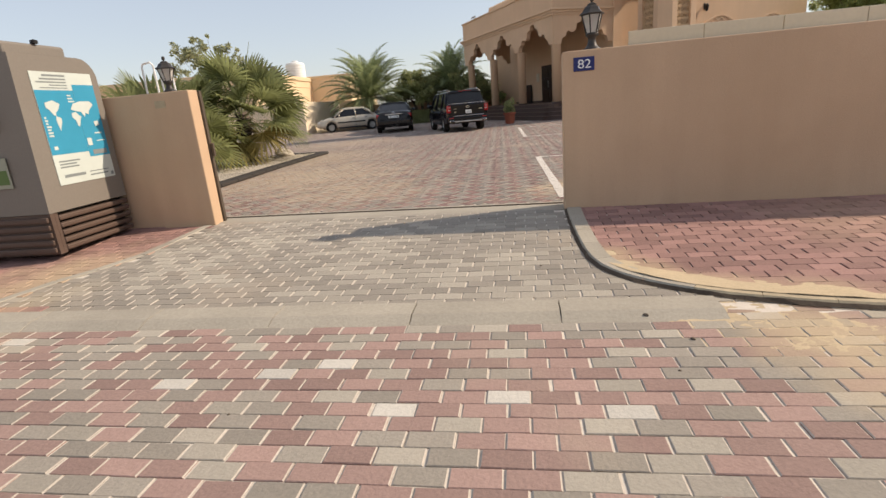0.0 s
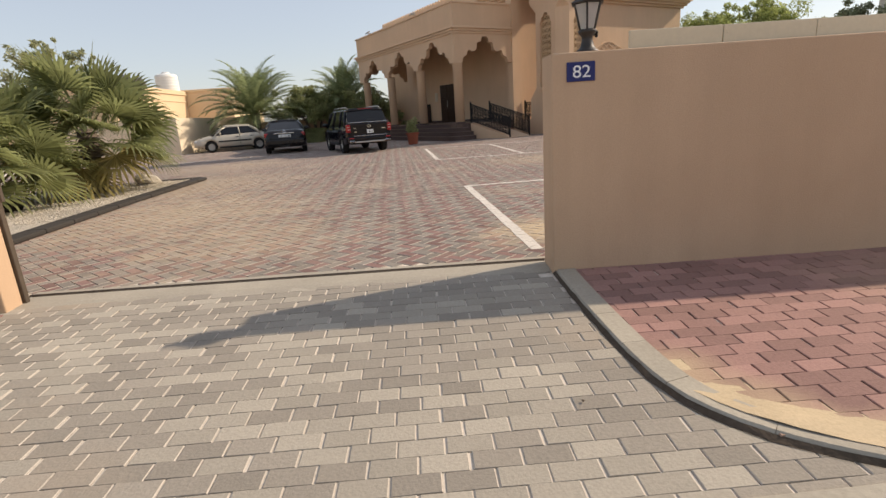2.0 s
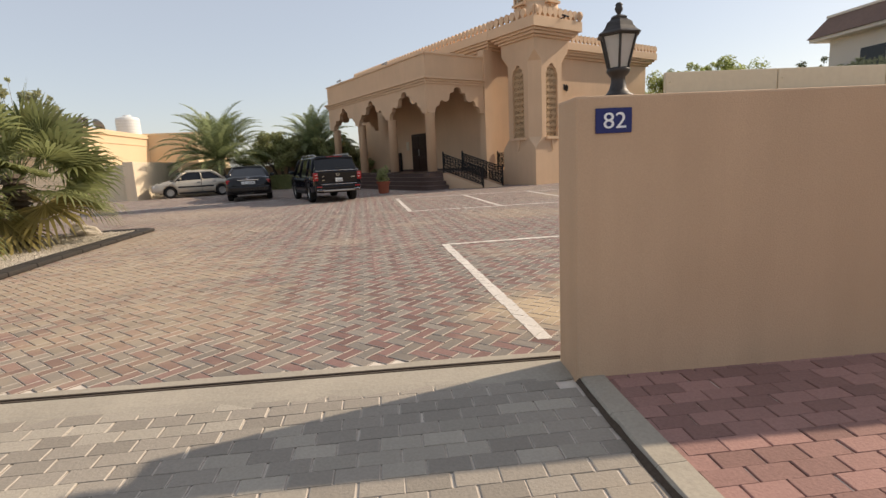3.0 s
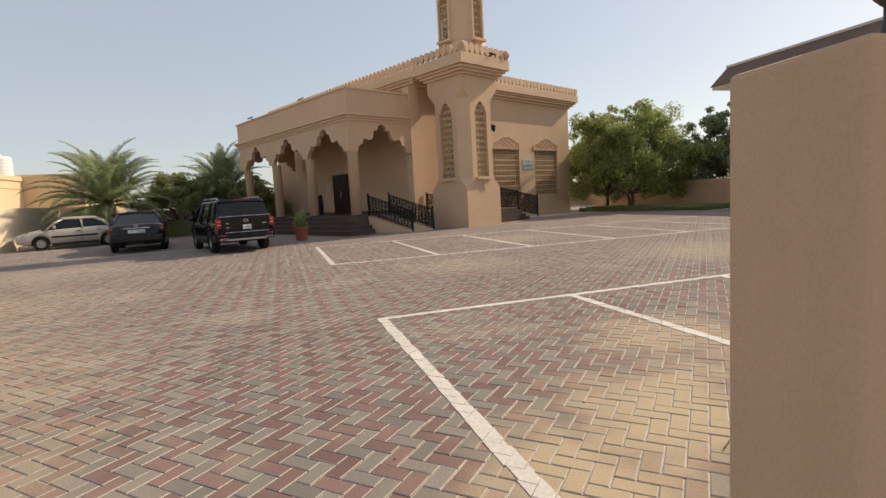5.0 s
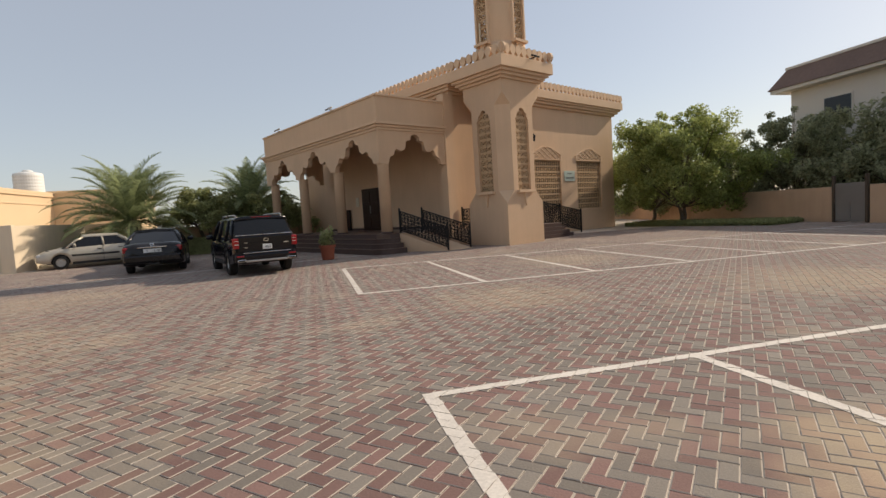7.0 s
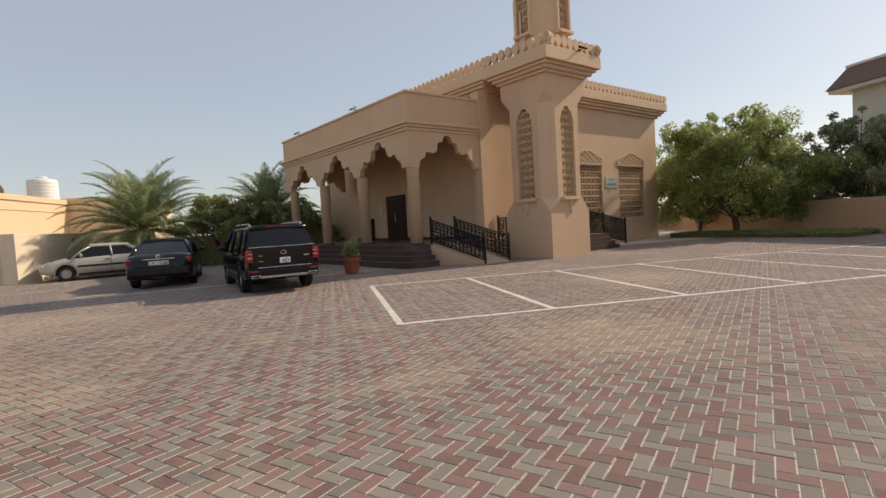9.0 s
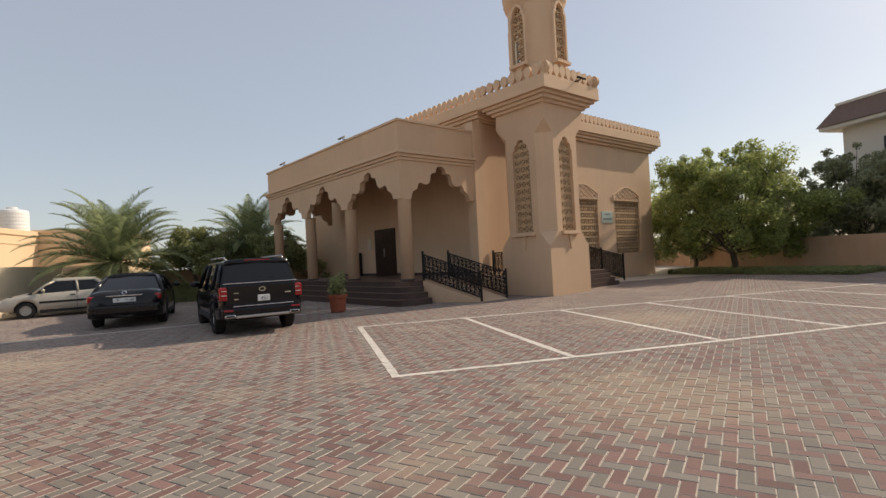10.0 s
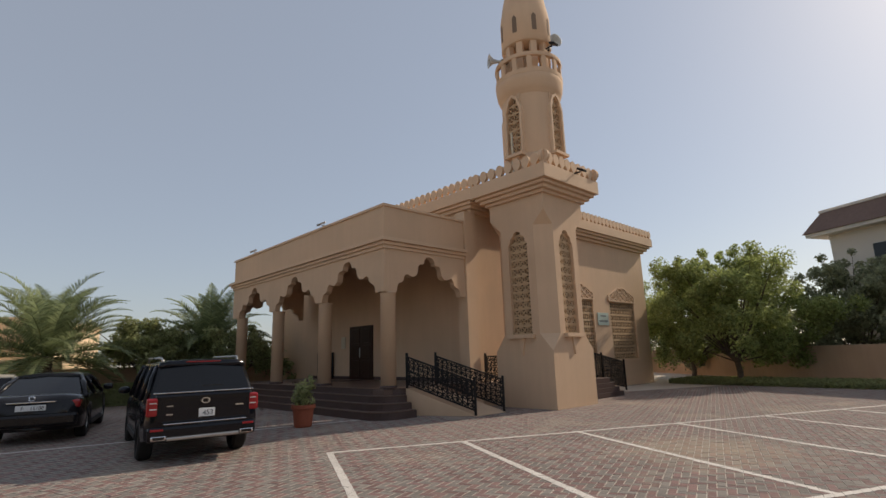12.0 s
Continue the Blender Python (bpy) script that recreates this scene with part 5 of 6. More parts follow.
for _ in range(2600):
    x, y, r = rng.uniform(-7.6, -5.5), rng.uniform(10.5, 16.0), rng.uniform(0.012, 0.03)
    i = len(verts)
    verts += [(x + r, y, 0.055), (x, y + r * rng.uniform(0.7, 1.1), 0.055), (x - r, y, 0.055), (x, y - r, 0.055), (x + 0.2 * r, y, 0.055 + r * rng.uniform(0.5, 0.9)), (x, y, 0.045)]
    faces += [(i, i + 1, i + 4), (i + 1, i + 2, i + 4), (i + 2, i + 3, i + 4), (i + 3, i, i + 4), (i + 1, i, i + 5), (i + 2, i + 1, i + 5), (i + 3, i + 2, i + 5), (i, i + 3, i + 5)]
loose = new("gravel_stones", mesh_from("gravel_stones", verts, faces, [GRAVEL]))
loose.parent = bed
tagged(loose, kind="stuff")


def stone(x, y, r, seed, mat, label):
    bm = bmesh.new()
    bmesh.ops.create_icosphere(bm, subdivisions=3, radius=r)
    for w in bm.verts:
        w.co *= 1 + 0.3 * noise.noise(w.co / r * 1.3 + Vector((seed, 0, 0))) + 0.08 * noise.noise(w.co / r * 4)
        w.co.z *= 0.55
    tagged(part("stone", bm, mat, at=pose(x, y, 0.05 + 0.4 * r, 8, 14, 30 * seed)), label, "stone")


stone(-6.4, 15.55, 0.27, 2, GRAVEL, "pale rough stone lying in the gravel bed")
stone(-7.3, 12.2, 0.24, 5, DARK_KERB, "dark rounded stone lying in the gravel bed")
hoops = thing("pipe_hoops", pose(-4.95, 8.2, 0.05, 0, 0, 12), "white bent pipe hoops standing behind the wall", "pipe frame")
for k, x in enumerate((-0.14, 0.06)):
    bm = bmesh.new()
    tube(bm, [(x, 0.1 * k, 0.0), (x, 0.1 * k, 1.98), (x + 0.02, 0.1 * k, 2.03), (x + 0.12, 0.1 * k, 2.05), (x + 0.16, 0.1 * k, 2.0), (x + 0.18, 0.1 * k, 0.0)], 0.015, 8)
    part("hoop", bm, TANK_WHITE, hoops)

# potted shrub by the steps
pot = thing("potted_shrub", pose(0.45, 25.9, 0), "terracotta pot with a small green shrub before the steps", "potted plant")
part("pot", lathe([(0.19, 0.0), (0.21, 0.03), (0.25, 0.42), (0.29, 0.43), (0.29, 0.52), (0.25, 0.52), (0.24, 0.46)], 28, cap=False), TERRACOTTA, pot, "terracotta pot", smooth=False)
part("soil", lathe([(0.0, 0.46), (0.24, 0.46)], 20, cap=False), SOIL_SHADE, pot)
rng = random.Random(71)
v, f = leaf_cloud([(rng.uniform(-0.16, 0.16), rng.uniform(-0.16, 0.16), 0.55 + rng.random() * 0.5, 0.16) for _ in range(16)], 300, 0.06, rng)
ob = new("foliage", mesh_from("foliage", v, f, [BUSH_LEAF]))
ob.parent = pot

# ---- boundary walls, neighbours ----
def wall_run(name, p, q, height, mat, label, thick=0.25):
    d = Vector((*q, 0)) - Vector((*p, 0))
    bm = boxes(((0, 0, -0.05), (d.length, thick, height)), bevel=0.012)
    ob = part(name, bm, mat)
    ob.matrix_basis = pose(p[0], p[1], 0, 0, 0, math.degrees(math.atan2(d.y, d.x)))
    return tagged(ob, label, "wall", kind="structure")


CREAM_WALL = material("pale_cream_wall_paint", (0.7, 0.585, 0.44), 0.9, vary=0.08, grain=60, large=0.6, bump=0.2, streak=0.03)
TANWALL = "tan stucco boundary wall of the courtyard"
wall_run("wall_west", (-40, 32.1), (-14.0, 32.1), 1.95, CREAM_WALL, "pale cream boundary wall of the courtyard")
wall_run("wall_west_gate_side", (-12.45, 32.1), (-11.95, 32.1), 1.98, CREAM_WALL, "pale cream boundary wall of the courtyard")
wall_run("wall_west_return", (-11.97, 32.36), (-11.4, 37.6), 1.95, CREAM_WALL, "pale cream wall with palm shadows on it")
wall_run("wall_north", (-11.2, 37.8), (2.0, 42.6), 1.5, WALL_STUCCO, TANWALL)
wall_run("wall_north_sunlit", (-16.0, 37.6), (-9.2, 39.2), 1.95, HOUSE_PAINT, "sunlit yellow wall beyond the side gate")
wall_run("wall_south_west", (-21.0, 7.1), (-21.0, 32.1), 1.95, WALL_STUCCO, TANWALL)
# east wall with a steel gate in it
E0, E1 = Vector((18.2, 3.4, 0)), Vector((27.5, 62.0, 0))
def east(y):
    t = (y - E0.y) / (E1.y - E0.y)
    p = E0.lerp(E1, t)
    return (p.x, p.y)
wall_run("wall_east_near", east(22.65), east(3.4), 1.5, WALL_STUCCO, TANWALL)
wall_run("wall_east_far", east(62), east(24.3), 1.5, WALL_STUCCO, TANWALL)
gx, gy = east(22.7)
gate = thing("side_gate", pose(gx, gy, 0, 0, 0, 80.8), "grey steel side gate shut between two posts", "gate")
part("gate_leaf", boxes(((0.1, -0.03, 0.05), (1.52, 0.01, 1.62)), bevel=0.006), METAL_GREY, gate, "grey sheet steel leaf")
for x in (0.0, 1.54):
    part("gate_post", boxes(((x, -0.06, 0), (x + 0.1, 0.06, 1.95)), bevel=0.01), GATE_STEEL, gate)
part("gate_rib", boxes(((0.1, 0.012, 0.8), (1.52, 0.035, 0.88))), METAL_GREY, gate)
part("gate_rib", boxes(((0.78, 0.013, 0.05), (0.84, 0.034, 0.795))), METAL_GREY, gate)

# side gate in the west wall
wgate = thing("courtyard_gate", pose(-14.0, 32.2, 0), "cream steel gate shut in the west wall", "gate")
part("gate_leaf", boxes(((0.02, -0.03, 0.05), (1.53, 0.03, 1.85)), bevel=0.006), CREAM, wgate)
part("gate_frame", boxes(((0.1, -0.045, 0.15), (0.16, -0.031, 1.75)), ((1.38, -0.045, 0.15), (1.44, -0.031, 1.75)), ((0.162, -0.045, 0.9), (1.378, -0.031, 0.96))), CREAM, wgate)

# low yellow house to the west
house = thing("house", pose(-17.0, 36.0, 0), "low flat-roofed yellow house beyond the west wall", "house")
part("wall", boxes(((-16, 0, 0), (0, 12, 4.05))), HOUSE_PAINT, house)
part("wall", boxes(((-16, 12.003, 0), (3.6, 22, 4.15))), HOUSE_PAINT, house)
part("parapet", boxes(((-16.1, -0.1, 4.05), (0.1, 12.0, 4.2)), ((-16.06, -0.06, 4.2), (0.06, 12.0, 4.38)), ((-16.1, 12.004, 4.152), (3.7, 22.1, 4.3)), ((-16.06, 11.95, 4.3), (3.66, 22.06, 4.5)), bevel=0.02), HOUSE_PAINT, house)
part("band", boxes(((-0.02, -0.03, 3.5), (0.05, 12.0, 3.62)), bevel=0.01), HOUSE_PAINT, house)
for y in (2.0,):
    w = part("window", boxes(((0.002, y, 1.3), (0.06, y + 1.1, 2.5)), bevel=0.01), CREAM, house, "dark window with a pale frame")
    part("pane", boxes(((0.055, y + 0.08, 1.38), (0.066, y + 1.02, 2.42))), CAR_GLASS, w)
    part("vent", lathe([(0.0, 0.0), (0.1, 0.0), (0.1, 0.05), (0.0, 0.06)], 14), METAL_GREY, house, at=pose(0.0, y + 1.8, 3.0, 0, 90, 0))
tank = thing("water_tank", pose(-17.95, 47.2, 4.05) @ Matrix.Diagonal((1.05, 1.05, 1.07, 1)), "white ribbed plastic water tank on the roof", "water tank")
prof = [(0.78, 0.0)]
for k in range(7):
    prof += [(0.78, 0.03 + 0.2 * k), (0.79, 0.08 + 0.2 * k), (0.79, 0.15 + 0.2 * k), (0.78, 0.2 + 0.2 * k)]
part("tank_body", lathe(prof + [(0.74, 1.5), (0.36, 1.6), (0.28, 1.6)], 36), TANK_WHITE, tank)
part("lid", lathe([(0.28, 1.6), (0.28, 1.68), (0.2, 1.72), (0.0, 1.72)], 24), TANK_WHITE, tank)
ac = thing("air_conditioner", pose(-17.7, 39.3, 4.05), "grey air conditioning unit on the house roof", "air conditioner", "roof units")
part("casing", boxes(((-0.5, -0.35, 0.25), (0.5, 0.35, 0.95)), bevel=0.02), METAL_GREY, ac)
part("grille", boxes(((0.5, -0.28, 0.32), (0.52, 0.28, 0.88))), DARK_IN, ac)
part("feet", boxes(((-0.45, -0.3, -0.1), (-0.4, 0.3, 0.25)), ((0.4, -0.3, -0.1), (0.45, 0.3, 0.25))), METAL_GREY, ac)
dish = thing("satellite_dish", pose(-17.6, 41.6, 4.1), "grey satellite dish on the house roof", "satellite dish")
part("bowl", lathe([(0.0, 0.0), (0.2, 0.02), (0.36, 0.08), (0.46, 0.13), (0.45, 0.145), (0.33, 0.09), (0.0, 0.015)], 28, cap=False), METAL_GREY, dish, smooth=True, at=pose(0, 0, 0.55, 60, 0, 150))
bm = bmesh.new()
tube(bm, [(0, 0, -0.05), (0, 0, 0.6)], 0.03, 8)
part("mast", bm, METAL_GREY, dish)

# two-storey villa to the east
villa = thing("villa", pose(28.2, 8.0, 0), "pale two-storey villa with a brown tiled roof edge", "house")
part("wall", boxes(((0, 0, 0), (12, 24.0, 7.3))), VILLA_WALL, villa)
part("eaves_board", boxes(((-0.75, -0.75, 7.3), (12.75, 24.75, 7.5)), bevel=0.02), VILLA_WALL, villa, "pale eaves board")
bm = bmesh.new()
lo = [bm.verts.new(p) for p in ((-0.85, -0.85, 7.5), (12.85, -0.85, 7.5), (12.85, 24.85, 7.5), (-0.85, 24.85, 7.5))]
hi = [bm.verts.new(p) for p in ((-0.15, -0.15, 8.6), (12.15, -0.15, 8.6), (12.15, 24.15, 8.6), (-0.15, 24.15, 8.6))]
bm.faces.new(lo), bm.faces.new(hi)
for k in range(4):
    bm.faces.new((lo[k], lo[(k + 1) % 4], hi[(k + 1) % 4], hi[k]))
roof = part("roof", bm, ROOF_BROWN, villa, "brown tiled mansard roof")
part("roof_kerb", boxes(((-0.2, -0.2, 8.6), (12.2, 24.2, 8.75)), bevel=0.02), VILLA_WALL, roof)
part("roof_room", boxes(((3, 6, 8.75), (9, 11, 9.7))), VILLA_WALL, roof)
for y, z0, z1, w in ((20.4, 4.9, 6.5, 1.6), (15.2, 4.3, 6.7, 3.0), (10.0, 4.9, 6.5, 1.6), (4.0, 4.9, 6.5, 2.2), (19.5, 1.0, 2.6, 1.8), (12.0, 1.0, 2.6, 1.8)):
    win = part("window", boxes(((-0.06, y, z0), (0.0, y + w, z1)), bevel=0.01), VILLA_WALL, villa, "dark window in a pale frame")
    part("pane", boxes(((-0.075, y + 0.07, z0 + 0.07), (-0.061, y + w - 0.07, z1 - 0.07))), CAR_GLASS, win)
scaffold = thing("roof_pipe_frame", pose(27.2, 20.6, 0), "dark pipe frame standing against the villa", "frame")
for y in (0.0, 2.2):
    bm = bmesh.new()
    tube(bm, [(0, y, 0), (0, y, 5.0)], 0.05, 8)
    part("upright", bm, METAL_GREY, scaffold)
for z in (2.6, 3.6, 4.9):
    bm = bmesh.new()
    tube(bm, [(0, -0.3, z), (0, 2.5, z)], 0.05, 8)
    part("crossbar", bm, METAL_GREY, scaffold)

# ---- at the gate ----
def lantern(m, label):
    t = thing("wall_lantern", m, label, "lantern", "gate lanterns")
    part("pedestal", lathe([(0.1, 0.0), (0.1, 0.012), (0.075, 0.025), (0.055, 0.05), (0.045, 0.09), (0.045, 0.115), (0.065, 0.135), (0.075, 0.15), (0.07, 0.165)], 24), LAMP_METAL, t, smooth=True)
    for k in range(6):
        a0, a1 = math.pi / 3 * k, math.pi / 3 * (k + 1)
        bm = bmesh.new()
        q = [(0.062, 0.168, a0), (0.062, 0.168, a1), (0.112, 0.338, a1), (0.112, 0.338, a0)]
        vs = [bm.verts.new((r * math.cos(a), r * math.sin(a), z)) for r, z, a in q]
        f = bm.faces.new(vs)
        bmesh.ops.solidify(bm, geom=[f], thickness=0.004)
        part("pane", bm, LAMP_GLASS, t, "milky glass pane")
        bm = bmesh.new()
        tube(bm, [(0.065 * math.cos(a0), 0.065 * math.sin(a0), 0.158), (0.117 * math.cos(a0), 0.117 * math.sin(a0), 0.342)], 0.008, 6)
        part("bar", bm, LAMP_METAL, t)
    part("hood", lathe([(0.115, 0.335), (0.142, 0.34), (0.146, 0.348), (0.12, 0.362), (0.098, 0.385), (0.085, 0.41), (0.06, 0.425), (0.052, 0.43), (0.055, 0.44), (0.03, 0.452)], 6), LAMP_METAL, t, "ribbed metal hood")
    part("finial", lathe([(0.014, 0.45), (0.012, 0.462), (0.022, 0.475), (0.026, 0.49), (0.018, 0.5), (0.024, 0.508), (0.012, 0.52), (0.0, 0.522)], 14), LAMP_METAL, t, smooth=True)
    return t


lantern(FRONT @ pose(0.29, 0.15, 1.56, 0, 0, 12) @ Matrix.Diagonal((0.84, 0.84, 0.94, 1)), "weathered grey metal lantern standing on the wall")
lantern(FRONT @ pose(-4.38, 0.085, 1.56, 0, 0, 40) @ Matrix.Diagonal((0.74, 0.74, 0.74, 1)), "weathered grey metal lantern standing on the wall")


def text_mesh(body, size, mat, parent, m, extrude=0.001):
    c = bpy.data.curves.new("writing", "FONT")
    c.body, c.size, c.align_x, c.align_y, c.extrude = body, size, "CENTER", "CENTER", extrude
    o = new("writing_source", c)
    me = bpy.data.meshes.new_from_object(o)
    bpy.data.objects.remove(o)
    me.materials.clear()
    me.materials.append(mat)
    d = new("writing", me)
    d.parent, d.matrix_basis = parent, m
    return d


number = thing("house_number_sign", FRONT @ pose(0.20, 0, 1.431), "navy blue enamel number sign on the wall", "sign")
part("sign_plate", boxes(((-0.098, -0.01, -0.064), (0.098, -0.001, 0.064)), bevel=0.004), SIGN_BLUE, number)
text_mesh("82", 0.115, INK_WHITE, number, pose(0.004, -0.012, -0.004, 90, 0, 0) @ Matrix.Diagonal((1.12, 1, 1, 1)), 0.0015)
left_plate = thing("faded_wall_plate", FRONT @ pose(-4.48, 0, 1.43), "faded small plate painted on the wall end", "sign")
part("sign_plate", boxes(((-0.07, -0.006, -0.04), (0.07, -0.001, 0.04)), bevel=0.002), KERB_YELLOW, left_plate)

fence = thing("panel_fence", FRONT @ pose(0, 0.34, 0), "cream sheet panel fence behind the street wall", "fence")
x = 0.66
for k in range(18):
    part("panel", boxes(((x + 0.003, 0, 0.02), (x + 0.697, 0.03, 1.715)), bevel=0.004), CREAM, fence)
    for z in (1.66, 1.2):
        part("bolt", lathe([(0.006, 0), (0.006, 0.004), (0, 0.006)], 8), CREAM, fence, at=pose(x + 0.03, 0, z, 90, 0, 0))
    x += 0.7

rail = thing("gate_track", FRONT, "rusty steel sliding gate track set in concrete", "gate track")
part("track", boxes(((-4.2, 0.328, -0.03), (0.05, 0.34, 0.012)), ((-4.2, 0.364, -0.03), (0.05, 0.376, 0.012))), GATE_STEEL, rail)
part("groove", boxes(((-4.2, 0.341, -0.03), (0.05, 0.363, -0.004))), DARK_IN, rail)
for name, y0, y1, wave in (("concrete_bed", 0.327, 0.05, 0.035), ("concrete_strip", 0.377, 0.49, 0.02)):
    bm = bmesh.new()
    prev = None
    for k in range(86):
        x = -4.2 + 0.05 * k
        edge = y1 + wave * (noise.noise((x * 2.3, y1 * 9, 0)) + 0.6 * noise.noise((x * 9, y1, 4)))
        now = [bm.verts.new((x, y0, 0.006)), bm.verts.new((x, y0 * 0.3 + edge * 0.7, 0.006)), bm.verts.new((x, edge, -0.004))]
        if prev:
            bm.faces.new((prev[0], prev[1], now[1], now[0])), bm.faces.new((prev[1], prev[2], now[2], now[1]))
        prev = now
    part(name, bm, KERB, rail, "rough pale concrete beside the track")
stop = thing("gate_post", FRONT @ pose(-4.1, 0.175, 0), "brown steel gate catch post against the wall end", "gate post")
part("post", boxes(((-0.03, 0.0, 0.0), (0.02, 0.045, 1.55)), bevel=0.006), GATE_STEEL, stop)
part("catch", boxes(((0.03, 0.0, 0.8), (0.06, 0.03, 0.95)), bevel=0.004), GATE_STEEL, stop)

# recycling cabinet
cab = thing("recycling_bin", pose(-4.49, 5.4, 0.015, 0, 0, 0), "taupe recycling cabinet with a blue map poster", "recycling bin")
def side_outline(w, z0, z1):
    r = 0.22
    pts = [(0, z0), (w, z0), (w, z1 - r)]
    for k in range(1, 7):
        a = radians(15 * k)
        pts.append((w - r + r * math.cos(a), z1 - r + r * math.sin(a)))
    return pts + [(0.05, z1)]
part("body", prism(side_outline(1.1, 0.42, 1.96), 1.5, m=pose(0, 0, 0, 0, 0, 90)), BIN_GREY, cab, "taupe metal panels")
part("top", boxes(((-1.5, 0.12, 1.955), (-0.1, 0.86, 2.08)), bevel=0.025), BIN_GREY, cab)
part("frame", boxes(((-1.5, 0.0, 0.0), (-0.0, 0.05, 0.415)), ((-0.04, 0.052, 0.0), (-0.0, 0.09, 0.415))), BIN_SLAT, cab)
part("base", boxes(((-1.45, 0.06, 0.0), (-0.06, 1.06, 0.4))), DARK_IN, cab)
for k in range(5):
    bm = boxes(((-0.05, 0.092, 0.02 + 0.078 * k), (0.012, 1.09, 0.075 + 0.078 * k)), bevel=0.016)
    part("slat", bm, BIN_SLAT, cab, "brown ribbed slat")
    part("slat", boxes(((-1.49, -0.03, 0.02 + 0.078 * k), (-0.02, -0.001, 0.075 + 0.078 * k)), bevel=0.012), BIN_SLAT, cab, "brown ribbed slat")
po = part("poster", boxes(((0.001, 0.22, 0.67), (0.008, 1.0, 1.8)), bevel=0.002), POSTER_WHITE, cab, "white and cyan printed poster")
def on_poster(items, mat, name, lift):
    for y0, z0, y1, z1 in items:
        part(name, boxes(((0.0085, y0, z0), (0.0085 + lift, y1, z1))), mat, po)
on_poster([(0.222, 0.98, 0.7, 1.62), (0.702, 0.92, 0.998, 1.68)], POSTER_BLUE, "print_field", 0.001)
def continent(pts, y, z, s):
    bm = bmesh.new()
    f = bm.faces.new([bm.verts.new((0.0125, y + a * s, z + b * s)) for a, b in pts])
    part("map_shape", bm, POSTER_WHITE, po)
continent([(0, 0.9), (0.4, 1.0), (0.75, 0.85), (0.6, 0.6), (0.45, 0.5), (0.4, 0.35), (0.3, 0.4), (0.15, 0.6), (0, 0.7)], 0.3, 1.28, 0.24)
continent([(0.42, 0.35), (0.65, 0.25), (0.62, 0.05), (0.5, -0.15), (0.45, -0.3), (0.4, -0.05), (0.36, 0.2)], 0.3, 1.28, 0.24)
continent([(0, 0.45), (0.25, 0.5), (0.4, 0.35), (0.5, 0.3), (0.35, 0.0), (0.28, -0.15), (0.2, -0.1), (0.15, 0.15), (0, 0.25)], 0.6, 1.28, 0.24)
continent([(0.02, 0.6), (0.2, 0.85), (0.6, 0.95), (1.2, 0.95), (1.35, 0.8), (1.05, 0.55), (0.95, 0.35), (0.8, 0.45), (0.7, 0.25), (0.55, 0.5), (0.3, 0.52)], 0.6, 1.28, 0.24)
continent([(0, 0.2), (0.25, 0.25), (0.3, 0.05), (0.05, 0.0)], 0.87, 1.24, 0.24)
on_poster([(0.36, 1.755, 0.64, 1.775), (0.32, 1.722, 0.64, 1.738), (0.27, 1.692, 0.64, 1.706), (0.42, 1.664, 0.64, 1.676), (0.3, 1.638, 0.64, 1.648), (0.28, 0.9, 0.55, 0.915), (0.28, 0.87, 0.5, 0.885), (0.28, 0.84, 0.52, 0.855), (0.3, 0.74, 0.58, 0.77), (0.64, 0.72, 0.9, 0.735), (0.64, 0.76, 0.92, 0.77), (0.94, 0.69, 0.98, 0.73)], INK_GREY, "print_text", 0.0012)
on_poster([(0.72, 1.04, 0.78, 1.12), (0.27, 1.03, 0.315, 1.065)] + [(0.25, 1.16 + 0.03 * k, 0.25 + 0.03 * w, 1.178 + 0.03 * k) for k, w in enumerate((2, 2, 1.5, 2, 1, 1.2, 0.8))] + [(0.6, 1.5 + 0.03 * k, 0.68 - 0.015 * k, 1.515 + 0.03 * k) for k in range(3)] + [(0.85, 1.16, 0.95, 1.175), (0.85, 1.08, 0.97, 1.09)], POSTER_WHITE, "print_icon", 0.003)
on_poster([(0.76, 0.94, 0.96, 0.99)], INK_GREY, "print_box", 0.003)
fp = part("front_poster", boxes(((-1.0, -0.008, 0.7), (-0.3, -0.001, 1.0)), bevel=0.002), FADED_PRINT, cab, "small faded green poster")
part("print_field", boxes(((-0.98, -0.011, 0.74), (-0.32, -0.0085, 0.88))), INK_GREEN, fp)
part("hatch", boxes(((-1.1, -0.02, 1.25), (-0.3, -0.001, 1.6)), bevel=0.01), BIN_SLAT, cab, "dark flap")
part("knob", lathe([(0.035, 0), (0.035, 0.03), (0.0, 0.045)], 12), BLACK_METAL, cab, at=pose(-0.1, 0.5, 2.08))

# ---- kerbs and paving ----
DROP = FRONT @ pose(-0.552, -2.565, 0, 0, 0, 2.2)   # the street edge of the flush kerb
kerb = thing("flush_kerb", DROP, "flush grey concrete kerb across the driveway", "kerb", kind="structure")
x = -6.16
rng = random.Random(5)
while x < 1.3:
    w = 0.935 + rng.uniform(-0.01, 0.01)
    end = min(x + w, 1.4)
    section = [(-0.006, -0.25), (-0.006, -0.131), (0.105, -0.096), (0.118, -0.0925), (0.13, -0.092), (0.3, -0.09), (0.308, -0.095), (0.308, -0.25)]
    bm = prism([(-y0, z0) for y0, z0 in section], end - x - 0.008, m=pose(x + 0.004, 0, 0, 0, 0, -90))
    part("kerb_stone", bm, KERB, kerb)
    x += w

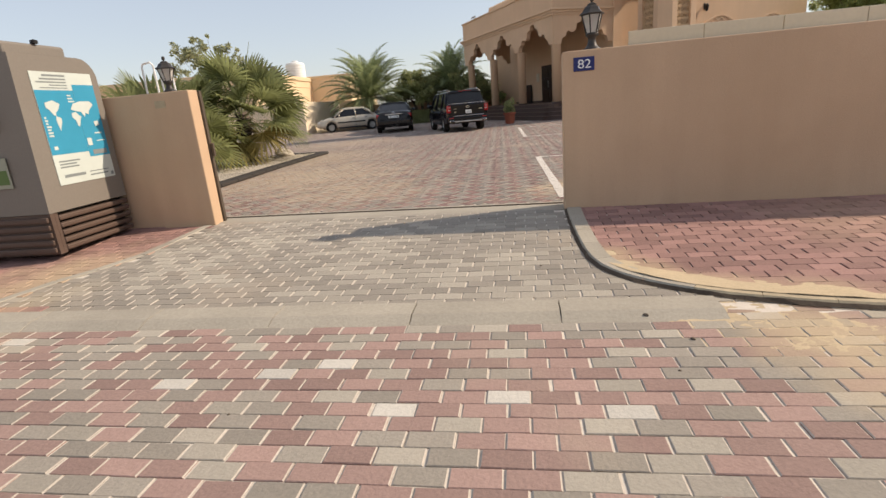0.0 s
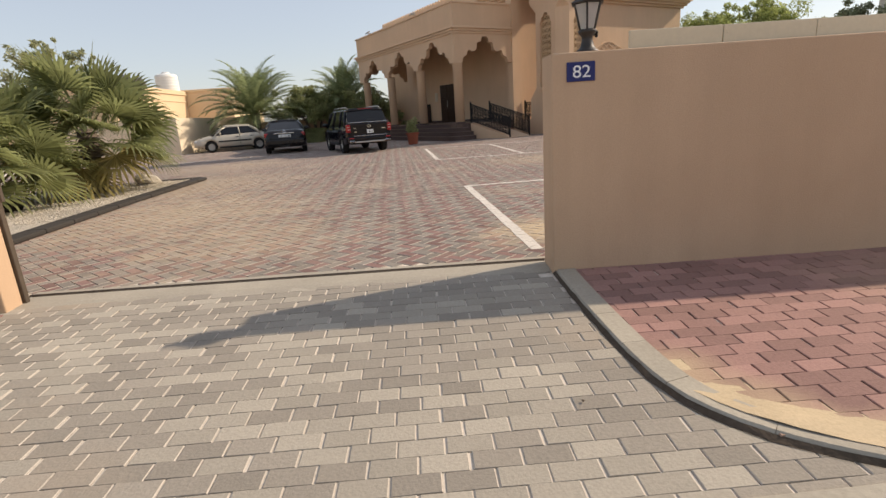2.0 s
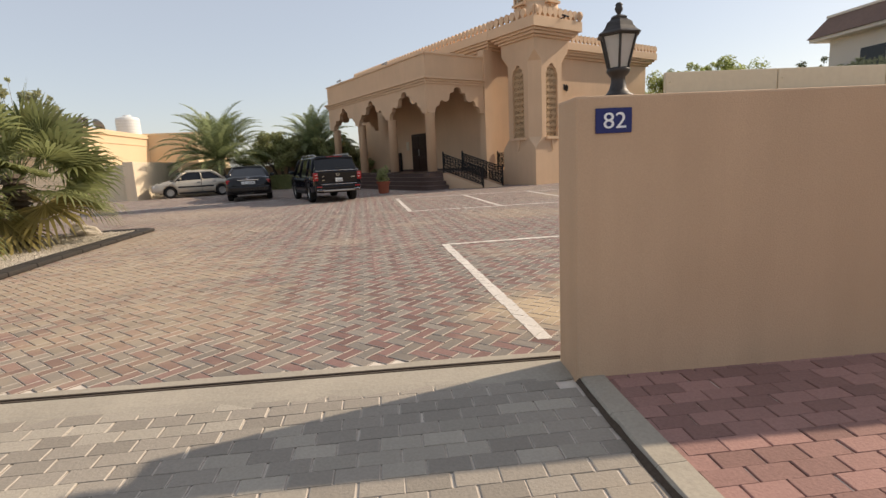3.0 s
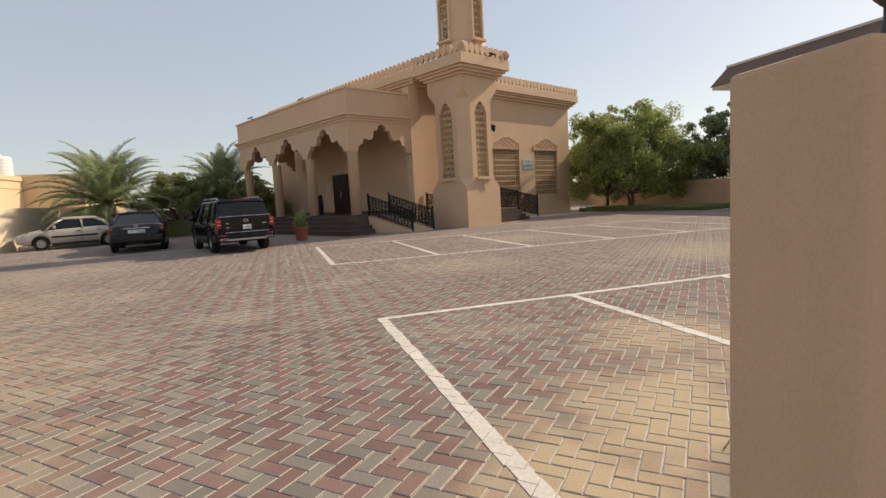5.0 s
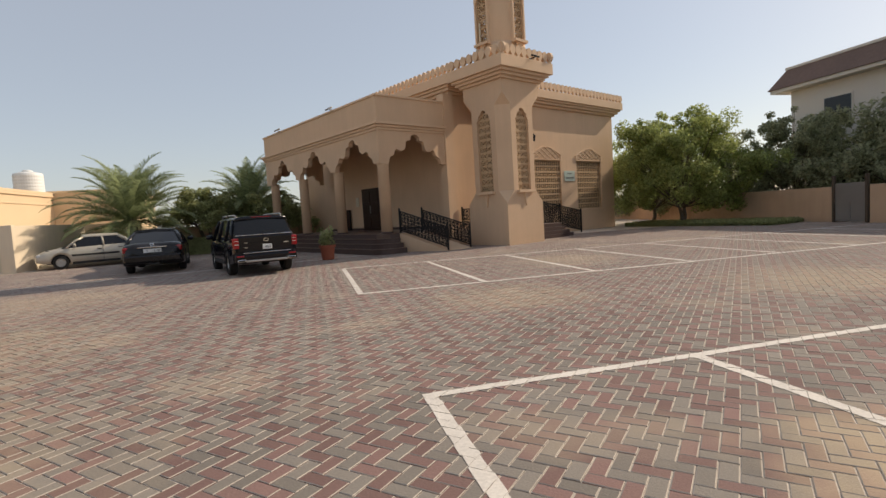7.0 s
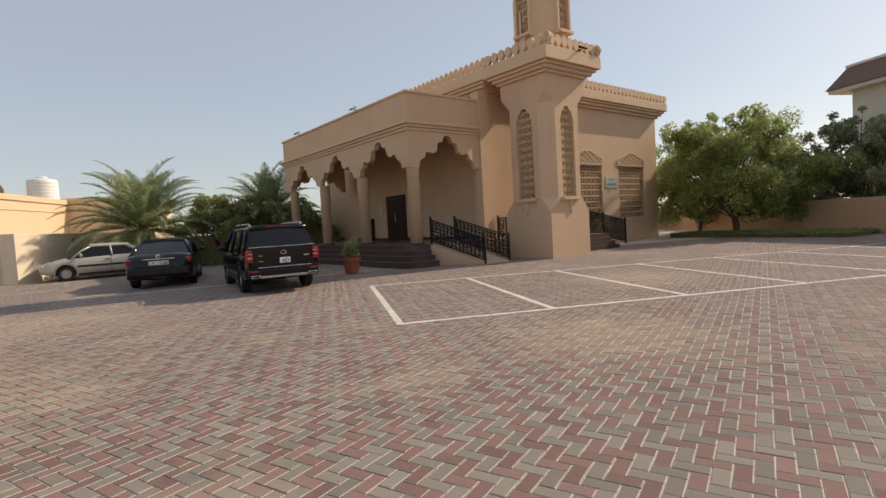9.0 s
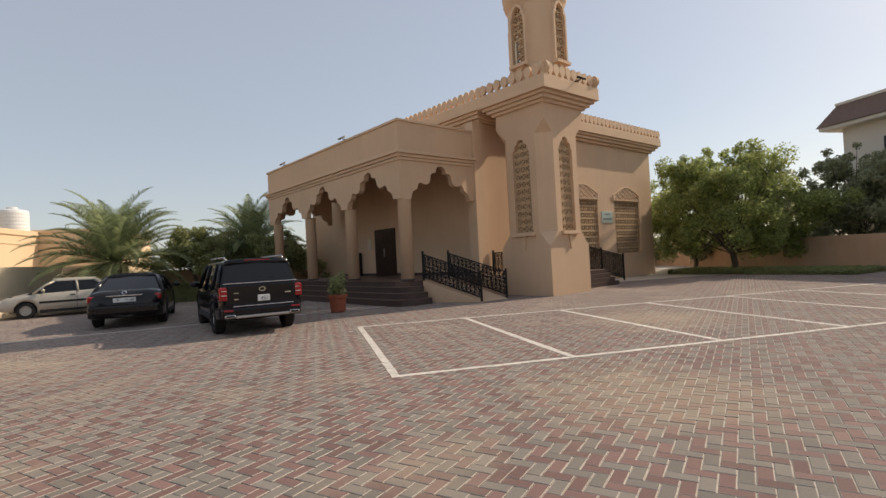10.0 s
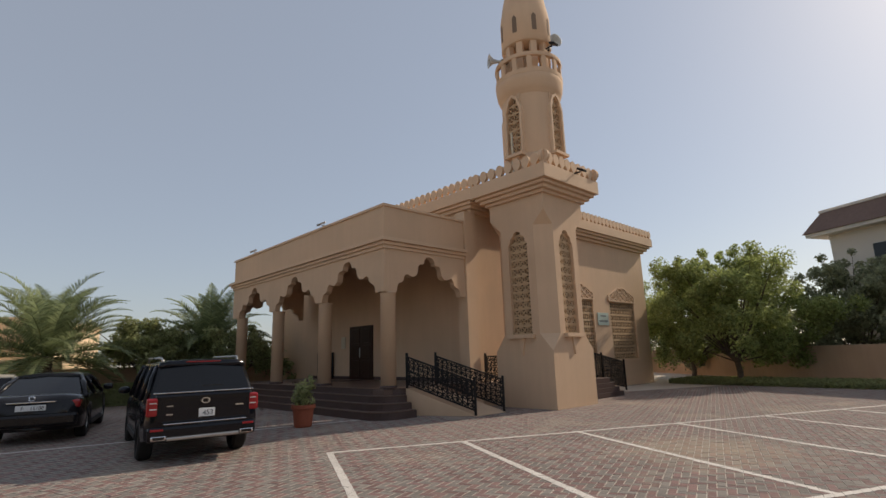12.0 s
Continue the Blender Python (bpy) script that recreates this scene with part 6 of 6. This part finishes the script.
# kerb that curves from the gate round to the street, seen beside red paving
CURVE = [(0.02, -0.0), (0.026, -0.3), (0.05, -0.8), (0.085, -1.25), (0.14, -1.56), (0.24, -1.77), (0.4, -1.94), (0.61, -2.08), (0.875, -2.2), (1.22, -2.3), (1.6, -2.37), (2.1, -2.42), (3.0, -2.46), (5.0, -2.48), (9.0, -2.5)]
ck = thing("curved_kerb", FRONT, "worn raised kerb curving round the driveway corner", "kerb", kind="structure")
def smooth_line(points, step):
    """Points at even steps along a rounded line through the given ones."""
    out = []
    pts = [Vector((*p, 0)) for p in points]
    for i in range(len(pts) - 1):
        p0, p1, p2, p3 = pts[max(i - 1, 0)], pts[i], pts[i + 1], pts[min(i + 2, len(pts) - 1)]
        n = max(1, round((p2 - p1).length / step))
        for k in range(n):
            t = k / n
            out.append(0.5 * (2 * p1 + (p2 - p0) * t + (2 * p0 - 5 * p1 + 4 * p2 - p3) * t * t + (3 * p1 - p0 - 3 * p2 + p3) * t ** 3))
    return out + [pts[-1]]


LINE = smooth_line(CURVE, 0.1)
SIDES = []
for i, p in enumerate(LINE):
    d = (LINE[min(i + 1, len(LINE) - 1)] - LINE[max(i - 1, 0)]).normalized()
    SIDES.append(Vector((-d.y, d.x, 0)))
for i in range(0, len(LINE) - 1, 4):
    bm = bmesh.new()
    rows, last = [], min(i + 4, len(LINE) - 1)
    for j in range(i, last + 1):
        z = street_z(6.22 + LINE[j].y) + 0.032
        p, q = LINE[j], LINE[j] + SIDES[j] * 0.14
        if j == i:
            p, q = p.lerp(LINE[j + 1], 0.03), q.lerp(LINE[j + 1] + SIDES[j + 1] * 0.14, 0.03)
        mid = SIDES[j] * 0.012
        rows.append([bm.verts.new((p.x, p.y, z - 0.2)), bm.verts.new((p.x, p.y, z - 0.012)), bm.verts.new((p.x + mid.x, p.y + mid.y, z)), bm.verts.new((q.x, q.y, z)), bm.verts.new((q.x, q.y, z - 0.2))])
    for r0, r1 in zip(rows, rows[1:]):
        for k in range(4):
            bm.faces.new((r0[k], r0[k + 1], r1[k + 1], r1[k]))
    bm.faces.new(rows[0]), bm.faces.new(rows[-1])
    part("kerb_stone", bm, KERB_YELLOW if 22 <= i <= 44 else KERB, ck)
# Dark strip: joint dirt plus the kerb face's shade, put into its colour.
bm = bmesh.new()
prev = None
for p, n in zip(LINE, SIDES):
    z = street_z(6.22 + p.y) + 0.004
    q = p - n * (0.026 + 0.014 * noise.noise(p * 6))
    p = p - n * 0.003
    now = [bm.verts.new((p.x, p.y, z + 0.018 + 0.012 * noise.noise(p * 9))), bm.verts.new((q.x, q.y, z - 0.001))]
    if prev:
        bm.faces.new((prev[0], prev[1], now[1], now[0]))
    prev = now
part("dirt_joint", bm, SOIL_SHADE, ck, "dark joint dirt with the kerb's shade painted in")
lk = thing("left_kerb", FRONT, "flush pale concrete edging beside the driveway", "kerb", kind="structure")
LEFT = [(-4.2, 0.0), (-4.22, -0.66), (-4.25, -1.05), (-4.41, -1.45), (-4.57, -1.73), (-4.75, -2.25)]
for a, b in zip(LEFT, LEFT[1:]):
    d = Vector((b[0] - a[0], b[1] - a[1], 0))
    bm = boxes(((0, -0.05, -0.1), (d.length, 0.05, 0.008)), bevel=0.006)
    zz = street_z(6.22 + a[1])
    part("edging", bm, KERB, lk, at=pose(a[0], a[1], zz, 0, math.degrees(math.atan2(zz - street_z(6.22 + b[1]), d.length)), math.degrees(math.atan2(d.y, d.x))))


def curve_x(y):
    """x of the curved kerb's far side at the depth y before the gate line."""
    for (ax, ay), (bx, by) in zip(CURVE, CURVE[1:]):
        if by <= y <= ay:
            return ax + (bx - ax) * (ay - y) / max(1e-6, ay - by)
    return 99.0 if y < -2.5 else 0.02


def left_x(y):
    for (ax, ay), (bx, by) in zip(LEFT, LEFT[1:]):
        if by <= y <= ay:
            return ax + (bx - ax) * (ay - y) / max(1e-6, ay - by)
    return -4.2


def edge_gap(x, y):
    """Distance to the curved kerb's outer line."""
    p, best = Vector((x, y, 0)), 9.0
    for a, b in zip(CURVE, CURVE[1:]):
        a, b = Vector((*a, 0)), Vector((*b, 0))
        t = max(0, min(1, (p - a).dot(b - a) / (b - a).length_squared))
        best = min(best, (p - a.lerp(b, t)).length)
    return best


PAVER_MESH = {}
rng = random.Random(83)
LEAN = [(rng.gauss(0, 0.3), rng.gauss(0, 0.4)) for _ in range(997)]   # each block sits a little askew


def paver_points(w, d, ends, sides, h=0.03):
    """A block w long and d deep; ends and sides are the widths of its chamfers."""
    a, b, drop = w / 2, d / 2, 0.004
    return [(-a, -b, -h), (a, -b, -h), (a, b, -h), (-a, b, -h), (-a, -b, -drop), (a, -b, -drop), (a, b, -drop), (-a, b, -drop),
            (-a + ends, -b + sides, 0), (a - ends, -b + sides, 0), (a - ends, b - sides, 0), (-a + ends, b - sides, 0)]


PAVER_FACES = [(8, 9, 10, 11), (4, 5, 9, 8), (5, 6, 10, 9), (6, 7, 11, 10), (7, 4, 8, 11), (0, 1, 5, 4), (1, 2, 6, 5), (2, 3, 7, 6), (3, 0, 4, 7)]
PAVE_MATS = [PAVE_RED, PAVE_GREY, PAVE_PALE, PAVE_DEEP, PAVE_LIGHT, PAVE_MAUVE, PAVE_BRICK]


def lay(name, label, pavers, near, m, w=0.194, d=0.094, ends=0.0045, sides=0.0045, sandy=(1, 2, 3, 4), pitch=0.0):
    """pavers: (x, y, z, turn, tone). The nearest 300 by near(x, y) are pieces of their own, the rest one mesh. sandy:
    chamfer faces in the pale colour of sand and painted sunlight.
    """
    floor = thing(name, m, label, "paving", kind="structure")
    order = sorted(range(len(pavers)), key=lambda i: near(pavers[i][0], pavers[i][1]))
    pts = np.array(paver_points(w, d, ends, sides))
    for i in order[:300]:
        x, y, z, turn, tone = pavers[i]
        if (tone, w) not in PAVER_MESH:
            PAVER_MESH[(tone, w)] = mesh_from("paver", [tuple(p) for p in pts], PAVER_FACES, [PAVE_SINGLE[tone], EDGE_SAND_SUN], [int(f in sandy) for f in range(9)])
        ob = new("paver", PAVER_MESH[(tone, w)])
        ob.parent = floor
        ob.matrix_basis = pose(x, y, z, LEAN[i % 997][0] + pitch, LEAN[i % 997][1], turn)
    rest = order[300:]
    if rest:
        P = np.array([pavers[i] for i in rest])
        c, s = np.cos(np.radians(P[:, 3])), np.sin(np.radians(P[:, 3]))
        X = P[:, 0, None] + c[:, None] * pts[None, :, 0] - s[:, None] * pts[None, :, 1]
        Y = P[:, 1, None] + s[:, None] * pts[None, :, 0] + c[:, None] * pts[None, :, 1]
        lean = np.radians([(LEAN[i % 997][0] + pitch, LEAN[i % 997][1]) for i in rest])
        Z = P[:, 2, None] + pts[None, :, 2] + lean[:, 0, None] * pts[None, :, 1] - lean[:, 1, None] * pts[None, :, 0]
        verts = np.stack([X, Y, Z], -1).reshape(-1, 3)
        F = np.array(PAVER_FACES)[None] + 12 * np.arange(len(rest))[:, None, None]
        F = F.reshape(-1, 4)
        me = bpy.data.meshes.new("pavers")
        me.vertices.add(len(verts))
        me.vertices.foreach_set("co", verts.ravel())
        me.loops.add(F.size)
        me.loops.foreach_set("vertex_index", F.ravel())
        me.polygons.add(len(F))
        me.polygons.foreach_set("loop_start", np.arange(0, F.size, 4))
        for mat in PAVE_MATS + [EDGE_SAND_SUN]:
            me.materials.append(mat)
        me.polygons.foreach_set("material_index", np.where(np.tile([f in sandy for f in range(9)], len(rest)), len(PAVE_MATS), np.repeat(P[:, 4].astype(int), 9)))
        me.update(calc_edges=True)
        me.shade_flat()
        ob = new("pavers", me)
        ob.parent = floor
        tagged(ob, kind="stuff")
    return floor


def single(src, name):
    """The same surface for a piece of its own: it varies from object to object."""
    m = src.copy()
    m.name = name
    n, l = m.node_tree.nodes, m.node_tree.links
    geo = [x for x in n if x.bl_idname == "ShaderNodeNewGeometry"][0]
    info = n.new("ShaderNodeObjectInfo")
    for link in list(geo.outputs["Random Per Island"].links):
        l.new(info.outputs["Random"], link.to_socket)
    return m


PAVE_SINGLE = [single(m, m.name + "_single") for m in PAVE_MATS]

# street: running bond in mixed red, grey and pale
rng = random.Random(17)
PW, PD = 0.204, 0.1037
DW, DD = 0.199, 0.101
street, drive, red_right, red_left = [], [], [], []
INTO_DROP = DROP.inverted() @ FRONT
for row in range(-4, 88):
    y = -PD * (row + 0.5)
    off = PW / 2 * (row % 2) + rng.uniform(-0.012, 0.012)
    for k in range(-36, 50):
        x = k * PW + off
        p = FRONT.inverted() @ DROP @ Vector((x, y, 0))
        if row < 0 and (x < 1.36 or p.y > -2.1 or curve_x(p.y) + 0.09 < p.x):
            continue
        tone = rng.choices((3, 0, 1, 4, 2), (0.0, 0.42, 0.36, 0.19, 0.03))[0]
        n = noise.noise((x * 0.5, y * 0.5, 3.3))
        if tone in (0, 3) and n > 0.1 and rng.random() < 0.6:
            tone = 1
        elif tone in (1, 4) and n < -0.1 and rng.random() < 0.4:
            tone = 0
        street.append((x + rng.uniform(-0.004, 0.004), y + rng.uniform(-0.002, 0.002), -0.12 + rng.uniform(-0.003, 0.002), rng.uniform(-0.8, 0.8), tone))
RAMP = math.degrees(math.atan(0.12 / 2.55))
SKEW = 1.2   # the driveway's courses run not quite with the wall
for row in range(-5, 30):
    yc = -DD * row - 0.02
    off = DW / 2 * (row % 2) + rng.uniform(-0.012, 0.012)
    for k in range(-42, 50):
        x = k * DW + off
        y = yc + math.tan(radians(SKEW)) * (x + 1.0)
        z = street_z(6.22 + y)
        item = (x + rng.uniform(-0.004, 0.004), y + rng.uniform(-0.002, 0.002), z + rng.uniform(-0.0012, 0.0012), SKEW + rng.uniform(-0.8, 0.8))
        gap = edge_gap(x, y)
        on_kerb = (INTO_DROP @ Vector((x, y, 0))).y < 0.27
        if not on_kerb and left_x(y) + 0.05 < x and (x < curve_x(y) or gap < 0.06) and y < 0.12 and (y < 0 or -4.1 < x < -0.06):
            worn = noise.noise((x * 1.1, y * 2.0, 7.7)) > 0.12
            drive.append((*item, rng.choices((1, 4), (0.25, 0.75) if worn else (0.88, 0.12))[0]))
        if x > curve_x(y) and y < 0.04:
            if gap > (0.1 if y > -1.75 else 0.06):
                red_right.append((item[0], item[1], item[2] + 0.024, item[3], 3))
            elif gap > 0.03 and y > -1.3:   # a cut block tucked under its neighbour
                red_right.append((item[0] + 0.105 - gap, item[1], item[2] + 0.021, item[3], 3))
        if x < left_x(y) + 0.02 and y < 0:
            red_left.append((item[0], item[1], item[2] + 0.004, item[3], 3))
bm = bmesh.new()
prev = None
for k in range(26):
    y2 = -0.1 * k + 0.02
    edge = min(curve_x(min(y2, -0.001)) + 0.06, 8.0)
    now = [bm.verts.new((edge, y2, street_z(6.22 + y2) + 0.014)), bm.verts.new((9.6, y2, street_z(6.22 + y2) + 0.014))]
    if prev:
        bm.faces.new((prev[0], prev[1], now[1], now[0]))
    prev = now
tagged(part("pavement_bed", bm, SAND, at=FRONT), "sand bed between the red paving blocks", "sand", kind="structure")
SPILL = [i for i, p in enumerate(LINE) if -2.6 < p.y < -1.2 and p.x < 4.2]
bm = bmesh.new()
prev = None
for i in SPILL:
    p, n = LINE[i], SIDES[i]
    full = min(1.0, (i - SPILL[0]) / 5, (SPILL[-1] - i) / 8)
    now = []
    for k in range(13):
        u = k / 12
        q = p + n * (0.06 + 0.32 * u)
        h = (0.015 * (1 - u) ** 1.3 - 0.006) * full + 0.009 * noise.noise(q * 5) + 0.004 * noise.noise(q * 21) - 0.006 * (1 - full) - 0.004 * u
        now.append(bm.verts.new((q.x, q.y, street_z(6.22 + q.y) + 0.026 + min(h, 0.014))))
    if prev:
        for k in range(12):
            bm.faces.new((prev[k], prev[k + 1], now[k + 1], now[k]))
    prev = now
tagged(part("sand_drift", bm, DRIFT_SAND, at=FRONT, smooth=True), "yellowish sand drifted against the kerb over red paving", "sand", kind="structure")


def thin_film(cx, cy, rx, ry, turn, seed, top):
    """A thin uneven film that fills the joints and covers the blocks here and there."""
    bm = bmesh.new()
    n = 64
    grid = []
    for i in range(n + 1):
        line = []
        for j in range(n + 1):
            u, v = 2 * i / n - 1, 2 * j / n - 1
            q = pose(cx, cy, 0, 0, 0, turn) @ Vector((u * rx, v * ry, 0))
            s = Vector((seed, 0, 0))
            h = top * (1 - (u * u + v * v)) + 0.005 * noise.noise(q * 1.7 + s) + 0.003 * noise.noise(q * 6 + s) + 0.0035 * noise.noise(q * 15 + s) + 0.003 * noise.noise(q * 41 + s)
            line.append(bm.verts.new((q.x, q.y, street_z(q.y) + max(-0.008, min(0.0055, h - 0.005)))))
        grid.append(line)
    for i in range(n):
        for j in range(n):
            bm.faces.new((grid[i][j], grid[i + 1][j], grid[i + 1][j + 1], grid[i][j + 1]))
    return bm


tagged(part("sand_film", thin_film(1.55, 3.62, 0.6, 0.35, -8, 14, 0.0042), DRIFT_SAND, smooth=True), "thin pale sand blown over the paving blocks", "sand", kind="structure")
lay("street_paving", "red and grey concrete block street paving", street, lambda x, y: (x - 0.1) ** 2 * 0.35 + (y + 0.3) ** 2, DROP, PW - 0.0055, PD - 0.003, 0.0055, 0.003, (2, 4))
lay("driveway_paving", "grey concrete block paving of the driveway", drive, lambda x, y: (x + 1.0) ** 2 + (y + 1.2) ** 2, FRONT, DW - 0.006, DD - 0.001, 0.005, 0.002, (2, 4), RAMP)
lay("pavement_right", "dusty red concrete block pavement beside the wall", red_right, lambda x, y: (x - 0.4) ** 2 + (y + 1.2) ** 2, FRONT, DW - 0.007, DD - 0.001, 0.004, 0.001, (), RAMP)
lay("pavement_left", "dusty red concrete block pavement under the recycling cabinet", red_left, lambda x, y: (x + 4.2) ** 2 + (y + 1.2) ** 2, FRONT, DW - 0.007, DD - 0.001, 0.004, 0.001, (), RAMP)

# courtyard: herringbone at 45 degrees, narrow zigzags of red and grey by turns
court = []
S = 0.1
c45 = math.sqrt(0.5)
rng = random.Random(29)
for mth in range(-112, 12):
    for k in range(-112, 160):
        for cx, cy, turn in ((k + 2 * mth + 1.0, k - 2 * mth + 0.5, -45), (k + 2 * mth + 2.5, k - 2 * mth, 45)):
            x, y = S * c45 * (cx + cy) + 0.052, S * c45 * (cy - cx) + 9.157
            if y > 40 or y < 6.66 - 0.07 * (x - 0.6) or x < -15 or x > 22.4 or (y > 30 and x > 12):
                continue
            if x < -5.6 and 7.0 < y < 12 or x > 18.5 + 0.158 * (y - 3.4) or (x < -11.6 and y > 32):
                continue
            red = (k % 2 == 0) != (rng.random() < 0.05)
            court.append((x, y, rng.uniform(-0.0025, 0.0015), turn, 6 if red else 5))
lay("courtyard_paving", "red and grey herringbone block paving of the courtyard", court, lambda x, y: (x - 0.6) ** 2 + (y - 8.2) ** 2, pose(0, 0, 0))


# ---- painted bay lines: the paint lies on the pavers and leaves their joints bare ----
COURT = np.array([(x, y) for x, y, *_ in court])
LINE_LABEL = "worn white painted parking bay line on paving"


def stripe(ax, ay, bx, by, half, lift=0.0035):
    """A painted strip between two points; its edges waver a little from paver to paver."""
    run = math.hypot(bx - ax, by - ay)
    dx, dy = (bx - ax) / run, (by - ay) / run
    along = (COURT[:, 0] - ax) * dx + (COURT[:, 1] - ay) * dy
    across = -(COURT[:, 0] - ax) * dy + (COURT[:, 1] - ay) * dx
    near = np.nonzero((along > -0.15) & (along < run + 0.15) & (abs(across) < half + 0.15))[0]
    verts, faces = [], []
    rng = random.Random(int(ax * 71 + ay * 13))
    for i in near:
        x, y, z, turn, _ = court[i]
        c, s = math.cos(radians(turn)), math.sin(radians(turn))
        poly = [(x + c * a - s * b, y + s * a + c * b) for a, b in ((-0.0985, -0.0485), (0.0985, -0.0485), (0.0985, 0.0485), (-0.0985, 0.0485))]
        w = half + rng.uniform(-0.006, 0.006)
        k0, k1 = dx * ax + dy * ay, -dy * ax + dx * ay
        for nx, ny, d in ((dx, dy, k0 + run), (-dx, -dy, -k0), (-dy, dx, k1 + w), (dy, -dx, -k1 + w)):
            poly = clip(poly, nx, ny, d) if poly else poly
        if len(poly) >= 3:
            k = len(verts)
            verts += [(a, b, z + lift) for a, b in poly]
            faces.append(tuple(range(k, k + len(poly))))
    if faces:
        tagged(new("parking_line", mesh_from("parking_line", verts, faces, [LINE_WHITE])), LINE_LABEL, "road marking", "parking bay lines", "structure")


for y_far, y_near, count in ((22.04, 16.96, 8), (11.24, 6.9, 7)):
    for k in range(count + 1):
        x = 0.745 + 2.44 * k
        stripe(x, y_near, x, y_far - 0.051, 0.055)
    stripe(0.69, y_far, 0.745 + 2.44 * count, y_far, 0.05)
    if y_far > 20:
        stripe(0.69, y_near - 0.051, 0.745 + 2.44 * count, y_near - 0.051, 0.05)
stripe(-9.5, 24.0, 1.9, 26.5, 0.06)

# ---- small litter on the ground ----
def pebble(x, y, z, r, seed, mat, label, name="pebble"):
    bm = bmesh.new()
    bmesh.ops.create_icosphere(bm, subdivisions=2, radius=r)
    for w in bm.verts:
        w.co *= 1 + 0.5 * noise.noise(w.co / r * 1.4 + Vector((seed, 0, 0)))
        w.co.z *= 0.5
    tagged(part(name, bm, mat, smooth=True, at=pose(x, y, z + r * 0.3, 0, 0, 40 * seed)), label, "stone", "loose pebbles")


for k, (x, y, z, r) in enumerate(((0.84, 3.72, -0.113, 0.017), (1.0, 3.42, -0.12, 0.012), (0.83, 3.1, -0.12, 0.008), (-1.26, 2.78, -0.12, 0.007), (1.12, 2.28, -0.12, 0.012), (0.2, 8.1, 0.0, 0.006), (1.46, 8.3, 0.0, 0.007), (0.3, 4.6, -0.07, 0.008))):
    pebble(x, y, z, r, k, BARK, "small dark brown stone chip lying on the paving")
twig = thing("dry_twig", pose(1.9, 7.55, 0.012, 0, 0, 15) @ Matrix.Diagonal((0.7, 0.7, 0.7, 1)), "dry brown twig lying on the paving", "twig")
bm = bmesh.new()
tube(bm, [(-0.22, 0, 0), (-0.08, 0.03, 0.012), (0.08, 0.02, 0.014), (0.24, -0.03, 0.0)], 0.006, 6, 0.003)
part("stem", bm, BARK, twig)
bm = bmesh.new()
tube(bm, [(0.02, 0.022, 0.01), (0.1, 0.09, 0.01), (0.16, 0.11, 0.0)], 0.004, 6, 0.002)
part("side_shoot", bm, BARK, twig)

sack = thing("paper_bag", pose(1.9, 27.4, 0.0, 0, 0, 20), "crumpled white paper bag lying before the steps", "bag")
bm = boxes(((-0.14, -0.09, 0.0), (0.14, 0.09, 0.1)), bevel=0.03)
bmesh.ops.subdivide_edges(bm, edges=bm.edges[:], cuts=2)
for w in bm.verts:
    w.co += Vector((1, 1, 0.5)) * 0.03 * noise.noise(w.co * 11)
    w.co.z = max(0.0, w.co.z)
part("crumpled_paper", bm, INK_WHITE, sack)
